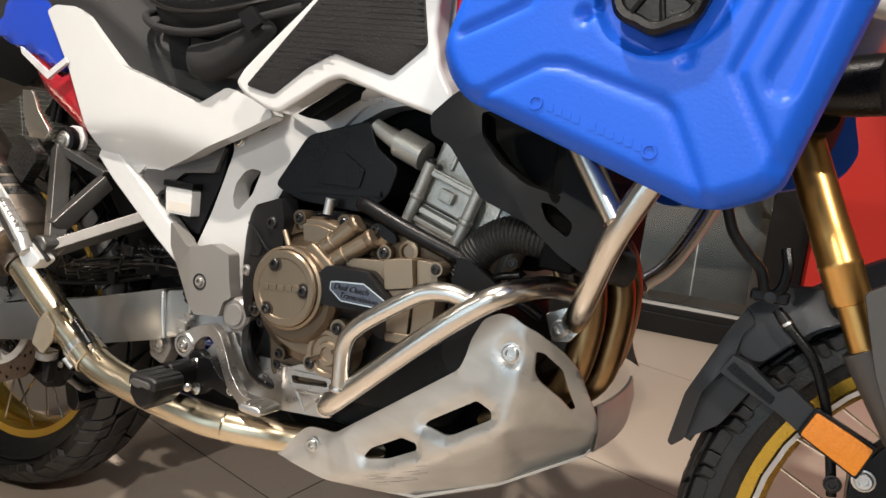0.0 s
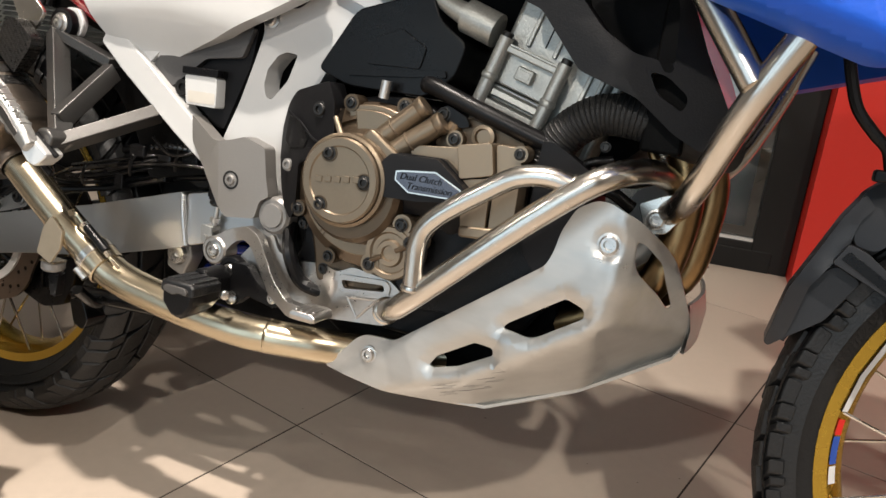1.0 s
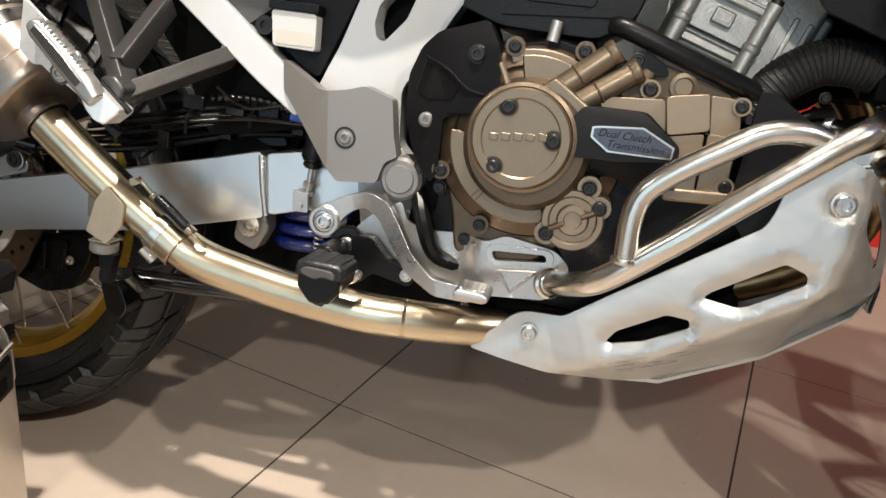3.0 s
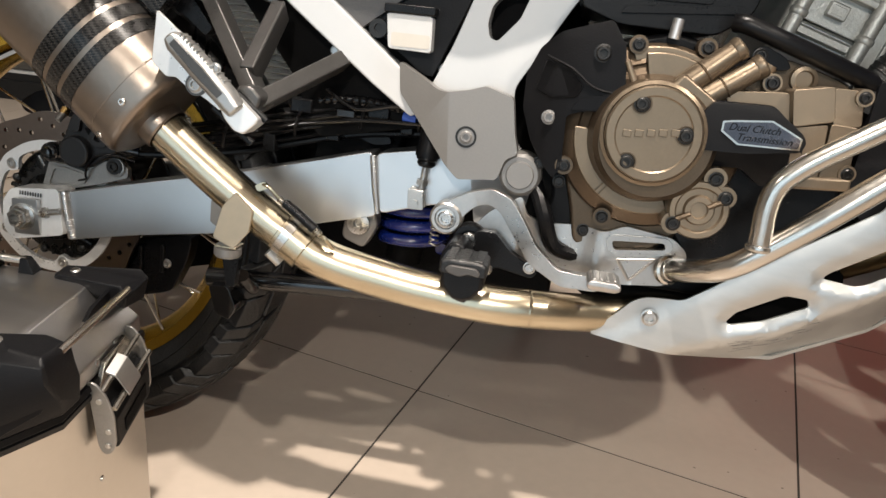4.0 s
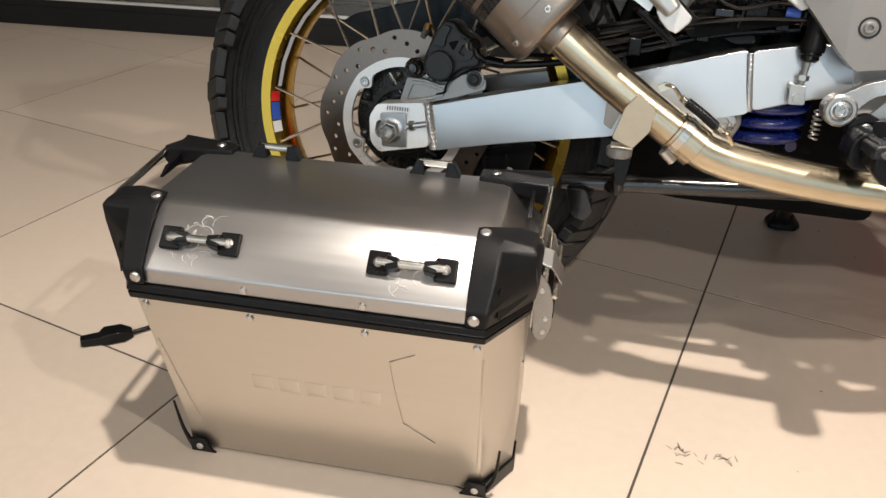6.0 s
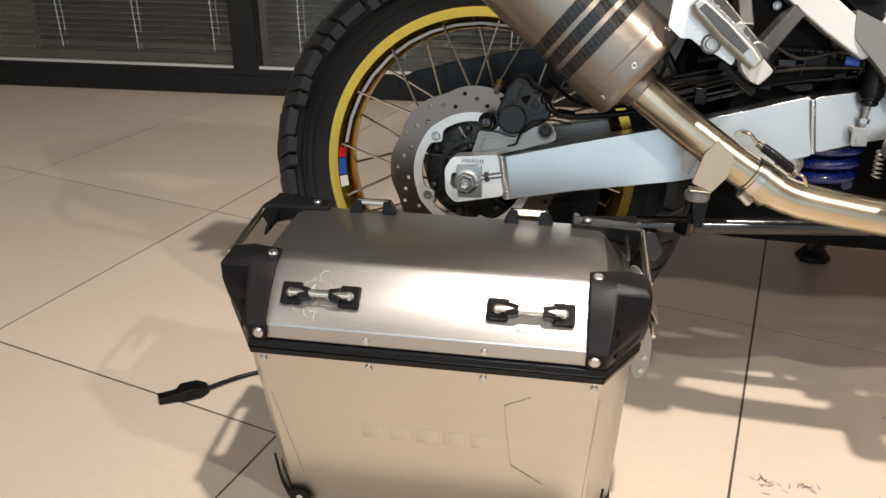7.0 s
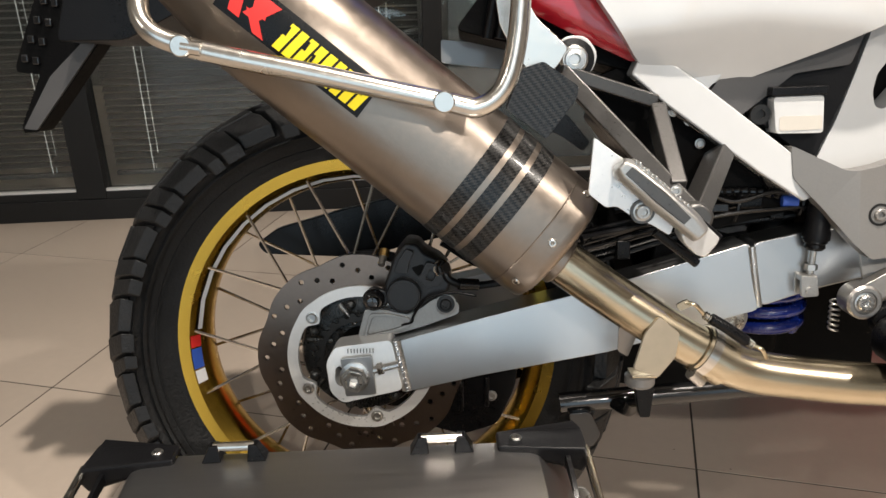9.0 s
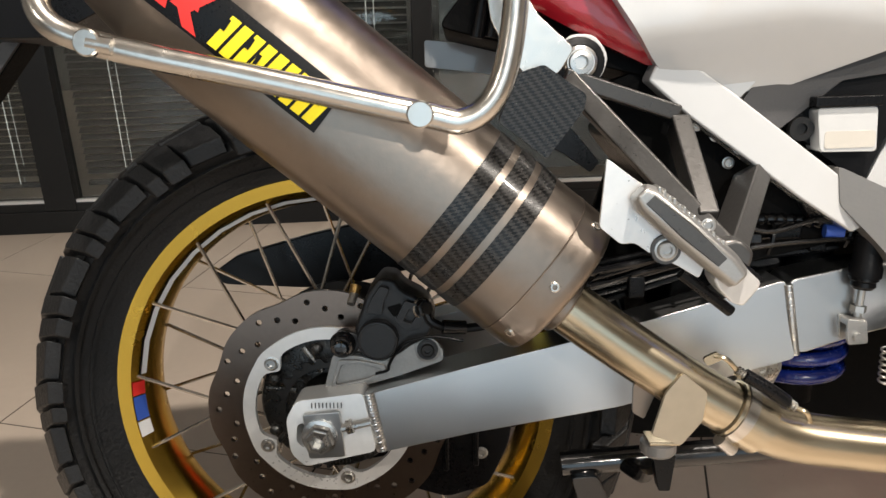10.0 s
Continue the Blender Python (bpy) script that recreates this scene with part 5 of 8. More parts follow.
for x in (0.002, 0.074):
    a, b = TILT_CYL @ Vector((x, -0.136, -0.016)), TILT_CYL @ Vector((x, -0.136, 0.064))
    part("bolt_tower", tube([a, b], 0.0078, 16, 1), M_HEAD, engine)
    part("tower_collar", lathe([(0.0078, -0.004), (0.0092, -0.002), (0.0092, 0.002), (0.0078, 0.004)], a.lerp(b, 0.45), b - a, 18), M_HEAD, engine)
    part("tower_bolt", lathe([(0.0062, 0.0), (0.0062, 0.005), (0.0042, 0.006), (0.0035, 0.002), (0, 0.002)], b, b - a, 12), M_DBOLT, engine)
for z in (-0.030, -0.018):
    part("casting_rib", block(0.002, 0.066, -0.1335, -0.129, z, z + 0.004, m=TILT_CYL), M_HEAD, engine, bevel=0.0012)
for x, z0 in ((0.020, 0.064), (0.052, 0.064), (0.098, -0.02), (0.112, -0.02)):
    part("casting_rib", block(x, x + 0.005, -0.1225, -0.117, z0, z0 + 0.085, m=TILT_CYL), M_HEAD, engine, bevel=0.0015)
for x in (0.04, 0.078):
    part("casting_seam", block(x, x + 0.0016, -0.1185, -0.117, 0.07, 0.155, m=TILT_CYL), M_VOID, engine)
part("tower_rib", block(-0.002, 0.078, -0.1375, -0.133, 0.054, 0.060, m=TILT_CYL), M_HEAD, engine, bevel=0.001)
part("starter_nose", tube([(0.795, -0.125, 0.752), (0.815, -0.125, 0.742), (0.835, -0.125, 0.734)], (0.009, 0.013), 18, 3), M_HEAD, engine)
part("starter_flange", tube([(0.832, -0.122, 0.735), (0.870, -0.122, 0.722)], 0.019, 20, 1), M_HEAD, engine)
airbox = part("airbox", plate([(0.655, 0.655), (0.700, 0.728), (0.792, 0.757), (0.806, 0.726), (0.842, 0.703), (0.832, 0.665), (0.80, 0.640), (0.70, 0.640)], -0.135, 0.10, r=0.01), M_BLACK, bike, "black plastic airbox side", bevel=0.006)
part("airbox_rib", plate([(0.722, 0.668), (0.732, 0.700), (0.762, 0.712), (0.795, 0.694), (0.790, 0.670)], -0.1375, -0.13, r=0.004), M_BLACK, airbox, bevel=0.0022)
part("airbox_rib", plate([(0.70, 0.652), (0.704, 0.660), (0.822, 0.672), (0.824, 0.664)], -0.1385, -0.13, r=0.002), M_BLACK, airbox, bevel=0.002)
# added filler; its near-black colour stands for the shade between engine and tank
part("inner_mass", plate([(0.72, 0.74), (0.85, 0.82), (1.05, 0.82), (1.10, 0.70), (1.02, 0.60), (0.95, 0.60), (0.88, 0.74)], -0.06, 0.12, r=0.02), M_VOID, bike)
# hoses
part("coolant_pipe", tube([(0.812, -0.158, 0.654), (0.826, -0.166, 0.652), (0.88, -0.168, 0.635), (0.955, -0.160, 0.612)], 0.0095, 16, 6), M_BLACK, bike, "black coolant pipe")
hose = part("radiator_hose", tube([(0.955, -0.145, 0.585), (0.970, -0.150, 0.622), (1.003, -0.152, 0.648), (1.045, -0.150, 0.650), (1.09, -0.140, 0.638), (1.13, -0.10, 0.63)], 0.021, 22, 8), M_HOSE, bike, "ribbed black radiator hose")
bm = bmesh.new()
line = smooth_line([(0.955, -0.145, 0.585), (0.970, -0.150, 0.622), (1.003, -0.152, 0.648), (1.045, -0.150, 0.650), (1.09, -0.140, 0.638)], 9)
for i, q in enumerate(line[2:-1:1]):
    d = (line[min(i + 3, len(line) - 1)] - q).normalized()
    lathe([(0.0209, -0.0015), (0.0218, 0.0), (0.0209, 0.0015)], q, d, 18, bm)
part("hose_ribs", bm, M_HOSE, hose)
part("side_bracket", plate([(0.95, 0.50), (0.955, 0.615), (0.968, 0.615), (1.02, 0.585), (1.00, 0.54), (0.985, 0.46)], -0.172, -0.150, r=0.004), M_MATT, bike, bevel=0.003)
# header pipes
for dy, dx in ((-0.095, 0.0), (-0.045, 0.020), (0.04, 0.01), (0.09, 0.0)):
    part("header_pipe", tube([(1.02, dy, 0.655), (1.065, dy * 1.05, 0.648), (1.092 + dx, dy * 1.05, 0.61), (1.098 + dx, dy * 1.05, 0.545), (1.078 + dx, dy * 1.05, 0.475), (1.01, dy, 0.425), (0.90, dy * 0.8, 0.37)], 0.0185, 20, 7), M_HEADER, bike, "browned exhaust header pipe")

# ---- guards ----
SLOT_A = [(0.866, 0.346), (0.874, 0.359), (0.918, 0.388), (0.940, 0.388), (0.942, 0.380), (0.902, 0.355), (0.871, 0.344)]
SLOT_B = [(0.947, 0.413), (0.952, 0.420), (1.011, 0.463), (1.031, 0.457), (1.033, 0.448), (0.988, 0.415), (0.978, 0.411)]


def skid_low(x):
    """Height of the crease above the belly."""
    if x < 0.917:
        return 0.345 + (x - 0.917) * 0.45
    return 0.345 + (x - 0.917) * 0.74 if x < 1.055 else 0.447 - (x - 1.055) * 0.17


def skid_warp(x, z):
    run = -0.15 * (x - 0.867) if x > 0.867 else 0.10 * (0.867 - x)
    crease = 1.060 if z > 0.49 else 1.060 - (0.49 - z) * 0.18
    nose = soft(x - crease, 0.0035)
    fold = soft((skid_low(x) - z) * 0.98, 0.0022)
    lip = 0.0045 * max(0.0, 1 - min(to_line(x, z, SLOT_A, True), to_line(x, z, SLOT_B, True)) / 0.011)
    edge = 0.20 * min(0.012, soft(-0.62 * (x - 0.845) + 0.785 * (z - 0.372), 0.0015)) if x < 0.98 else 0.0
    dish = max(0.0, 1 - (Vector((x, z)) - Vector((1.044, 0.527))).length / 0.019)
    return run + 1.5 * nose + fold + lip + edge + 0.004 * min(1.0, dish * 2)


skid_out = [(0.725, 0.303), (0.750, 0.331), (0.766, 0.350), (0.778, 0.357), (0.792, 0.359), (0.818, 0.361), (0.984, 0.492), (0.990, 0.508), (0.994, 0.530), (1.006, 0.556), (1.024, 0.567), (1.040, 0.567), (1.066, 0.556), (1.092, 0.532), (1.105, 0.515), (1.113, 0.495), (1.128, 0.450), (1.130, 0.425), (1.117, 0.397), (1.060, 0.362), (1.006, 0.331), (0.960, 0.311), (0.925, 0.299), (0.870, 0.296), (0.819, 0.297), (0.770, 0.300)]
NOSE_HOLE = [(1.069, 0.534), (1.076, 0.532), (1.093, 0.513), (1.1075, 0.468), (1.104, 0.464), (1.093, 0.481), (1.074, 0.502), (1.070, 0.512)]
skid = part("skid_plate", plate(skid_out, -0.1685, -0.1655, holes=[SLOT_A, SLOT_B, NOSE_HOLE], cuts=grid_cuts(0.725, 1.131, 0.296, 0.567, 0.007), warp=skid_warp, r=0.007), M_SKID, bike, "scuffed bare aluminium skid plate", angle=45)
part("left_wing", plate([(x, max(z, 0.480) if x > 1.03 else z) for x, z in skid_out], 0.1655, 0.1685, cuts=grid_cuts(0.725, 1.131, 0.296, 0.567, 0.03), warp=lambda x, z: -skid_warp(x, z), r=0.012), M_SKID, skid, angle=62)
part("belly", loft([[(x, -w, z), (x, w, z), (x, w, z - 0.004), (x, -w, z - 0.004)] for x, w, z in ((0.76, 0.15, 0.304), (0.87, 0.140, 0.302), (0.93, 0.135, 0.306), (1.03, 0.115, 0.350), (1.116, 0.080, 0.402), (1.126, 0.078, 0.420))]), M_SKID, skid)
bm = bmesh.new()
rows = [[bm.verts.new((1.136 - 0.9 * y * y + dx - d, y, z)) for y in (k * 0.0105 for k in range(-9, 10))] for d in (0.0, 0.004) for z, dx in ((0.412, 0.0), (0.440, 0.002), (0.466, -0.004))]
for a, b in ((0, 1), (1, 2), (2, 5), (5, 4), (4, 3), (3, 0)):
    for k in range(18):
        bm.faces.new((rows[a][k], rows[a][k + 1], rows[b][k + 1], rows[b][k]))
part("nose_plate", bm, M_SKID, skid)
# scrapes along the crease
rnd = random.Random(31)
bm = bmesh.new()
for k in range(26):
    x = rnd.uniform(0.872, 0.945)
    z = skid_low(x) - rnd.uniform(0.0, 0.020)
    ln = rnd.uniform(0.006, 0.022)
    pts = [(u, -0.1688 + skid_warp(u, w), w) for u, w in ((x + ln * q, z + ln * q * 0.35) for q in (0.0, 0.35, 0.7, 1.0))]
    tube(pts, rnd.uniform(0.0001, 0.00025), 4, 1, bm)
tagged(part("scrapes", bm, M_GREY, skid, "dark scrape marks"), kind="stuff")
socket_bolt("skid_bolt", (1.044, -0.1915, 0.527), 0.0105, skid)
socket_bolt("skid_bolt", (0.787, -0.1605, 0.336), 0.0090, skid)
bars = part("crash_bar", tube([(1.085, -0.10, 0.590), (1.066, -0.165, 0.602), (1.040, -0.225, 0.594), (1.010, -0.238, 0.573), (0.954, -0.240, 0.523), (0.900, -0.236, 0.472), (0.848, -0.222, 0.424), (0.821, -0.192, 0.405), (0.797, -0.150, 0.391)], 0.0125, 20, 7), M_STEEL, bike, "satin stainless engine crash bar")
part("bar_loop", tube([(1.012, -0.232, 0.578), (0.985, -0.236, 0.584), (0.955, -0.238, 0.579), (0.925, -0.239, 0.560), (0.880, -0.238, 0.526), (0.862, -0.236, 0.498), (0.862, -0.234, 0.445)], 0.0105, 18, 7), M_STEEL, bars)
part("bar_foot", lathe([(0.0165, 0.0), (0.0165, 0.006), (0.014, 0.008)], (0.796, -0.149, 0.390), (0.45, -0.86, 0.2), 24), M_STEEL, bars)
for at, ax in (((1.008, -0.2325, 0.579), (1, 0.1, -0.25)), ((0.862, -0.2338, 0.447), (0, 0.05, 1)), ((0.800, -0.157, 0.393), (0.45, -0.86, 0.2))):
    part("weld_ring", lathe([(0.0098, -0.004), (0.0125, -0.0025), (0.0132, 0.0), (0.0125, 0.0025), (0.0098, 0.004)], at, ax, 22), M_STEEL, bars)
upper = part("upper_crash_bar", tube([(1.085, -0.120, 0.560), (1.100, -0.160, 0.575), (1.115, -0.195, 0.602), (1.140, -0.235, 0.664), (1.165, -0.250, 0.716), (1.21, -0.26, 0.80)], 0.0130, 20, 6), M_STEEL, bike, "satin stainless upper crash bar")
part("bar_branch", tube([(1.144, -0.244, 0.690), (1.11, -0.238, 0.735), (1.06, -0.225, 0.80)], 0.0130, 20, 4), M_STEEL, upper)
part("far_bar", tube([(1.10, 0.16, 0.585), (1.13, 0.20, 0.62), (1.16, 0.23, 0.69), (1.19, 0.24, 0.78)], 0.0130, 18, 5), M_STEEL, upper)
mount = part("bar_mount", plate([(1.055, 0.566), (1.078, 0.578), (1.10, 0.585), (1.105, 0.565), (1.088, 0.540), (1.068, 0.536)], -0.130, -0.122, r=0.004), M_STEEL, bike, bevel=0.001)
socket_bolt("mount_bolt", (1.076, -0.131, 0.553), 0.0095, mount)
# engine shroud
shroud = part("radiator_shroud", plate([(0.912, 0.768), (0.917, 0.747), (0.941, 0.738), (0.987, 0.686), (1.045, 0.668), (1.083, 0.640), (1.111, 0.627), (1.124, 0.640), (1.128, 0.668), (1.105, 0.700), (1.080, 0.765), (1.06, 0.800), (0.97, 0.815), (0.936, 0.792)], -0.205, -0.196, r=0.006, cuts=[(1.02, 0.7, 0.8, 0.6), (0.955, 0.74, 0.6, 0.8)],
              warp=lambda x, z: 0.25 * max(0, 0.8 * (x - 1.02) + 0.6 * (z - 0.7)), holes=[[(0.972, 0.778), (1.055, 0.785), (1.066, 0.752), (1.072, 0.702), (1.034, 0.708), (1.002, 0.727), (0.978, 0.752)], [(1.051, 0.693), (1.066, 0.692), (1.090, 0.675), (1.087, 0.660), (1.062, 0.674)]], hole_r=0.006), M_MATT, bike, "charcoal plastic radiator shroud", bevel=0.0035)
# back and wall of the opening, near-black so its inner shade is painted in
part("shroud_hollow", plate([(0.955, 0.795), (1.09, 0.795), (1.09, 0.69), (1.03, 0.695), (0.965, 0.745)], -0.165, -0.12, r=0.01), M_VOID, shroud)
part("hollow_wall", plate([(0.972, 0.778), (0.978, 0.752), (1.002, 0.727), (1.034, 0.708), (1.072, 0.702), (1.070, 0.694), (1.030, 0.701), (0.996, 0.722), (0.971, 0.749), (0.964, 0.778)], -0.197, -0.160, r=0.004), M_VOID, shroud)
part("shroud_trim", plate([(1.078, 0.78), (1.103, 0.735), (1.132, 0.676), (1.126, 0.668), (1.098, 0.716), (1.070, 0.775)], -0.190, -0.165, r=0.002), M_RED, shroud)
part("trim_edge", plate([(1.083, 0.784), (1.107, 0.738), (1.1355, 0.680), (1.132, 0.676), (1.103, 0.735), (1.078, 0.78)], -0.191, -0.165, r=0.001), M_WHITE, shroud)
part("radiator", block(1.05, 1.09, -0.17, 0.17, 0.62, 0.80), M_VOID, bike, bevel=0.004)
# ---- controls by the right foot ----
pedal = part("brake_pedal", plate([(0.5286, 0.4115), (0.538, 0.425), (0.5691, 0.4436), (0.5951, 0.4519), (0.6179, 0.4447), (0.6345, 0.4239), (0.6511, 0.399), (0.6781, 0.3782), (0.7248, 0.3772), (0.7248, 0.3616), (0.6823, 0.3606), (0.647, 0.3772), (0.6241, 0.4063), (0.6075, 0.4281), (0.593, 0.4343), (0.5774, 0.4281), (0.566, 0.4156), (0.5598, 0.3969), (0.5411, 0.3907)], -0.156, -0.142, r=0.006,
             cuts=[(x, 0.4, 1, 0) for x in (0.60, 0.62, 0.64, 0.66, 0.68)], warp=lambda x, z: -0.26 * max(0.0, min(x, 0.69) - 0.58)), M_FORGED, bike, "forged aluminium brake pedal", bevel=0.005, segments=4)
part("pedal_boss", lathe([(0.0185, 0.02), (0.0185, -0.002), (0.016, -0.0045), (0.0125, -0.0045), (0.012, -0.002), (0, -0.002)], (0.547, -0.154, 0.4105), (0, 1, 0), 30), M_FORGED, pedal)
socket_bolt("pivot_bolt", (0.547, -0.1565, 0.4105), 0.0098, pedal)
tip = part("pedal_tip", loft([[(x, y, z) for y, z in ((-0.219, 0.373 + e), (-0.222, 0.378), (-0.221, 0.3845 - e), (-0.182, 0.3860 - e), (-0.180, 0.372 + e))] for x, e in ((0.709, 0.003), (0.713, 0.0), (0.738, 0.0), (0.744, 0.003))]), M_FORGED, pedal, "worn serrated pedal tip", bevel=0.0025)
rnd = random.Random(8)
for i in range(4):
    x = 0.714 + i * 0.0072
    part("tip_tooth", block(x, x + 0.0036, -0.218 + rnd.uniform(0, 0.003), -0.186, 0.3835, 0.3858 + rnd.uniform(0, 0.0008)), M_FORGED, pedal, bevel=0.0010)
SLOT = [(0.7322, 0.4131), (0.7888, 0.4187), (0.7909, 0.4115), (0.7363, 0.4033)]
pegbr = part("footpeg_bracket", plate([(0.5952, 0.4249), (0.6282, 0.4476), (0.6364, 0.4249), (0.6622, 0.4187), (0.6982, 0.4228), (0.725, 0.4208), (0.7446, 0.4311), (0.7971, 0.4249), (0.8136, 0.4125), (0.8166, 0.3961), (0.7961, 0.3703), (0.6982, 0.3579), (0.657, 0.361), (0.6158, 0.3682), (0.5746, 0.3785), (0.5695, 0.394)], -0.148, -0.143, r=0.006, holes=[SLOT], cuts=grid_cuts(0.57, 0.83, 0.35, 0.46, 0.008),
             warp=lambda x, z: 0.012 * max(0.0, 1 - ((x - 0.675) / 0.045) ** 2) if abs(x - 0.675) < 0.045 else 0.0), M_FORGED, bike, "bare aluminium engine guard bracket", bevel=0.0015)
part("slot_rim", plate([(0.726, 0.4146), (0.7322, 0.4197), (0.7909, 0.4249), (0.7981, 0.4187), (0.7971, 0.4084), (0.7373, 0.3971), (0.7291, 0.4012)], -0.1505, -0.1465, r=0.003, holes=[SLOT]), M_FORGED, pegbr, bevel=0.0008)
for a, b in (((0.742, 0.393), (0.758, 0.371)), ((0.758, 0.371), (0.782, 0.399)), ((0.742, 0.393), (0.782, 0.399))):
    part("pressed_rib", tube([(a[0], -0.1478, a[1]), (b[0], -0.1478, b[1])], 0.0018, 8, 1), M_FORGED, pegbr)
PEG_RING = ((-1.0, 0.55), (-0.92, 0.95), (-0.3, 1.0), (0.3, 1.0), (0.92, 0.95), (1.0, 0.55), (0.98, -0.15), (0.55, -0.80), (0.10, -1.0), (-0.35, -0.90), (-0.95, -0.20))
footpeg = part("footpeg", loft([[(0.584 + dx + a * x, y, 0.370 + dz + b * z) for x, z in PEG_RING] for y, a, b, dx, dz in ((-0.262, 0.019, 0.016, 0.0, 0.0), (-0.259, 0.022, 0.0195, 0.0, 0.0), (-0.250, 0.0225, 0.020, 0.0, 0.0), (-0.214, 0.021, 0.018, 0.001, 0.002), (-0.206, 0.018, 0.015, 0.0, 0.004))]), M_BLACK, bike, "black rubber-topped rider footpeg", bevel=0.0015)
part("peg_tread", loft([[(0.584 + a * x, y, 0.372 + b * z) for x, z in ((-1.0, 0.35), (-0.98, 0.90), (-0.7, 1.05), (0.7, 1.05), (0.98, 0.90), (1.0, 0.35))] for y, a, b in ((-0.2625, 0.0225, 0.0195), (-0.2595, 0.0245, 0.0215), (-0.214, 0.0235, 0.0205), (-0.210, 0.021, 0.018))]), M_RUBBER, footpeg, bevel=0.0018)
for i in range(3):
    part("peg_rib", block(0.565 + i * 0.0145, 0.5745 + i * 0.0145, -0.257, -0.214, 0.3930, 0.3952), M_RUBBER, footpeg, bevel=0.0015)
part("end_plate", plate([(0.566, 0.385), (0.571, 0.389), (0.597, 0.389), (0.602, 0.384), (0.600, 0.380), (0.590, 0.382), (0.581, 0.378), (0.569, 0.381)], -0.2660, -0.2610, r=0.003), M_GUNMETAL, footpeg, "worn grey end plate", bevel=0.0012)
part("peg_keel", loft([[(0.585 + a * x, y, 0.355 + a * z) for x, z in ((-1, 0.7), (1, 0.8), (0.4, -0.5), (-0.4, -0.4))] for y, a in ((-0.258, 0.012), (-0.212, 0.011))]), M_BLACK, footpeg, bevel=0.002)
hinge = part("peg_hinge", plate([(0.552, 0.366), (0.553, 0.384), (0.562, 0.397), (0.575, 0.397), (0.583, 0.386), (0.584, 0.366), (0.577, 0.354), (0.560, 0.354)], -0.207, -0.162, r=0.005), M_BLACK, footpeg, bevel=0.004)
part("hinge_ear", lathe([(0.0195, 0.0), (0.0195, 0.010), (0.0175, 0.013), (0.0120, 0.0135), (0.0115, 0.009), (0.0, 0.009)], (0.577, -0.146, 0.390), (0, -1, 0), 26), M_BLACK, footpeg)
part("peg_pin", lathe([(0.0095, 0), (0.0095, 0.006), (0.0080, 0.008), (0.0050, 0.008), (0.0045, 0.003), (0, 0.003)], (0.577, -0.157, 0.390), (0, -1, 0), 18), M_BOLT, footpeg)
part("peg_screw", lathe([(0.0055, 0), (0.0055, 0.004), (0.004, 0.005), (0, 0.005)], (0.603, -0.200, 0.372), (0.75, -0.65, 0), 14), M_BOLT, footpeg)
part("peg_strut", plate([(0.583, 0.404), (0.605, 0.405), (0.624, 0.386), (0.658, 0.368), (0.652, 0.359), (0.611, 0.366), (0.594, 0.350), (0.577, 0.352)], -0.165, -0.151, r=0.004), M_BLACK, footpeg, bevel=0.003)
socket_bolt("strut_bolt", (0.648, -0.166, 0.3715), 0.0062, footpeg, M_BOLT)
part("strut_washer", lathe([(0.0085, 0.0), (0.0085, 0.003), (0.0050, 0.0045), (0.0, 0.0045)], (0.588, -0.166, 0.359), (0, -1, 0), 22), M_BOLT, footpeg)
mc = part("brake_cylinder", lathe([(0.0, 0.040), (0.0125, 0.038), (0.0130, 0.012), (0.0145, 0.009), (0.0145, 0.0), (0.0, 0.0)], (0.511, -0.112, 0.470), (0.06, 0, 1), 22), M_MATT, bike, "rear brake master cylinder")
part("rubber_boot", lathe([(0.0120, 0.0), (0.0128, -0.004), (0.0105, -0.006), (0.0112, -0.010), (0.0085, -0.013), (0.0, -0.014)], (0.511, -0.112, 0.471), (0.06, 0, 1), 20), M_BLACK, mc)
part("pushrod", tube([(0.510, -0.112, 0.460), (0.508, -0.112, 0.430)], 0.0036, 10, 1), M_PEG, mc)
part("lock_nut", tube([(0.5085, -0.112, 0.442), (0.508, -0.112, 0.436)], 0.0072, 6, 1), M_PEG, mc)
for y0, y1 in ((-0.123, -0.119), (-0.107, -0.103)):
    part("clevis", plate([(0.494, 0.432), (0.512, 0.430), (0.515, 0.408), (0.496, 0.407)], y0, y1, r=0.003), M_PEG, mc, bevel=0.001)
part("clevis_bridge", block(0.495, 0.513, -0.121, -0.105, 0.424, 0.431), M_PEG, mc, bevel=0.002)
part("clevis_pin", tube([(0.504, -0.127, 0.415), (0.504, -0.100, 0.415)], 0.0042, 12, 1), M_PEG, mc)
part("return_spring", tube([(0.532 + 0.005 * math.cos(k * 0.9), -0.125 + 0.005 * math.sin(k * 0.9), 0.405 - 0.00085 * k) for k in range(44)], 0.0011, 6, 2), M_BOLT, mc)

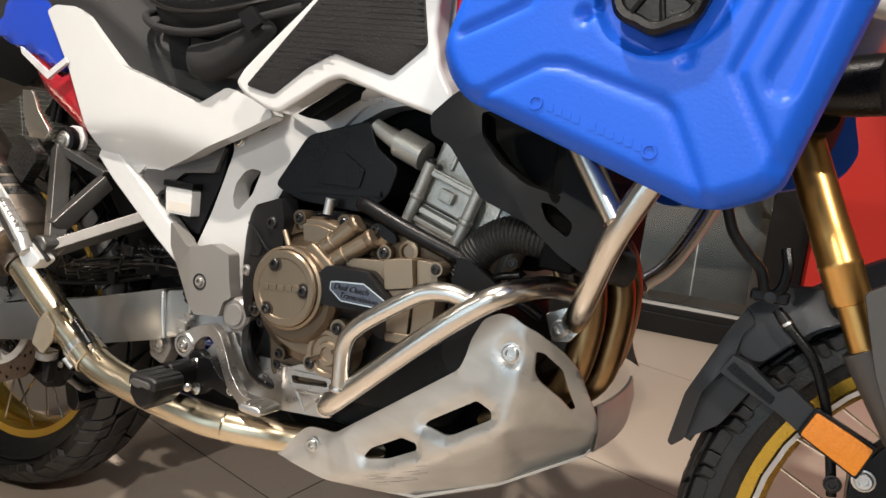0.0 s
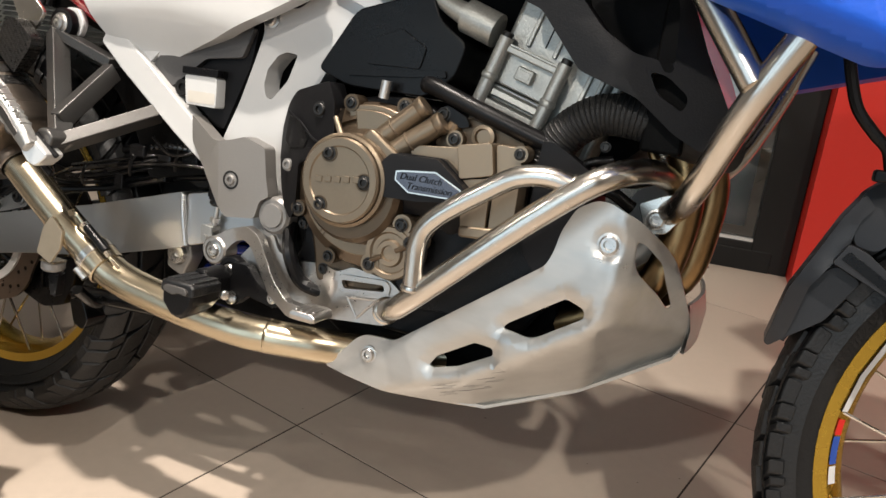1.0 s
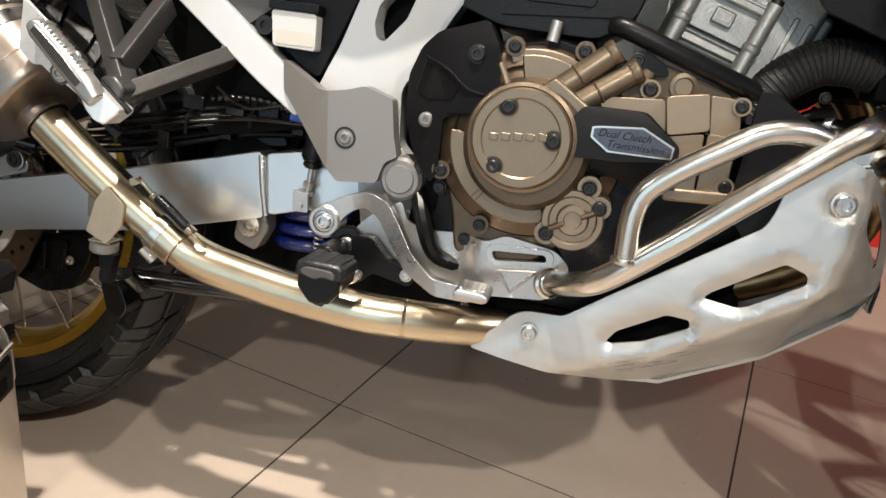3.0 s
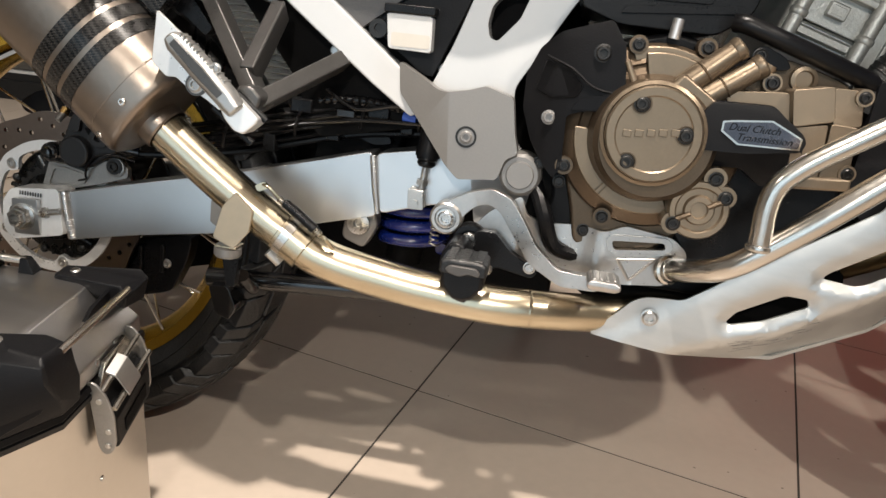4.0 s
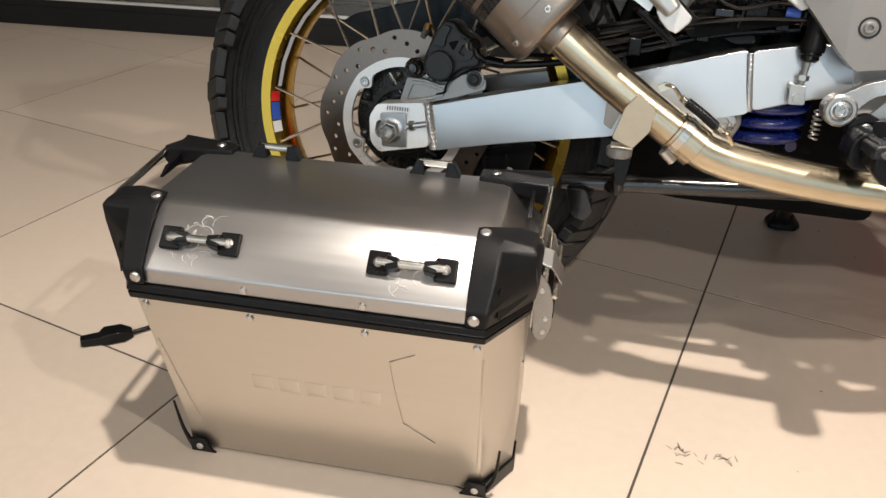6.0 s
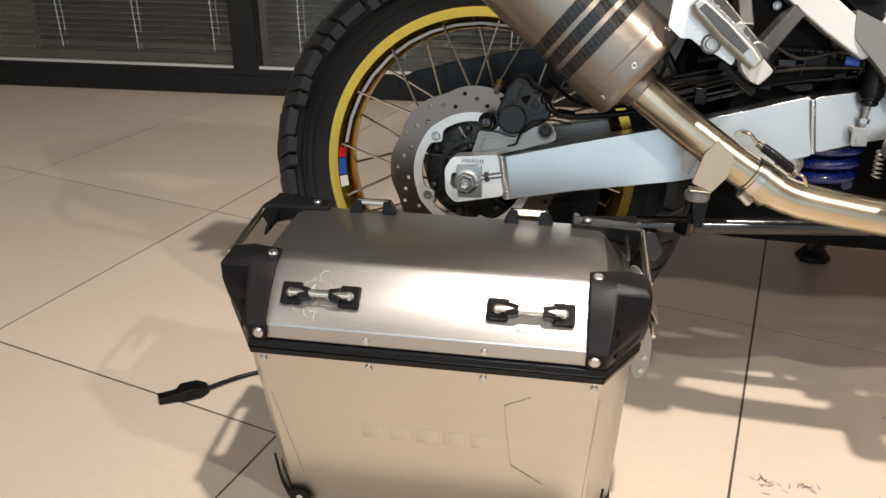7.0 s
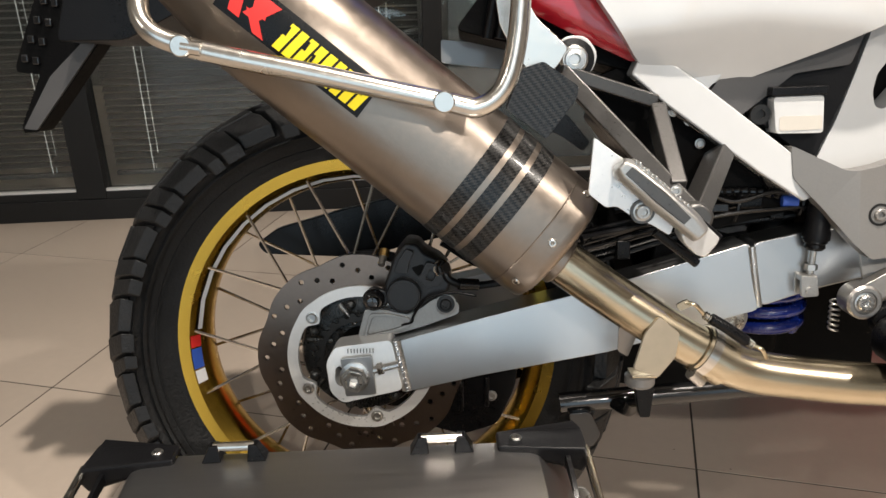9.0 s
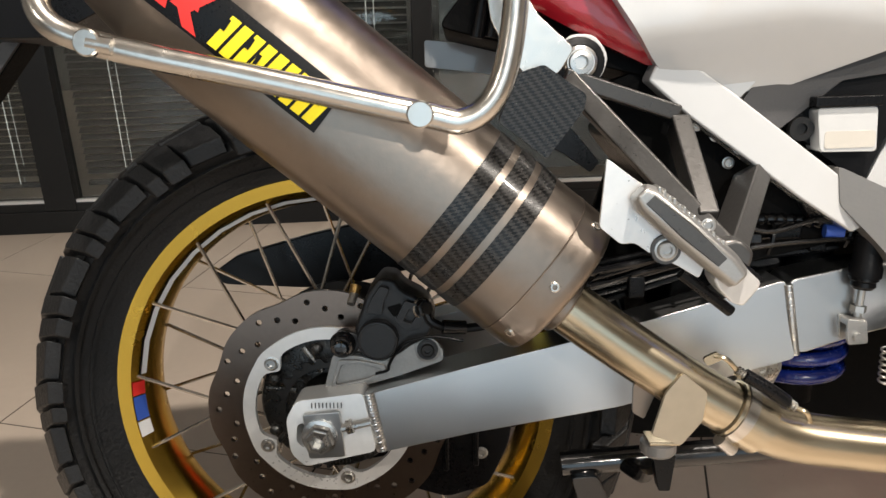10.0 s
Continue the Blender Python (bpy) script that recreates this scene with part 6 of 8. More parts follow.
# ---- front end ----
FK = Vector((0.4225, 0, -0.906)).normalized()
top_r, top_l = Vector((1.2690, -0.100, 0.825)), Vector((1.2690, 0.110, 0.825))
for o, nm in ((top_r, "fork_leg"), (top_l, "fork_leg")):
    fork = part(nm, lathe([(0.0, -0.25), (0.0195, -0.25), (0.0195, 0.120), (0.0199, 0.121), (0.0199, 0.131), (0.0205, 0.133), (0.0205, 0.160), (0.0211, 0.161), (0.0211, 0.166), (0.0205, 0.167), (0.0206, 0.198), (0.0185, 0.204), (0.015, 0.205), (0.015, 0.30), (0.0, 0.30)], o, FK, 36), M_FORK, bike, "gold anodised upside-down fork leg")
    part("fork_bottom", tube([o + FK * 0.25, o + FK * 0.50 + Vector((0.045, 0, 0))], 0.022, 20, 1), M_GUNMETAL, fork)
    part("fork_guard", plate([(1.362, 0.655), (1.40, 0.68), (1.47, 0.62), (1.56, 0.40), (1.53, 0.36), (1.44, 0.46), (1.385, 0.58)], o.y - 0.036, o.y - 0.030, r=0.006), M_GUNMETAL, fork, bevel=0.003)
# mudguard: a hoop over the tyre with a long tail and a flat side wing
rings = []
for i in range(17):
    a = radians(58 + (165 - 58) * i / 16)
    r = 0.372 + 0.012 * math.sin(i / 16 * math.pi) - 0.004 * max(0, i - 12) / 4
    w = 0.060 + 0.008 * math.sin(i / 16 * math.pi) - 0.022 * (max(0, i - 9) / 7) ** 1.5
    drop = 0.050 - 0.034 * (max(0, i - 9) / 7)
    c = Vector(FRONT)
    d = Vector((math.cos(a), 0, math.sin(a)))
    rings.append([c + d * (r - dr) + Vector((0, y, 0)) for y, dr in ((-w, drop), (-w * 0.97, drop * 0.4), (-w * 0.45, 0.0), (w * 0.45, 0.0), (w * 0.97, drop * 0.4), (w, drop), (w * 0.93, drop), (w * 0.90, drop * 0.42), (w * 0.42, 0.004), (-w * 0.42, 0.004), (-w * 0.90, drop * 0.42), (-w * 0.93, drop))])
fender = part("front_mudguard", loft(rings), M_FENDER, bike, "charcoal plastic front mudguard", angle=30)
part("mudguard_wing", plate([(1.262, 0.612), (1.247, 0.586), (1.233, 0.551), (1.214, 0.505), (1.203, 0.440), (1.208, 0.436), (1.222, 0.452), (1.232, 0.512), (1.250, 0.543), (1.258, 0.560), (1.262, 0.585), (1.272, 0.600)], -0.082, -0.045, r=0.004, cuts=grid_cuts(1.203, 1.272, 0.436, 0.612, 0.012),
     warp=lambda x, z: 1.6 * max(0.0, 0.022 - 1.1 * to_line(x, z, [(1.272, 0.600), (1.258, 0.575), (1.235, 0.515), (1.218, 0.447)])) * -0.25 + 0.9 * max(0.0, 0.515 - z) * 0.3), M_FENDER, fender, bevel=0.002, angle=50)
part("inner_web", plate([(1.224, 0.510), (1.255, 0.535), (1.280, 0.522), (1.255, 0.475), (1.220, 0.446)], -0.062, -0.045, r=0.006), M_FENDER, fender, bevel=0.003)
part("mudguard_cheek", plate([(1.258, 0.610), (1.290, 0.640), (1.357, 0.650), (1.372, 0.625), (1.330, 0.604), (1.305, 0.580), (1.284, 0.556), (1.262, 0.560)], -0.078, -0.050, r=0.008, cuts=[(1.275, 0.59, 0.8, 0.6), (1.32, 0.62, 0.6, 0.8)], warp=lambda x, z: 0.35 * max(0.0, z - 0.61)), M_FENDER, fender, bevel=0.004)
part("mudguard_stay", plate([(1.246, 0.541), (1.257, 0.562), (1.275, 0.556), (1.306, 0.534), (1.316, 0.543), (1.344, 0.525), (1.333, 0.498), (1.309, 0.513)], -0.098, -0.080, r=0.003), M_FENDER, fender, bevel=0.003)
part("stay_channel", plate([(1.253, 0.546), (1.259, 0.555), (1.305, 0.528), (1.302, 0.519)], -0.0995, -0.097, r=0.002), M_BLACK, fender, bevel=0.001)
amber = part("side_reflector", plate([(1.334, 0.500), (1.345, 0.526), (1.400, 0.503), (1.389, 0.472)], -0.110, -0.100, r=0.003), M_AMBER, bike, "amber rectangular side reflector", bevel=0.0025)
part("reflector_frame", plate([(1.331, 0.499), (1.344, 0.530), (1.404, 0.505), (1.391, 0.468)], -0.106, -0.098, r=0.003), M_BLACK, amber, bevel=0.001)
for k in range(5):
    a, b = Vector((1.3395 + 0.0105 * k, 0.5035 - 0.0045 * k)), Vector((1.3475 + 0.0105 * k, 0.5205 - 0.0045 * k))
    part("prism", plate([(a.x, a.y), (b.x, b.y), (b.x + 0.008, b.y - 0.0034), (a.x + 0.008, a.y - 0.0034)], -0.1106, -0.1085), M_AMBER, amber)
caliper = part("brake_caliper", plate([(1.385, 0.47), (1.42, 0.52), (1.47, 0.47), (1.45, 0.38), (1.39, 0.38)], -0.095, -0.055, r=0.01), M_BLACK, bike, "black front brake caliper", bevel=0.006)
socket_bolt("caliper_bolt", (1.398, -0.097, 0.467), 0.010, caliper)
socket_bolt("caliper_bolt", (1.372, -0.097, 0.455), 0.008, caliper, M_DBOLT)
hose_f = part("brake_hose", tube([(1.290, -0.088, 0.618), (1.303, -0.090, 0.604), (1.331, -0.092, 0.577), (1.346, -0.092, 0.548), (1.353, -0.090, 0.528), (1.362, -0.086, 0.495), (1.369, -0.088, 0.465), (1.374, -0.088, 0.440)], 0.0052, 12, 6), M_BLACK, bike, "black front brake hose")
part("hose_crimp", tube([(1.294, -0.089, 0.614), (1.306, -0.090, 0.601)], 0.0062, 12, 1), M_DBOLT, hose_f)
part("hose_band", tube([(1.301, -0.0895, 0.6065), (1.303, -0.0897, 0.6043)], 0.0068, 12, 1), M_BOLT, hose_f)
cable = part("wiring_cable", tube([(1.215, -0.10, 0.745), (1.224, -0.10, 0.716), (1.235, -0.10, 0.690), (1.253, -0.10, 0.670), (1.268, -0.10, 0.656), (1.277, -0.10, 0.634), (1.290, -0.10, 0.640), (1.293, -0.10, 0.662), (1.288, -0.095, 0.682)], 0.0058, 10, 7), M_BLACK, bike, "black wiring cable")
part("cable_clamp", block(1.262, 1.300, -0.104, -0.085, 0.625, 0.637, m=None), M_BLACK, cable, bevel=0.003)
part("clamp_bolt", lathe([(0.006, 0), (0.006, 0.005), (0, 0.006)], (1.282, -0.104, 0.631), (0, -1, 0), 12), M_DBOLT, cable)
part("front_disc", lathe([(0.155, -0.0025), (0.155, 0.0025), (0.12, 0.0025), (0.12, -0.0025)], (FRONT[0], -0.062, FRONT[2]), (0, 1, 0), 72, closed=True), M_DISC, front_wheel)
part("head_lamp_pod", lathe([(0.0, -0.05), (0.020, -0.05), (0.026, -0.03), (0.028, 0.0), (0.028, 0.024), (0.025, 0.026), (0, 0.026)], (1.322, -0.16, 0.842), (0.93, -0.3, 0.1), 30), M_BLACK, bike, "round black auxiliary lamp housing")
part("steering_stem", tube([(1.16, 0.005, 1.02), (1.26, 0.005, 0.80)], 0.05, 20, 1), M_VOID, bike)
part("triple_clamp", plate([(1.24, 0.79), (1.31, 0.80), (1.32, 0.85), (1.25, 0.86)], -0.14, 0.15, r=0.01), M_VOID, bike, bevel=0.006)

# handlebar, front cowl and windscreen: unseen above the view, added to shade the floor
bar = part("handlebar", tube([(0.985, -0.385, 1.105), (1.055, -0.24, 1.125), (1.085, -0.12, 1.14), (1.095, 0.0, 1.14), (1.085, 0.12, 1.14), (1.035, 0.25, 1.125), (0.945, 0.395, 1.105)], 0.012, 14, 5), M_BLACK, bike, "black tapered handlebar")
for a, b in (((0.985, -0.385, 1.105), (1.042, -0.268, 1.121)), ((0.945, 0.395, 1.105), (1.020, 0.275, 1.122))):
    part("grip", tube([a, b], 0.0175, 16, 1), M_PAD, bar, "black rubber grip")
    a = Vector(a)
    part("knuckle_guard", loft([[a + Vector((dx, dy * (1 if a.y > 0 else -1), dz)) for dz in (-0.055, 0.0, 0.055)] + [a + Vector((dx - 0.004, dy * (1 if a.y > 0 else -1), dz)) for dz in (0.055, 0.0, -0.055)] for dx, dy in ((0.015, 0.025), (0.060, 0.015), (0.095, -0.035), (0.110, -0.110))]), M_BLACK, bar, "black plastic hand guard")
cowl = part("front_cowl", loft([[(x, sgn * w, z) for sgn, z in ((-1, z0), (-1, z1), (-0.6, z2), (0.6, z2), (1, z1), (1, z0))] for x, w, z0, z1, z2 in ((1.06, 0.17, 0.97, 1.06, 1.10), (1.20, 0.20, 0.93, 1.08, 1.15), (1.33, 0.18, 0.90, 1.06, 1.16), (1.43, 0.12, 0.92, 1.02, 1.10), (1.47, 0.07, 0.95, 1.00, 1.05))]), M_WHITE, bike, "white front cowl", bevel=0.012)
part("windscreen", loft([[(x, y, z + 0.12 * (1 - (y / 0.2) ** 2)) for y in (-0.17, -0.085, 0.0, 0.085, 0.17)] + [(x - 0.004, y, z + 0.12 * (1 - (y / 0.2) ** 2) - 0.002) for y in (0.17, 0.085, 0.0, -0.085, -0.17)] for x, z in ((1.36, 1.03), (1.28, 1.18), (1.21, 1.34))]), M_DGREY, cowl, "smoked windscreen")

# ---- jerry cans on the crash bars ----
CAN = {}
CAN_OUT = [(0.985, 0.822), (0.997, 0.862), (1.03, 0.99), (1.06, 1.02), (1.30, 1.02), (1.345, 0.98), (1.318, 0.874), (1.286, 0.758), (1.281, 0.738), (1.268, 0.727), (1.236, 0.713), (1.220, 0.712), (1.014, 0.777), (0.995, 0.797)]
GROOVES = ([(1.030, 0.779), (1.086, 0.811), (1.105, 0.812), (1.185, 0.790), (1.196, 0.782), (1.231, 0.718)], [(1.270, 0.905), (1.255, 0.869), (1.237, 0.817), (1.242, 0.808), (1.276, 0.752)], [(1.008, 0.832), (1.030, 0.842), (1.066, 0.860), (1.080, 0.890), (1.07, 0.93)])
CAN_SLOT = [(1.300, 0.960), (1.278, 0.870), (1.259, 0.816), (1.262, 0.804), (1.272, 0.799), (1.279, 0.804), (1.294, 0.871), (1.318, 0.955)]
CAP_AT = Vector((1.174, 0.880))


def moulding(x, z):
    """How far the can's face is pressed in at (x, z)."""
    d = 0.0
    for line in GROOVES:
        k = max(0.0, 1 - to_line(x, z, line) / 0.0075)
        d = max(d, 0.0042 * k * k * (3 - 2 * k))
    k = to_line(x, z, CAN_SLOT, True) * (1 if inside(x, z, CAN_SLOT) else -1)
    d += 0.0045 * min(1.0, max(0.0, (k + 0.003) / 0.005))
    q = Vector((x, z)) - CAP_AT
    k = 0.0560 - q.length
    d += 0.0120 * min(1.0, max(0.0, (k + 0.002) / 0.006))
    for lx, lz in ((1.115, 0.852), (1.199, 0.824)):
        k = 0.0065 - (Vector((x, z)) - Vector((lx, lz))).length
        d = max(d, 0.006 * min(1.0, max(0.0, (k + 0.003) / 0.006)))
    return d


def jerry_can(m, label):
    ob = root("jerry_can", m, label, "jerry can", "fuel cans on the crash bars")
    if "body" not in CAN:
        bm = crowned(CAN_OUT, -0.255, 0.080, [(0.016, 0.0145)], r=0.012, step=0.0034)
        for v in bm.verts:
            if v.co.y < -0.300:
                v.co.y += moulding(v.co.x, v.co.z)
        body = part("body", bm, M_BLUE, ob, angle=60)
        CAN["body"] = body.data
    else:
        new("body", CAN["body"]).parent = ob
    rings = []
    for h, rr in ((-0.004, 0.036), (0.0, 0.040), (0.004, 0.0415), (0.014, 0.0415), (0.018, 0.038), (0.0175, 0.033), (0.0150, 0.031)):
        rings.append([Vector((CAP_AT.x + rr * (1 + 0.03 * math.cos(8 * a)) * math.cos(a), -0.346 - h, CAP_AT.y + rr * (1 + 0.03 * math.cos(8 * a)) * math.sin(a))) for a in (2 * math.pi * k / 64 for k in range(64))])
    cap_ob = part("cap", loft(rings), M_BLACK, ob, "black ribbed screw cap")
    for k in range(8):
        a = 2 * math.pi * k / 8 + 0.2
        part("cap_rib", tube([(CAP_AT.x + 0.010 * math.cos(a), -0.362, CAP_AT.y + 0.010 * math.sin(a)), (CAP_AT.x + 0.033 * math.cos(a), -0.362, CAP_AT.y + 0.033 * math.sin(a))], 0.0024, 8, 1), M_BLACK, cap_ob)
    # unreadable moulded lettering: a raised row of bars
    for i in range(10):
        x = (1.0965 + i * 0.0078) if i < 4 else (1.1340 + (i - 4) * 0.0078)
        z = 0.7785 - (x - 1.0965) * 0.30
        part("raised_mark", block(x, x + 0.0055, -0.3500, -0.3488, z - 0.0055, z + 0.001), M_BLUE, ob)
    for x, z in ((1.086, 0.779), (1.185, 0.7505)):
        part("moulded_ring", lathe([(0.0060, 0.0), (0.0060, 0.0016), (0.0044, 0.0016), (0.0044, 0.0)], (x, -0.3492, z), (0, -1, 0), 24), M_BLUE, ob)
    return ob


jerry_can(BIKE, "blue moulded plastic jerry can with a black screw cap")
jerry_can(BIKE @ Matrix.Rotation(math.pi, 4, "Z") @ Matrix.Translation((-2.33, 0.02, -0.01)), "blue plastic jerry can behind the front crash bar")

# ---- soft bag on the seat ----
bag = root("seat_bag", BIKE, "black fabric luggage bag strapped on the seat", "bag")
rings = []
for x, w, z0, z1 in ((0.365, 0.06, 0.875, 0.93), (0.372, 0.10, 0.865, 0.96), (0.40, 0.145, 0.848, 0.985), (0.46, 0.160, 0.836, 1.0), (0.53, 0.165, 0.832, 1.0), (0.60, 0.160, 0.848, 1.0), (0.65, 0.140, 0.875, 0.985), (0.68, 0.09, 0.90, 0.96)):
    c, hh = (z0 + z1) / 2, (z1 - z0) / 2
    rings.append([Vector((x + 0.004 * math.sin(5 * a + 9 * x), w * math.copysign(abs(math.cos(a)) ** 0.7, math.cos(a)), c + hh * math.copysign(abs(math.sin(a)) ** 0.8, math.sin(a)) + 0.003 * math.sin(3 * a + 14 * x))) for a in (2 * math.pi * k / 36 for k in range(36))])
part("body", loft(rings), M_FABRIC, bag, angle=60)
part("piping", tube([(0.366, -0.075, 0.885), (0.385, -0.135, 0.868), (0.444, -0.168, 0.846), (0.53, -0.173, 0.842), (0.616, -0.165, 0.866), (0.660, -0.13, 0.892)], 0.0055, 10, 6), M_FABRIC, bag)
part("zip", tube([(0.37, -0.09, 0.905), (0.40, -0.146, 0.889), (0.46, -0.165, 0.872), (0.53, -0.171, 0.870), (0.60, -0.164, 0.884), (0.65, -0.142, 0.905)], 0.0032, 8, 6), M_DBOLT, bag)
part("side_pocket", crowned([(0.492, 0.824), (0.500, 0.788), (0.536, 0.778), (0.575, 0.795), (0.619, 0.832), (0.640, 0.858), (0.620, 0.872), (0.598, 0.858), (0.545, 0.836)], -0.145, 0.012, [(0.012, 0.012)], r=0.010), M_FABRIC, bag, angle=60)
part("strap", plate([(0.446, 0.846), (0.489, 0.846), (0.494, 0.790), (0.464, 0.794)], -0.152, -0.147, r=0.002), M_BLACK, bag, bevel=0.0015)
part("strap_stitch", plate([(0.451, 0.840), (0.484, 0.840), (0.484, 0.838), (0.451, 0.838)], -0.1528, -0.151), M_FABRIC, bag)
part("strap_tab", plate([(0.598, 0.868), (0.620, 0.880), (0.640, 0.860), (0.620, 0.846)], -0.180, -0.172, r=0.003), M_MATT, bag, bevel=0.0015)

# ---- pannier rack and tail ----
rack = part("pannier_rack", tube([(-0.138, -0.20, 0.80), (-0.146, -0.255, 0.74), (-0.138, -0.280, 0.700), (-0.100, -0.282, 0.680), (0.000, -0.282, 0.657), (0.113, -0.282, 0.631), (0.143, -0.282, 0.626), (0.165, -0.280, 0.645), (0.176, -0.276, 0.690), (0.180, -0.27, 0.76), (0.185, -0.24, 0.82)], 0.0088, 18, 7), M_STEEL, bike, "satin steel pannier carrier tube")
for x, z in ((-0.104, 0.681), (0.113, 0.631)):
    part("rack_stud", lathe([(0.0092, -0.004), (0.0092, 0.004), (0.008, 0.0055), (0, 0.0055)], (x, -0.2885, z), (0, -1, 0), 24), M_STEEL, rack)
part("stud_bar", tube([(-0.104, -0.289, 0.681), (-0.088, -0.289, 0.678)], 0.006, 12, 1), M_STEEL, rack)
part("rack_tab", plate([(-0.09, 0.715), (-0.06, 0.74), (-0.05, 0.80), (-0.10, 0.80), (-0.105, 0.73)], -0.215, -0.210, r=0.008), M_STEEL, rack)
socket_bolt("rack_bolt", (-0.085, -0.216, 0.735), 0.009, rack)
part("rack_link", plate([(0.160, 0.735), (0.185, 0.735), (0.203, 0.704), (0.233, 0.677), (0.222, 0.659), (0.208, 0.648), (0.196, 0.652), (0.180, 0.672), (0.165, 0.700)], -0.163, -0.157, r=0.005), M_STEEL, rack, bevel=0.001)
part("carbon_hanger", plate([(0.186, 0.658), (0.206, 0.664), (0.240, 0.640), (0.238, 0.628), (0.209, 0.590), (0.170, 0.620)], -0.186, -0.166, r=0.003, cuts=[(0.20, 0.63, 0.6362, 0.7715)], warp=lambda x, z: 0.0), M_CARBON, silencer, "carbon-fibre silencer strap", bevel=0.0015)
part("hanger_foot", plate([(0.222, 0.615), (0.234, 0.612), (0.258, 0.583), (0.250, 0.574), (0.228, 0.590), (0.212, 0.598)], -0.150, -0.130, r=0.003), M_BLACK, silencer, bevel=0.002)
part("damper_leg", tube([(0.155, -0.10, 0.69), (0.165, -0.10, 0.74)], 0.006, 12, 1), M_BLACK, rack)
part("damper_leg", tube([(0.168, -0.10, 0.69), (0.178, -0.10, 0.74)], 0.006, 12, 1), M_BLACK, rack)
# label on the silencer: dark plate with plain red and yellow marks
def on_silencer(s, n, lift):
    b = 0.063 * max(0.0, 1 - abs(n / 0.067) ** 2.4) ** (1 / 2.4)
    return along(s, 0.5145 + n, -0.185 - b - lift)


def sheet(s0, s1, n0, n1, lift, mat, name, parent, skew=0.0):
    bm = bmesh.new()
    k, j = 6, 6
    g = [[bm.verts.new(on_silencer(s0 + (s1 - s0) * i / k + skew * q / j, n0 + (n1 - n0) * q / j, lift)) for q in range(j + 1)] for i in range(k + 1)]
    for i in range(k):
        for q in range(j):
            bm.faces.new((g[i][q], g[i + 1][q], g[i + 1][q + 1], g[i][q + 1]))
    return part(name, bm, mat, parent)


label = sheet(0.367, 0.525, -0.017, 0.021, 0.0008, M_BLACK, "label_plate", silencer)
label["label"] = "black silencer label with red and yellow marks"
for i in range(9):
    sheet(0.3725 + i * 0.0104, 0.3805 + i * 0.0104, -0.0135, 0.0135, 0.0014, M_YELLOW, "yellow_mark", silencer, skew=-0.004)
    if i % 3 != 1:
        sheet(0.3752 + i * 0.0104, 0.3782 + i * 0.0104, -0.006 if i % 2 else 0.001, 0.004 if i % 2 else 0.010, 0.0018, M_BLACK, "mark_gap", silencer)
for s0, s1, n0, n1, k in ((0.472, 0.484, -0.015, 0.000, 0.016), (0.486, 0.500, -0.006, 0.017, -0.012), (0.480, 0.494, 0.000, 0.016, 0.006), (0.500, 0.512, -0.012, 0.006, 0.006)):
    sheet(s0, s1, n0, n1, 0.0014, M_PRINTRED, "red_mark", silencer, skew=k)
# tail, number-plate carrier
tail = part("tail_carrier", plate([(-0.33, 0.70), (-0.30, 0.80), (-0.10, 0.86), (0.02, 0.83), (0.10, 0.79), (0.02, 0.74), (-0.12, 0.76), (-0.25, 0.70)], -0.06, 0.08, r=0.01), M_BLACK, bike, "black tail and plate carrier", bevel=0.006)
part("plate_holder", plate([(-0.365, 0.790), (-0.415, 0.676), (-0.414, 0.669), (-0.386, 0.666), (-0.417, 0.605), (-0.416, 0.595), (-0.397, 0.597), (-0.289, 0.724), (-0.270, 0.790)], 0.0, 0.035, r=0.003), M_VOID, tail, bevel=0.003)
part("holder_blade", plate([(-0.413, 0.601), (-0.397, 0.599), (-0.350, 0.654), (-0.293, 0.722), (-0.330, 0.700), (-0.372, 0.663)], -0.004, 0.002, r=0.002), M_DGREY, tail, bevel=0.001)
for i in range(4):
    z = 0.680 + i * 0.022
    x = -0.404 + (z - 0.680) * 0.48
    for k in (0, 1):
        part("holder_slot", block(x + k * 0.013, x + k * 0.013 + 0.009, -0.006, 0.001, z - k * 0.003, z + 0.010 - k * 0.003), M_GLOSSBLACK, tail, bevel=0.002)
part("rear_hugger", plate([(-0.161, 0.433), (-0.132, 0.453), (-0.045, 0.477), (0.034, 0.495), (0.2, 0.52), (0.2, 0.46), (0.06, 0.43), (-0.017, 0.411), (-0.151, 0.418)], 0.085, 0.10, r=0.008), M_BLACK, bike, "black chain-side hugger", bevel=0.004)
caliper_r = part("rear_caliper", plate([(0.034, 0.420), (0.040, 0.435), (0.046, 0.452), (0.060, 0.469), (0.074, 0.467), (0.081, 0.457), (0.098, 0.448), (0.108, 0.437), (0.112, 0.422), (0.106, 0.408), (0.089, 0.400), (0.074, 0.389), (0.056, 0.386), (0.041, 0.391), (0.035, 0.403)], -0.094, -0.040, r=0.005), M_CALIPER, bike, "black rear brake caliper", bevel=0.004)
part("piston_cap", lathe([(0.0200, -0.008), (0.0200, 0.0075), (0.0188, 0.0090), (0.0175, 0.0092), (0.0168, 0.0086), (0.0, 0.0086)], (0.0570, -0.096, 0.4090), (0, -1, 0), 36), M_CALIPER, caliper_r)
part("caliper_arch", plate([(0.046, 0.436), (0.052, 0.450), (0.061, 0.463), (0.070, 0.460), (0.064, 0.447), (0.062, 0.434)], -0.101, -0.090, r=0.003), M_CALIPER, caliper_r, bevel=0.002)
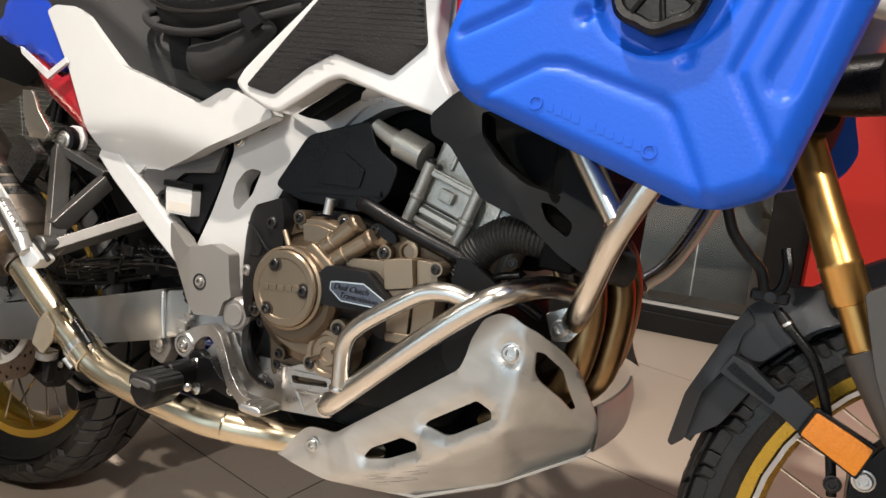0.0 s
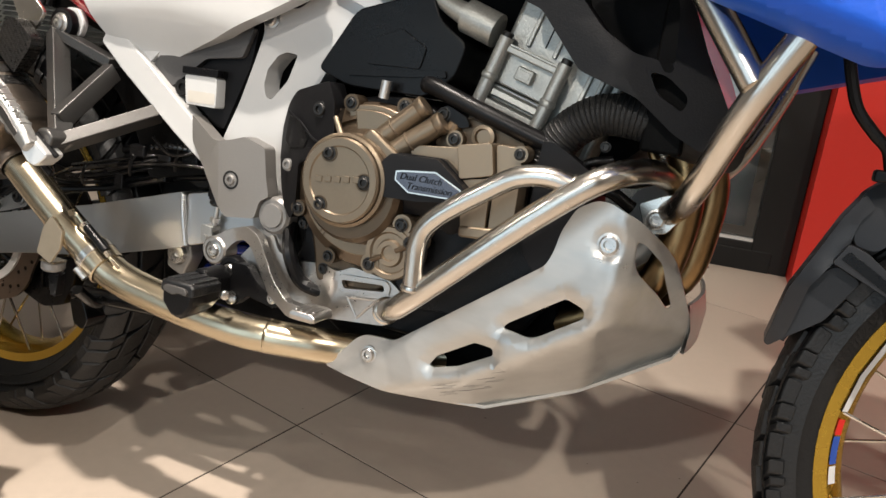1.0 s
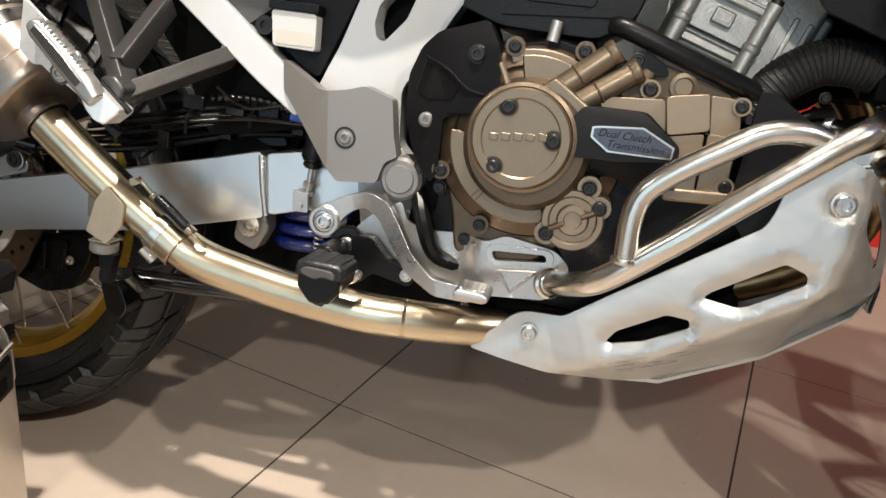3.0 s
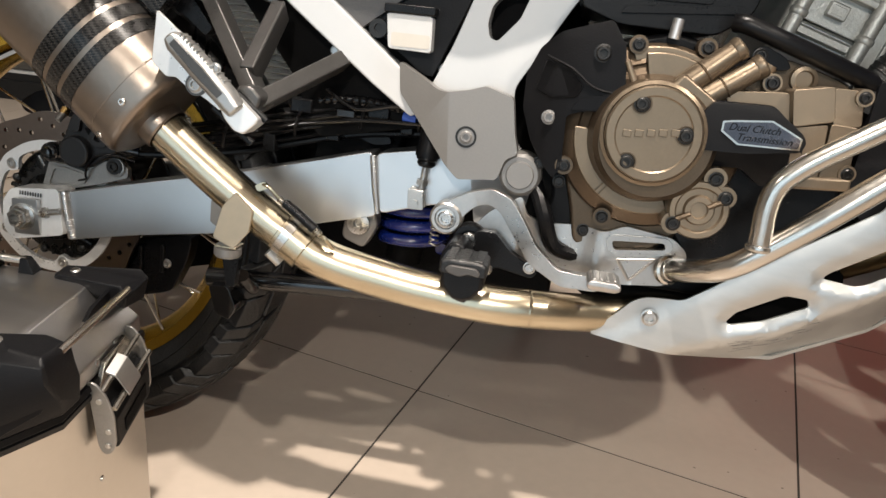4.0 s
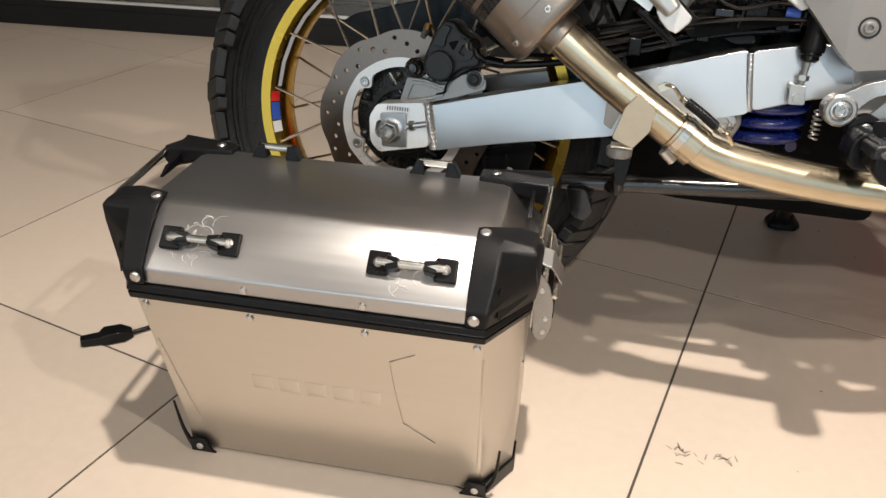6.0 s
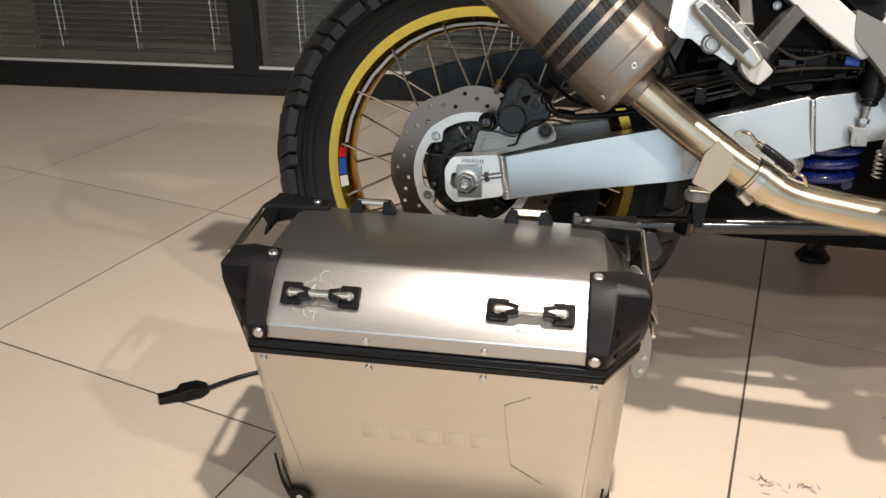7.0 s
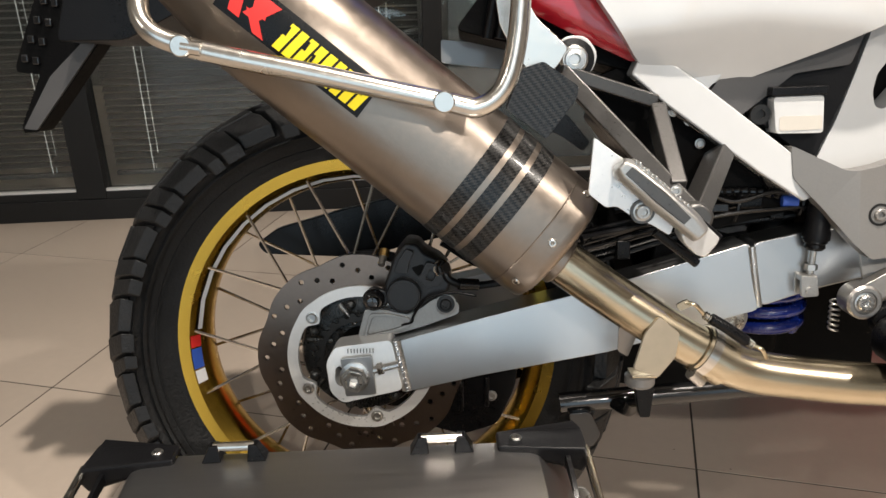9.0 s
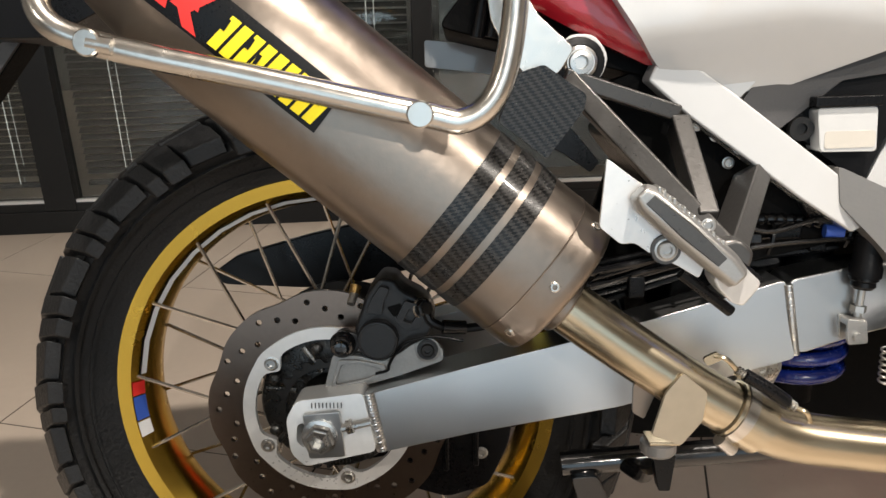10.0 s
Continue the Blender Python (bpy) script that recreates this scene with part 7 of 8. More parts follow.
part("caliper_arch", plate([(0.074, 0.428), (0.084, 0.448), (0.097, 0.444), (0.104, 0.432), (0.098, 0.420), (0.084, 0.418)], -0.101, -0.090, r=0.003, holes=[[(0.082, 0.428), (0.088, 0.440), (0.096, 0.434), (0.090, 0.425)]], hole_r=0.002), M_CALIPER, caliper_r, bevel=0.002)
part("pad_window", plate([(0.066, 0.440), (0.079, 0.444), (0.084, 0.437), (0.073, 0.430)], -0.0948, -0.093, r=0.002), M_VOID, caliper_r)
part("bolt_ear", plate([(0.008, 0.400), (0.013, 0.412), (0.024, 0.417), (0.038, 0.412), (0.040, 0.399), (0.030, 0.389), (0.014, 0.391)], -0.092, -0.078, r=0.005), M_CALIPER, caliper_r, bevel=0.003)
part("pin_boot", lathe([(0.0125, 0.0), (0.0130, 0.004), (0.0112, 0.006), (0.0122, 0.010), (0.0105, 0.013), (0.0075, 0.0145), (0.0060, 0.0190), (0, 0.0200)], (0.0215, -0.090, 0.4030), (0, -1, 0), 24), M_GLOSSBLACK, caliper_r)
part("slide_pin", tube([(0.036, -0.086, 0.460), (0.0345, -0.090, 0.453)], 0.0058, 14, 1), M_BRASSPIN, caliper_r, "brass-coloured slide pin sleeve")
part("bleed_nipple", tube([(0.0345, -0.090, 0.453), (0.0318, -0.098, 0.4445)], (0.0046, 0.0040), 12, 1), M_BOLT, caliper_r)
socket_bolt("caliper_bolt", (0.1045, -0.090, 0.3950), 0.0072, caliper_r, M_DBOLT)
part("bolt_washer", lathe([(0.0105, 0.0), (0.0105, 0.002), (0.0, 0.002)], (0.1045, -0.0885, 0.3950), (0, -1, 0), 24), M_CALIPER, caliper_r)
part("banjo_bolt", lathe([(0.0085, 0), (0.0085, 0.008), (0.0062, 0.009), (0.0062, 0.012), (0, 0.012)], (0.100, -0.095, 0.4390), (0.5, -0.8, 0.2), 6), M_DBOLT, caliper_r)
part("banjo_ring", lathe([(0.0092, -0.001), (0.0105, 0.001), (0.0092, 0.003)], (0.100, -0.095, 0.4390), (0.5, -0.8, 0.2), 20), M_STEEL, caliper_r)
part("retainer_wire", tube([(0.140, -0.102, 0.408), (0.115, -0.101, 0.412), (0.097, -0.101, 0.410), (0.083, -0.100, 0.405), (0.072, -0.097, 0.392), (0.066, -0.092, 0.380), (0.064, -0.088, 0.373), (0.052, -0.085, 0.368)], 0.0016, 8, 5), M_BLACK, caliper_r)
bracket = part("caliper_bracket", plate([(-0.002, 0.349), (0.009, 0.388), (0.033, 0.387), (0.060, 0.381), (0.072, 0.388), (0.084, 0.398), (0.102, 0.402), (0.120, 0.394), (0.120, 0.381), (0.078, 0.366), (0.043, 0.356), (0.012, 0.349)], -0.084, -0.074, r=0.004), M_BRACKET, bike, "cast aluminium caliper bracket", bevel=0.002)
part("bracket_rib", plate([(0.006, 0.353), (0.015, 0.3835), (0.034, 0.3835), (0.062, 0.3775), (0.063, 0.3665), (0.042, 0.3600), (0.022, 0.3555)], -0.0872, -0.083, r=0.004, holes=[[(0.0105, 0.357), (0.0185, 0.3795), (0.034, 0.3795), (0.0575, 0.3745), (0.0585, 0.3695), (0.041, 0.3635), (0.022, 0.3595)]], hole_r=0.004), M_BRACKET, bracket, bevel=0.0008)
part("bracket_eye", lathe([(0.0125, 0.0), (0.0125, 0.0035), (0.0105, 0.004), (0.0, 0.004)], (0.1045, -0.0845, 0.3935), (0, -1, 0), 24), M_BRACKET, bracket)
part("brake_hose_rear", tube([(0.103, -0.100, 0.440), (0.113, -0.102, 0.425), (0.150, -0.092, 0.418), (0.26, -0.075, 0.435), (0.40, -0.07, 0.475), (0.50, -0.08, 0.492)], 0.0045, 10, 7), M_BLACK, bike, "black rear brake hose")
part("wheel_sensor_cable", tube([(0.10, -0.08, 0.465), (0.16, -0.07, 0.432), (0.27, -0.08, 0.447), (0.42, -0.075, 0.487), (0.52, -0.09, 0.505)], 0.003, 8, 7), M_BLACK, bike)
part("hose_ferrule", tube([(0.120, -0.101, 0.422), (0.142, -0.095, 0.419)], 0.0068, 14, 1), M_CONDUIT, bike)
for x, z in ((0.30, 0.448), (0.38, 0.472), (0.47, 0.492)):
    part("cable_clip", block(x, x + 0.016, -0.088, -0.066, z - 0.004, z + 0.018), M_BLACK, bike, bevel=0.002)
# stands and chain side
part("chain_guard", plate([(-0.06, 0.24), (0.05, 0.275), (0.22, 0.33), (0.30, 0.33), (0.27, 0.26), (0.12, 0.22), (0.02, 0.20)], 0.058, 0.075, r=0.01), M_BLACK, bike, bevel=0.004)
guard = part("chain_slider", plate([(0.050, 0.262), (0.10, 0.283), (0.165, 0.302), (0.192, 0.306), (0.187, 0.27), (0.165, 0.222), (0.12, 0.208), (0.065, 0.225)], -0.045, -0.02, r=0.01), M_BLACK, bike, "black ribbed hub-side cover", bevel=0.005)
for k in range(3):
    part("cover_rib", block(0.085 + k * 0.032, 0.091 + k * 0.032, -0.051, -0.044, 0.236 + k * 0.006, 0.276 + k * 0.006), M_BLACK, guard, bevel=0.002)
socket_bolt("cover_bolt", (0.158, -0.047, 0.262), 0.006, guard, M_BOLT)
stand = part("centre_stand", tube([(0.238, -0.085, 0.268), (0.30, -0.086, 0.274), (0.55, -0.09, 0.296)], 0.0125, 18, 4), M_GLOSSBLACK, bike, "folded black tubular centre stand")
part("stand_foot", plate([(0.245, 0.264), (0.272, 0.266), (0.285, 0.237), (0.275, 0.220), (0.256, 0.227)], -0.105, -0.065, r=0.006), M_GLOSSBLACK, stand, bevel=0.004)
part("stand_leg", tube([(0.198, 0.085, 0.266), (0.55, 0.095, 0.296)], 0.0125, 18, 2), M_GLOSSBLACK, stand)
part("stand_tang", tube([(0.30, -0.09, 0.272), (0.312, -0.12, 0.275), (0.31, -0.15, 0.30)], 0.008, 12, 4), M_GLOSSBLACK, stand)
part("side_stand", tube([(0.60, 0.12, 0.33), (0.63, 0.30, 0.21), (0.655, 0.485, 0.092)], (0.012, 0.013), 16, 4), M_BLACK, bike, "black side stand on the floor")
foot = part("side_stand_foot", loft([[(x * k, y * k, z) for x, y in ((-0.030, -0.016), (-0.014, -0.026), (0.020, -0.026), (0.034, -0.014), (0.034, 0.016), (0.020, 0.028), (-0.016, 0.028), (-0.030, 0.016))] for z, k in ((0.0, 1.0), (0.010, 1.0), (0.014, 0.9), (0.030, 0.55))]), M_BLACK, bike, bevel=0.004)
foot.matrix_basis = BIKE.inverted() @ pose(0.657, 0.498, 0.001, 0, 0, 8)
part("oil_sump", plate([(0.66, 0.37), (0.74, 0.315), (0.90, 0.31), (1.0, 0.38), (0.98, 0.47), (0.70, 0.45)], -0.11, 0.12, r=0.01), M_VOID, bike, bevel=0.006)
# dark backing added to close the view through the frame, coloured as deep shade
part("frame_backing", plate([(0.27, 0.24), (0.28, 0.48), (0.34, 0.66), (0.60, 0.74), (0.68, 0.64), (0.68, 0.34), (0.68, 0.225), (0.40, 0.225)], 0.055, 0.075, r=0.02), M_VOID, bike, "near-black backing sheet behind the frame openings", bevel=0.006)
part("dark_filler", plate([(0.345, 0.40), (0.37, 0.55), (0.46, 0.60), (0.47, 0.50), (0.455, 0.42), (0.40, 0.37)], -0.045, 0.06, r=0.02), M_VOID, bike, bevel=0.01)
for pts, rr in (([(0.30, -0.07, 0.50), (0.38, -0.085, 0.515), (0.45, -0.08, 0.50), (0.54, -0.09, 0.52)], 0.006), ([(0.33, -0.06, 0.535), (0.40, -0.08, 0.54), (0.47, -0.075, 0.56), (0.50, -0.09, 0.585)], 0.005),
                ([(0.27, -0.05, 0.47), (0.36, -0.075, 0.492), (0.44, -0.07, 0.515), (0.52, -0.085, 0.495)], 0.0035), ([(0.64, -0.13, 0.46), (0.655, -0.15, 0.43), (0.67, -0.14, 0.395), (0.70, -0.13, 0.385)], 0.009),
                ([(0.46, -0.095, 0.575), (0.455, -0.096, 0.555), (0.46, -0.096, 0.535), (0.475, -0.096, 0.52)], 0.007)):
    part("loom_cable", tube(pts, rr, 10, 6), M_BLACK, bike)
for x, z in ((0.335, 0.505), (0.43, 0.51), (0.50, 0.505)):
    part("cable_connector", block(x, x + 0.028, -0.098, -0.075, z - 0.008, z + 0.010), M_BLACK, bike, bevel=0.003)
for x, z in ((0.355, 0.61), (0.385, 0.575), (0.372, 0.60), (0.515, 0.57)):
    socket_bolt("inner_bolt", (x, -0.097, z), 0.005, bike, M_BOLT)
# backing sheet whose near-black colour stands for shade behind the seat rail
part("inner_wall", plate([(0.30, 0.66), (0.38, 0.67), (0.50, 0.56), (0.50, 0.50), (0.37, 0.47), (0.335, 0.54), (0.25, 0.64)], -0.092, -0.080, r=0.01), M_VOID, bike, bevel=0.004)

# loom along the top of the swingarm: a corrugated conduit, cables and ties
run = [(0.20, -0.078, 0.432), (0.28, -0.085, 0.452), (0.36, -0.088, 0.474), (0.44, -0.090, 0.492), (0.52, -0.094, 0.497)]
rnd = random.Random(21)
for k in range(5):
    pts = [(x, y + rnd.uniform(-0.006, 0.010), z + 0.004 + k * 0.0055 + rnd.uniform(-0.003, 0.004)) for x, y, z in run]
    part("loom_cable", tube(pts, rnd.choice((0.0022, 0.003, 0.0038)), 8, 6), M_CONDUIT, bike)
line = smooth_line([(0.33, -0.082, 0.505), (0.40, -0.088, 0.520), (0.47, -0.090, 0.518), (0.54, -0.094, 0.505)], 16)
bm = bmesh.new()
rings = []
for i, q in enumerate(line):
    d = (line[min(i + 1, len(line) - 1)] - line[max(i - 1, 0)]).normalized()
    u = Vector((0, -1, 0))
    v = d.cross(u).normalized()
    r = 0.0075 if i % 2 else 0.0060
    rings.append([q + r * (math.cos(a) * u + math.sin(a) * v) for a in (2 * math.pi * n / 12 for n in range(12))])
part("corrugated_conduit", loft(rings, bm), M_CONDUIT, bike)
for x, z in ((0.255, 0.455), (0.345, 0.482), (0.425, 0.502), (0.495, 0.508)):
    part("cable_tie", tube([(x, -0.102, z - 0.012), (x + 0.002, -0.106, z), (x + 0.004, -0.102, z + 0.014), (x + 0.004, -0.090, z + 0.018)], 0.0022, 6, 3), M_BLACK, bike)
    part("tie_tail", tube([(x + 0.003, -0.104, z + 0.010), (x + 0.012, -0.112, z + 0.020)], 0.0012, 6, 1), M_BLACK, bike)
part("cable_tape", tube([(0.476, -0.101, 0.511), (0.492, -0.103, 0.510)], 0.0065, 12, 1), M_PRINTBLUE, bike, "blue tape round a cable")
part("cable_plug", block(0.395, 0.418, -0.106, -0.094, 0.500, 0.510), M_CONDUIT, bike, bevel=0.002)
for pts in ([(0.30, -0.098, 0.470), (0.36, -0.104, 0.487), (0.43, -0.106, 0.500), (0.50, -0.106, 0.505)], [(0.38, -0.100, 0.530), (0.42, -0.106, 0.512), (0.47, -0.104, 0.522), (0.51, -0.100, 0.512)]):
    part("loom_cable", tube(pts, 0.0026, 8, 6), M_CONDUIT, bike)
# hose clips and fittings behind the crash bar
for pts, r, mat in (([(1.01, -0.125, 0.600), (1.04, -0.135, 0.590), (1.07, -0.120, 0.600)], 0.011, M_CONDUIT), ([(0.995, -0.130, 0.560), (1.02, -0.140, 0.575), (1.05, -0.130, 0.560)], 0.007, M_CONDUIT), ([(1.045, -0.118, 0.640), (1.062, -0.130, 0.615), (1.075, -0.125, 0.590)], 0.0055, M_HEADER), ([(0.985, -0.150, 0.575), (1.000, -0.155, 0.598), (1.025, -0.150, 0.606)], 0.005, M_BLACK)):
    part("engine_hose", tube(pts, r, 12, 5), mat, bike)
part("hose_clip", lathe([(0.0112, -0.004), (0.0122, -0.003), (0.0122, 0.003), (0.0112, 0.004)], (1.028, -0.132, 0.594), (0.9, -0.3, -0.3), 18), M_BOLT, bike)
part("stay_spring", tube([(1.070 + 0.004 * math.cos(k * 0.9), -0.128 + 0.004 * math.sin(k * 0.9), 0.632 - 0.0009 * k) for k in range(30)], 0.001, 6, 2), M_BOLT, bike)
for x, z, r in ((0.990, 0.588, 0.006), (1.015, 0.618, 0.005), (1.000, 0.545, 0.006)):
    socket_bolt("case_bolt", (x, -0.152, z), r, bike, M_DBOLT)

# ---- aluminium pannier standing on the floor ----
case = root("pannier_case", pose(0.0145, -0.3906, 0.0, 0, 0, 3.2), "scuffed aluminium motorcycle pannier with black corner guards", "pannier")


def plan(front, half, cham, back=0.185):
    """A ring seen from above: chamfered front corners."""
    return [(-half, back), (-half, front + cham * 1.6), (-half + cham, front), (half - cham, front), (half, front + cham * 1.6), (half, back)]


shell = part("shell", loft([[(x + max(0, x) * (0.262 - z) * 0.30, y, z) for x, y in plan(f, h, c)] for z, f, h, c in ((0.003, 0.016, 0.203, 0.028), (0.010, 0.013, 0.206, 0.030), (0.14, -0.011, 0.214, 0.033), (0.262, -0.034, 0.222, 0.036))]), M_CASE, case, "bare aluminium pannier body", bevel=0.0025)
part("seal_band", loft([[(x, y, z) for x, y in plan(f, h, 0.040)] for z, f, h in ((0.2625, -0.036, 0.2235), (0.2625, -0.041, 0.228), (0.2695, -0.042, 0.229), (0.2705, -0.040, 0.227), (0.2720, -0.040, 0.227), (0.2730, -0.0425, 0.2295), (0.2795, -0.041, 0.228), (0.2795, -0.036, 0.224))]), M_BLACK, case, "black rubber lid seal", bevel=0.001)
lid = part("lid", loft([[(x, y, z) for x, y in plan(f, h, c, b)] for z, f, h, c, b in ((0.280, -0.0375, 0.225, 0.038, 0.184), (0.298, -0.0375, 0.225, 0.038, 0.184), (0.3475, 0.014, 0.188, 0.012, 0.168), (0.350, 0.022, 0.180, 0.010, 0.160))]), M_LID, case, "scratched aluminium lid", bevel=0.002)
# black guards on the four lid corners
for sx in (-1, 1):
    g = [[(sx * x, y, z) for x, y, z in ring] for ring in (
        [(0.166, -0.0415, 0.280), (0.187, -0.0430, 0.280), (0.2305, 0.022, 0.280), (0.232, 0.050, 0.280), (0.224, 0.050, 0.280), (0.18, -0.030, 0.280)],
        [(0.166, -0.0420, 0.299), (0.189, -0.0445, 0.299), (0.2335, 0.016, 0.302), (0.2345, 0.050, 0.308), (0.224, 0.050, 0.308), (0.18, -0.030, 0.299)],
        [(0.166, -0.0180, 0.328), (0.192, -0.0230, 0.326), (0.232, 0.004, 0.326), (0.2335, 0.046, 0.328), (0.220, 0.050, 0.328), (0.18, -0.006, 0.326)],
        [(0.166, 0.0050, 0.3490), (0.194, -0.0020, 0.3490), (0.231, 0.002, 0.3450), (0.233, 0.044, 0.3430), (0.216, 0.050, 0.3440), (0.175, 0.020, 0.348)],
        [(0.166, 0.0300, 0.3545), (0.196, 0.0100, 0.3545), (0.226, 0.008, 0.3515), (0.229, 0.040, 0.3500), (0.205, 0.046, 0.3515), (0.172, 0.034, 0.3545)])]
    guard_f = part("corner_guard", loft(g), M_MATT, case, "black plastic corner guard", bevel=0.003)
    part("guard_facet", plate([(sx * 0.198, 0.286), (sx * 0.198, 0.318), (sx * 0.224, 0.322), (sx * 0.224, 0.296)], -0.012, -0.004, r=0.003, warp=lambda x, z: 1.42 * (abs(x) - 0.198) - 0.022 + 0.45 * max(0, z - 0.302)), M_MATT, case, bevel=0.001)
    for at, ax in (((sx * 0.176, -0.0425, 0.2905), (0, -1, 0.05)), ((sx * 0.176, 0.020, 0.3535), (0, -0.15, 1))):
        part("guard_screw", lathe([(0.0058, -0.001), (0.0058, 0.0015), (0.004, 0.003), (0, 0.003)], at, ax, 14), M_BOLT, case)
    rg = [[(sx * x, y, z) for x, y, z in ring] for ring in (
        [(0.150, 0.150, 0.3475), (0.218, 0.142, 0.338), (0.229, 0.142, 0.328), (0.229, 0.190, 0.318), (0.218, 0.191, 0.335), (0.150, 0.175, 0.3475)],
        [(0.150, 0.150, 0.3555), (0.228, 0.140, 0.3555), (0.236, 0.138, 0.345), (0.236, 0.190, 0.345), (0.228, 0.190, 0.3555), (0.150, 0.175, 0.3555)])]
    part("corner_guard", loft(rg), M_MATT, case, bevel=0.003)
    part("guard_screw", lathe([(0.0055, -0.001), (0.0055, 0.0015), (0.004, 0.003), (0, 0.003)], (sx * 0.168, 0.162, 0.3555), (0, 0, 1), 14), M_BOLT, case)
    part("guard_web", plate([(0.045, 0.0), (0.10, 0.0), (0.10, 0.012), (0.06, 0.008)], -0.002, 0.002), M_BLACK, case).matrix_basis = pose(sx * 0.214, 0.05, 0.338, 0, 0, 90)
    part("side_rod", tube([(sx * 0.229, 0.030, 0.345), (sx * 0.232, 0.150, 0.350)], 0.0042, 12, 1), M_STEEL, case, "chrome tie-down rod")
    # bottom corner guards
    e = 0.016 if sx > 0 else 0.0
    part("foot_guard", loft([[(sx * (x + e * (1 - z)), y, z) for x, y in ((0.166, 0.012), (0.178, 0.009), (0.209, 0.060), (0.209, 0.092), (0.203, 0.092), (0.203, 0.062))] for z in (0.0, 0.022)]), M_BLACK, case, bevel=0.002)
    part("foot_flap", loft([[(sx * (x + e), 0.012 - y0 - z * 0.175, z) for x, z in ring] for y0, ring in ((0.0, [(0.148, 0.0), (0.152, 0.004), (0.158, 0.024), (0.180, 0.024), (0.181, 0.0)]), (0.004, [(0.148, 0.0), (0.152, 0.004), (0.158, 0.024), (0.180, 0.024), (0.181, 0.0)]))]), M_BLACK, case, bevel=0.001)
    part("foot_edge", tube([(sx * (0.180 + e), 0.010, 0.010), (sx * (0.190 + e), 0.012, 0.034), (sx * (0.196 + e * 0.8), 0.012, 0.075)], (0.0030, 0.0015), 8, 3), M_BLACK, case)
    part("foot_screw", lathe([(0.0045, -0.001), (0.0045, 0.0015), (0, 0.003)], (sx * (0.167 + e), 0.0062, 0.012), (0, -1, 0.1), 12), M_BOLT, case)
# tie-down clips on the sloping front of the lid
slope = Vector((0, 0.0515, 0.0495)).normalized()
out = Vector((0, -slope.z, slope.y))
for x0, x1 in ((-0.146, -0.082), (0.075, 0.143)):
    for x, d in ((x0, 1), (x1, -1)):
        base = Vector((x, -0.0375, 0.298)) + slope * 0.036
        m = Matrix(((1, 0, 0, base.x), (0, -out.y, slope.y, base.y), (0, -out.z, slope.z, base.z), (0, 0, 0, 1)))
        clip = part("clip", block(-0.0115, 0.0115, -0.005, 0.0, -0.0125, 0.0125, m=m), M_BLACK, case, "black plastic tie-down clip", bevel=0.003)
        part("clip_nose", loft([[m @ Vector(p) for p in ring] for ring in ([(d * 0.008, 0.0, -0.010), (d * 0.008, -0.012, -0.007), (d * 0.008, -0.012, 0.007), (d * 0.008, 0.0, 0.010)], [(d * 0.022, 0.0, -0.006), (d * 0.022, -0.013, -0.005), (d * 0.022, -0.013, 0.005), (d * 0.022, 0.0, 0.006)])]), M_BLACK, clip, bevel=0.002)
        part("clip_screw", lathe([(0.0050, 0.0), (0.0050, 0.0025), (0.003, 0.004), (0, 0.004)], base + out * 0.0045, out, 14), M_BOLT, clip)
    a = Vector((x0, -0.0375, 0.298)) + slope * 0.036 + out * 0.0085
    b = Vector((x1, -0.0375, 0.298)) + slope * 0.036 + out * 0.0085
    part("tie_bar", tube([a, b], 0.0042, 12, 1), M_STEEL, case, "chrome tie-down bar")
# two loops at the back of the lid
for x in (-0.095, 0.098):
    for d in (-1, 1):
        part("loop_leg", loft([[(x + d * (0.030 - k), y, 0.350 + h) for k, y in ((0.0, 0.150), (0.018, 0.150), (0.018, 0.166), (0.0, 0.166))] for h in (0.0,)] + [[(x + d * (0.022 - k), y, 0.366) for k, y in ((0.0, 0.153), (0.008, 0.153), (0.008, 0.163), (0.0, 0.163))]]), M_BLACK, case, bevel=0.001)
    part("loop_bar", tube([(x - 0.019, 0.158, 0.3625), (x + 0.019, 0.158, 0.3625)], 0.0045, 12, 1), M_STEEL, case)
for x in (-0.061, 0.064):
    part("rivet", lathe([(0.0042, 0.0), (0.0038, 0.002), (0, 0.003)], (x, -0.0375, 0.287), (0, -1, 0), 12), M_BOLT, case)
for x in (-0.178, -0.060, 0.064, 0.180):
    part("rivet", lathe([(0.0042, 0.0), (0.0038, 0.002), (0, 0.003)], (x, -0.0325, 0.250), (0, -1, 0), 12), M_BOLT, case)
# pressed lines and plain maker's marks on the front
def on_front(x, z):
    return (x, 0.013 - (z - 0.010) * 0.1865 - 0.0004, z)


for line in ([(-0.178, 0.197), (-0.158, 0.060)], [(0.188, 0.235), (0.184, 0.060)], [(0.116, 0.228), (0.088, 0.212), (0.090, 0.18), (0.098, 0.113), (0.135, 0.085)]):
    part("pressed_line", tube([on_front(*q) for q in line], 0.0006, 6, 1), M_CASE, case)
for i in range(5):
    x = -0.075 + i * 0.0315
    rows = [on_front(x, z) for z in (0.137, 0.139, 0.157, 0.159)]
    part("pressed_mark", loft([[(p[0] + a, p[1] - dy, p[2]) for a, dy in ((0.0, -0.0006), (0.002, h), (0.022, h), (0.024, -0.0006))] for p, h in zip(rows, (-0.0004, 0.0003, 0.0003, -0.0004))]), M_CASE, case)
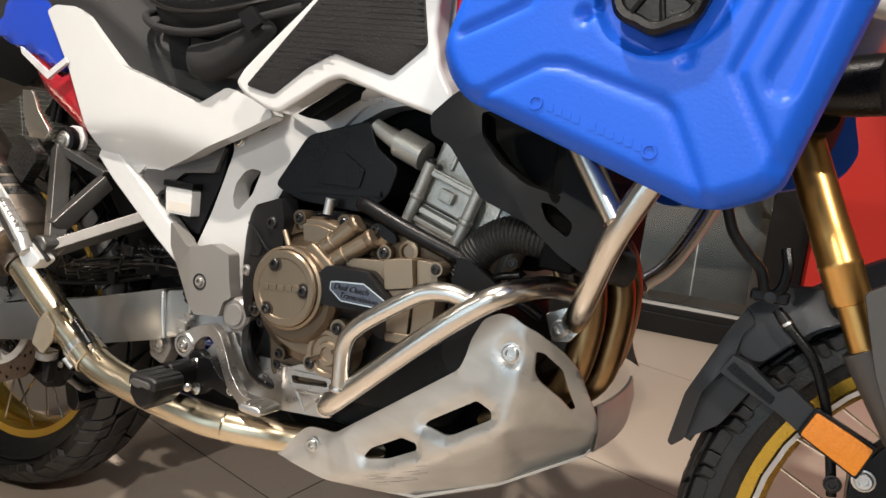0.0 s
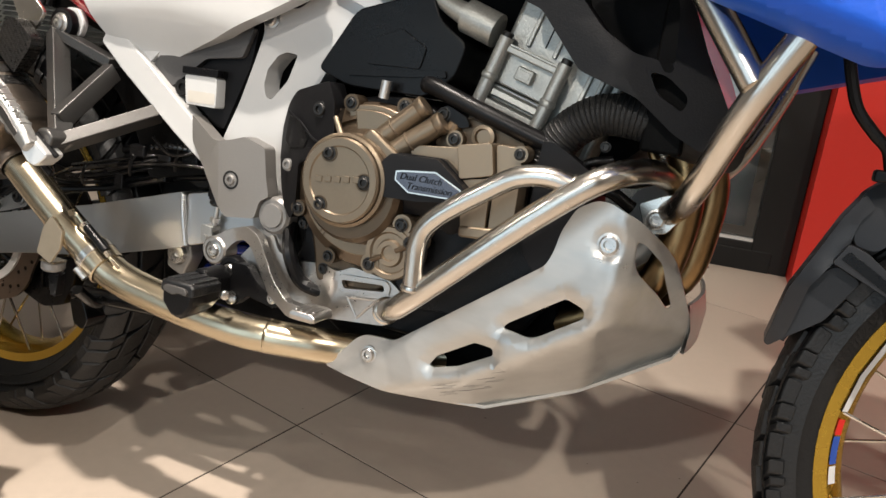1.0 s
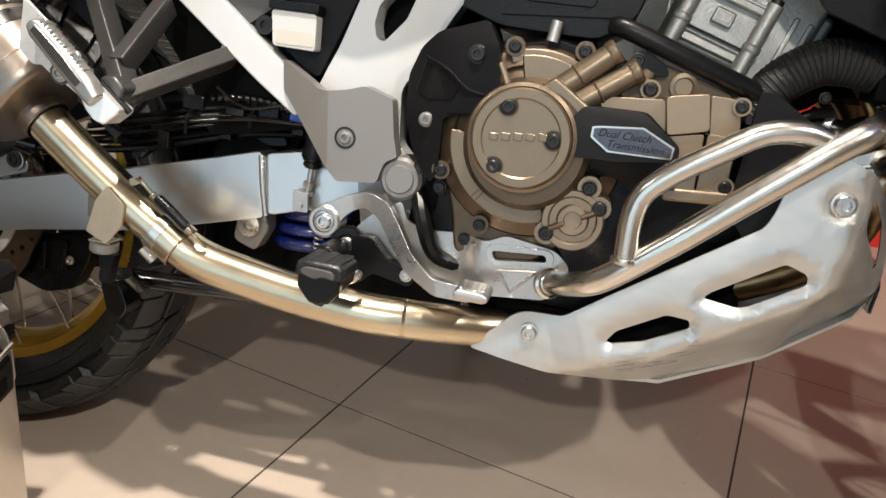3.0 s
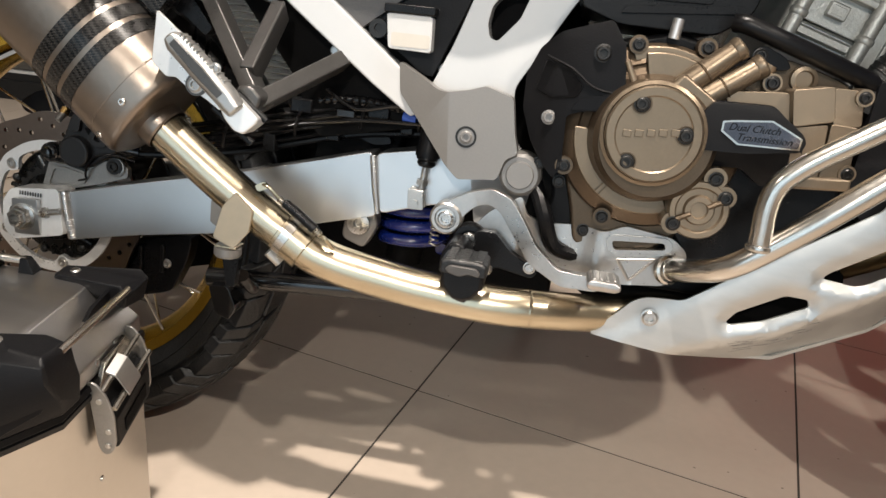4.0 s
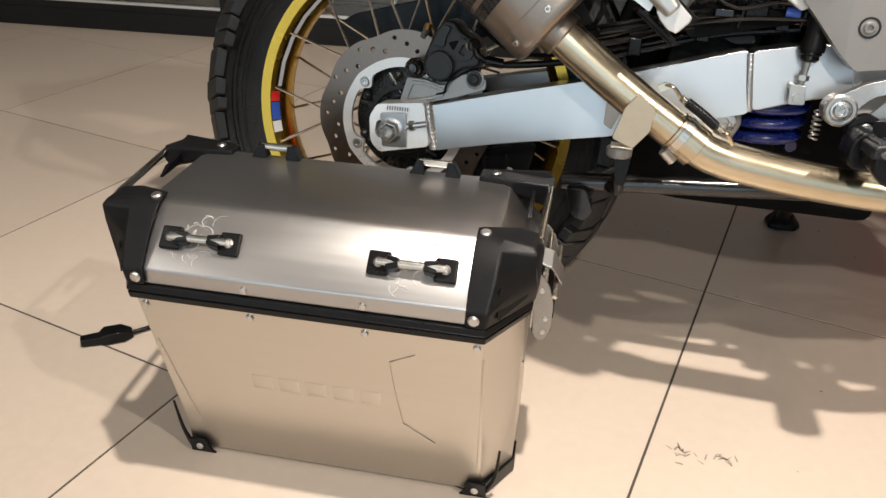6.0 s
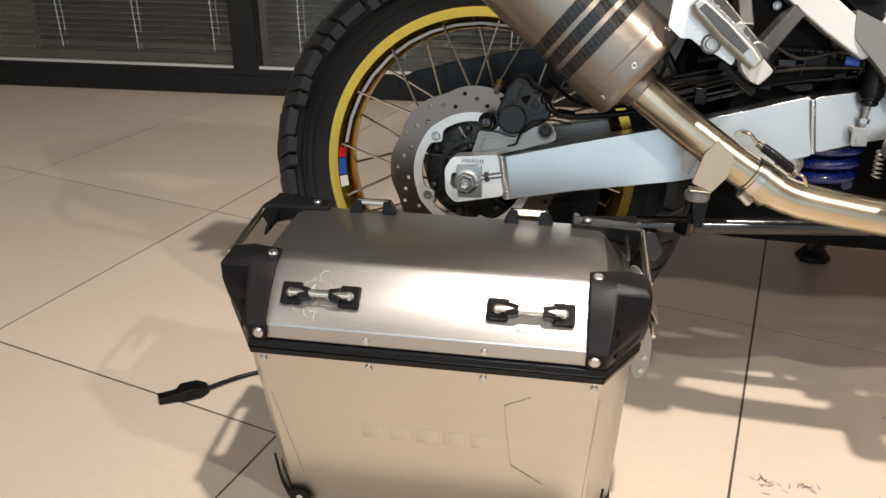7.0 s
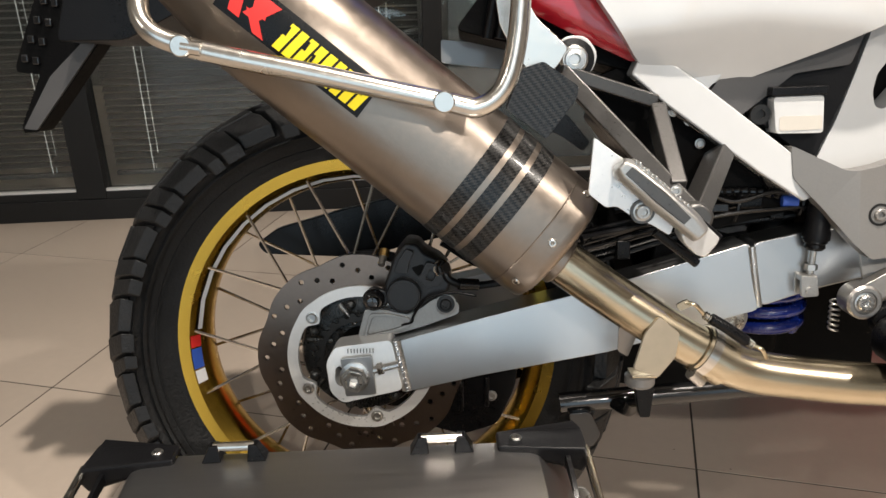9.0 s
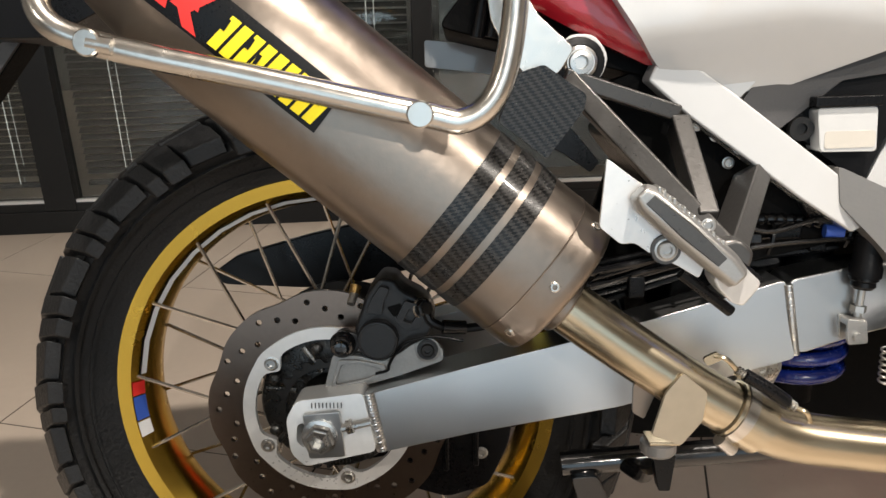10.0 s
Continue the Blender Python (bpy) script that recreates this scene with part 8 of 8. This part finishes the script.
# scratches round the tie-down clips and along the lid
rnd = random.Random(8)
for cx in (-0.114, 0.112):
    bm = bmesh.new()
    for k in range(32):
        u, v, r0, a0 = rnd.gauss(cx, 0.014), rnd.uniform(0.012, 0.060), rnd.uniform(0.004, 0.012), rnd.uniform(0, 6.3)
        pts = [Vector((u + r0 * math.cos(a0 + 0.5 * q), -0.0375, 0.298)) + slope * max(0.004, min(0.066, v + r0 * 0.8 * math.sin(a0 + 0.5 * q))) + out * 0.0003 for q in range(rnd.randint(3, 6))]
        tube(pts, rnd.uniform(0.0002, 0.0005), 4, 2, bm)
    tagged(part("scratches", bm, M_SCRATCH, case, "fine bright scratches"), kind="stuff")
# latch on each end
for sx in (1,):
    latch = part("latch", loft([[(sx * x, y, z) for y, z in ((0.080, 0.205), (0.078, 0.262), (0.098, 0.292), (0.140, 0.300), (0.150, 0.286), (0.148, 0.212))] for x in (0.226, 0.2315)]), M_STEEL, case, "folded metal lid latch", bevel=0.001)
    for y0, dz in ((0.072, 0.0), (0.150, 0.022)):
        cheek = part("latch_cheek", plate([(sx * x, z + dz) for x, z in ((0.224, 0.284), (0.234, 0.282), (0.244, 0.268), (0.250, 0.246), (0.250, 0.212), (0.244, 0.198), (0.236, 0.195), (0.230, 0.204))], y0, y0 + 0.003, r=0.005), M_BRACKET, latch, bevel=0.001)
        for x, z in ((0.241, 0.208), (0.243, 0.226), (0.236, 0.262)):
            part("latch_rivet", lathe([(0.0032, 0.0), (0.003, 0.0016), (0, 0.0022)], (sx * x, y0, z + dz), (0, -1, 0), 12), M_BOLT, latch)
    part("latch_housing", loft([[(sx * x, y, z) for y, z in ring] for x, ring in ((0.228, [(0.0765, 0.200), (0.0765, 0.256), (0.1495, 0.278), (0.1495, 0.220)]), (0.250, [(0.0765, 0.203), (0.0765, 0.240), (0.1495, 0.262), (0.1495, 0.223)]))]), M_BLACK, latch, bevel=0.003)
    part("latch_slot", loft([[(sx * x, y, z) for y, z in ((0.092, 0.214), (0.092, 0.230), (0.138, 0.244), (0.138, 0.228))] for x in (0.2495, 0.2512)]), M_VOID, latch, bevel=0.001)
    for x, z in ((0.238, 0.272), (0.250, 0.254)):
        part("latch_rod", tube([(sx * x, 0.074, z), (sx * x, 0.152, z + 0.022)], 0.0032, 10, 1), M_STEEL, latch)
    part("latch_tab", loft([[(sx * x, y, z + (y - 0.1) * 0.28) for y in (0.092, 0.118) for z in (z0, z0 - 0.003)][:2] + [(sx * x, y, z + (y - 0.1) * 0.28) for y in (0.118,) for z in (z0 - 0.003, z0)] for x, z0 in ((0.233, 0.287), (0.244, 0.284), (0.257, 0.264))]), M_PEG, latch, bevel=0.001)
    for y in (0.092, 0.128):
        part("lid_rivet", lathe([(0.0034, 0.0), (0.003, 0.0016), (0, 0.0022)], (sx * 0.2255, y, 0.293 + (y - 0.09) * 0.1), (sx, 0, 0.2), 12), M_BOLT, latch)
for z in (0.045, 0.075, 0.15):
    part("side_rivet", lathe([(0.0036, 0.0), (0.0032, 0.002), (0, 0.0026)], (0.206 + 0.0128 + (z - 0.01) * 0.018, 0.085, z), (1, 0, 0), 12), M_BOLT, case)
# loose lead with a plug
lead = root("loose_lead", pose(0, 0, 0), "black cable with a small plug on the floor", "cable")
part("cable", tube([(-0.20, -0.08, 0.004), (-0.28, -0.115, 0.004), (-0.34, -0.155, 0.004), (-0.385, -0.205, 0.006)], 0.0035, 10, 7), M_BLACK, lead)
part("plug", loft([[Vector((x, y, 0)) + Vector((-0.028, 0.034, 0)).normalized() * s * w + Vector((0, 0, z)) for s, z in ((-1, 0.001), (-1, h), (1, h), (1, 0.001))] for x, y, w, h in ((-0.378, -0.198, 0.007, 0.012), (-0.388, -0.209, 0.013, 0.020), (-0.408, -0.223, 0.013, 0.020), (-0.414, -0.228, 0.009, 0.015), (-0.438, -0.242, 0.008, 0.013))]), M_BLACK, lead, bevel=0.002)

# ---- floor tiles, each one its own piece ----
TILE, JOINT, TURN_T = 0.608, 0.0036, -12.6
tile_bm = block(-TILE / 2 + JOINT / 2, TILE / 2 - JOINT / 2, -TILE / 2 + JOINT / 2, TILE / 2 - JOINT / 2, -0.0034, 0.0)
tile_me = bpy.data.meshes.new("tile")
bmesh.ops.recalc_face_normals(tile_bm, faces=tile_bm.faces)
tile_bm.to_mesh(tile_me)
tile_bm.free()
tile_me.materials.append(M_TILE)
grid = pose(0.4925, 0.190, 0, 0, 0, TURN_T)
for i in range(-11, 11):
    for j in range(-11, 11):
        m = grid @ pose((i + 0.5) * TILE, (j + 0.5) * TILE, 0)
        if -4.75 < m.translation.x < 5.35 and -4.55 < m.translation.y < 4.35:
            t = new("tile", tile_me)
            t.parent = floor_bed
            t.matrix_basis = m

# rubber scuffs on the tiles
rnd = random.Random(4)
for cx, cy, n, rad in ((0.447, -0.233, 16, 0.016), (0.490, -0.226, 14, 0.014)):
    bm = bmesh.new()
    for k in range(n):
        u, v, a = rnd.gauss(cx, rad * 0.7), rnd.gauss(cy, rad * 0.5), rnd.uniform(0, 3.14)
        ln, w = rnd.uniform(0.002, 0.007), rnd.uniform(0.0006, 0.0016)
        d, q = Vector((math.cos(a), math.sin(a), 0)), Vector((-math.sin(a), math.cos(a), 0))
        c = Vector((u, v, 0.0004))
        bm.faces.new([bm.verts.new(c + d * i * ln + q * j * w) for i, j in ((-1, -0.3), (-0.3, -1), (1, -0.2), (0.6, 0.8), (-0.7, 0.9))])
    tagged(part("floor_scuff", bm, M_SCUFF, floor_bed), kind="stuff")

for k in range(40):
    bm = bmesh.new()
    u, v, a, ln = rnd.uniform(0.1, 1.2), rnd.uniform(-0.35, 0.55), rnd.uniform(0, 3.1), rnd.uniform(0.0008, 0.0035)
    bm.faces.new([bm.verts.new((u + ln * math.cos(a + b) * (1.0 if b % 2 < 1 else 0.5), v + 0.6 * ln * math.sin(a + b), 0.0004)) for b in (0.0, 1.1, 2.3, 3.5, 4.9)])
    tagged(part("floor_speck", bm, M_SCUFF, floor_bed), kind="stuff")

# ---- lamps in the ceiling ----
for x, y, z, size, watts, beam_deg, colour in LAMPS:
    lamp("ceiling_spot", look((x, y, z), (x * 0.75 + 0.15, y * 0.5, 0)), size, size, watts, colour, "DISK", beam_deg)
for x, w, watts in ((-1.35, 1.45, 0.42), (0.35, 1.35, 0.38), (1.95, 1.15, 0.20)):
    lamp("window_light", look((x, -4.38, 1.30), (x, 0, 1.30)), w, 2.5, WINDOW_WATTS * watts, (0.66, 0.85, 1.0))
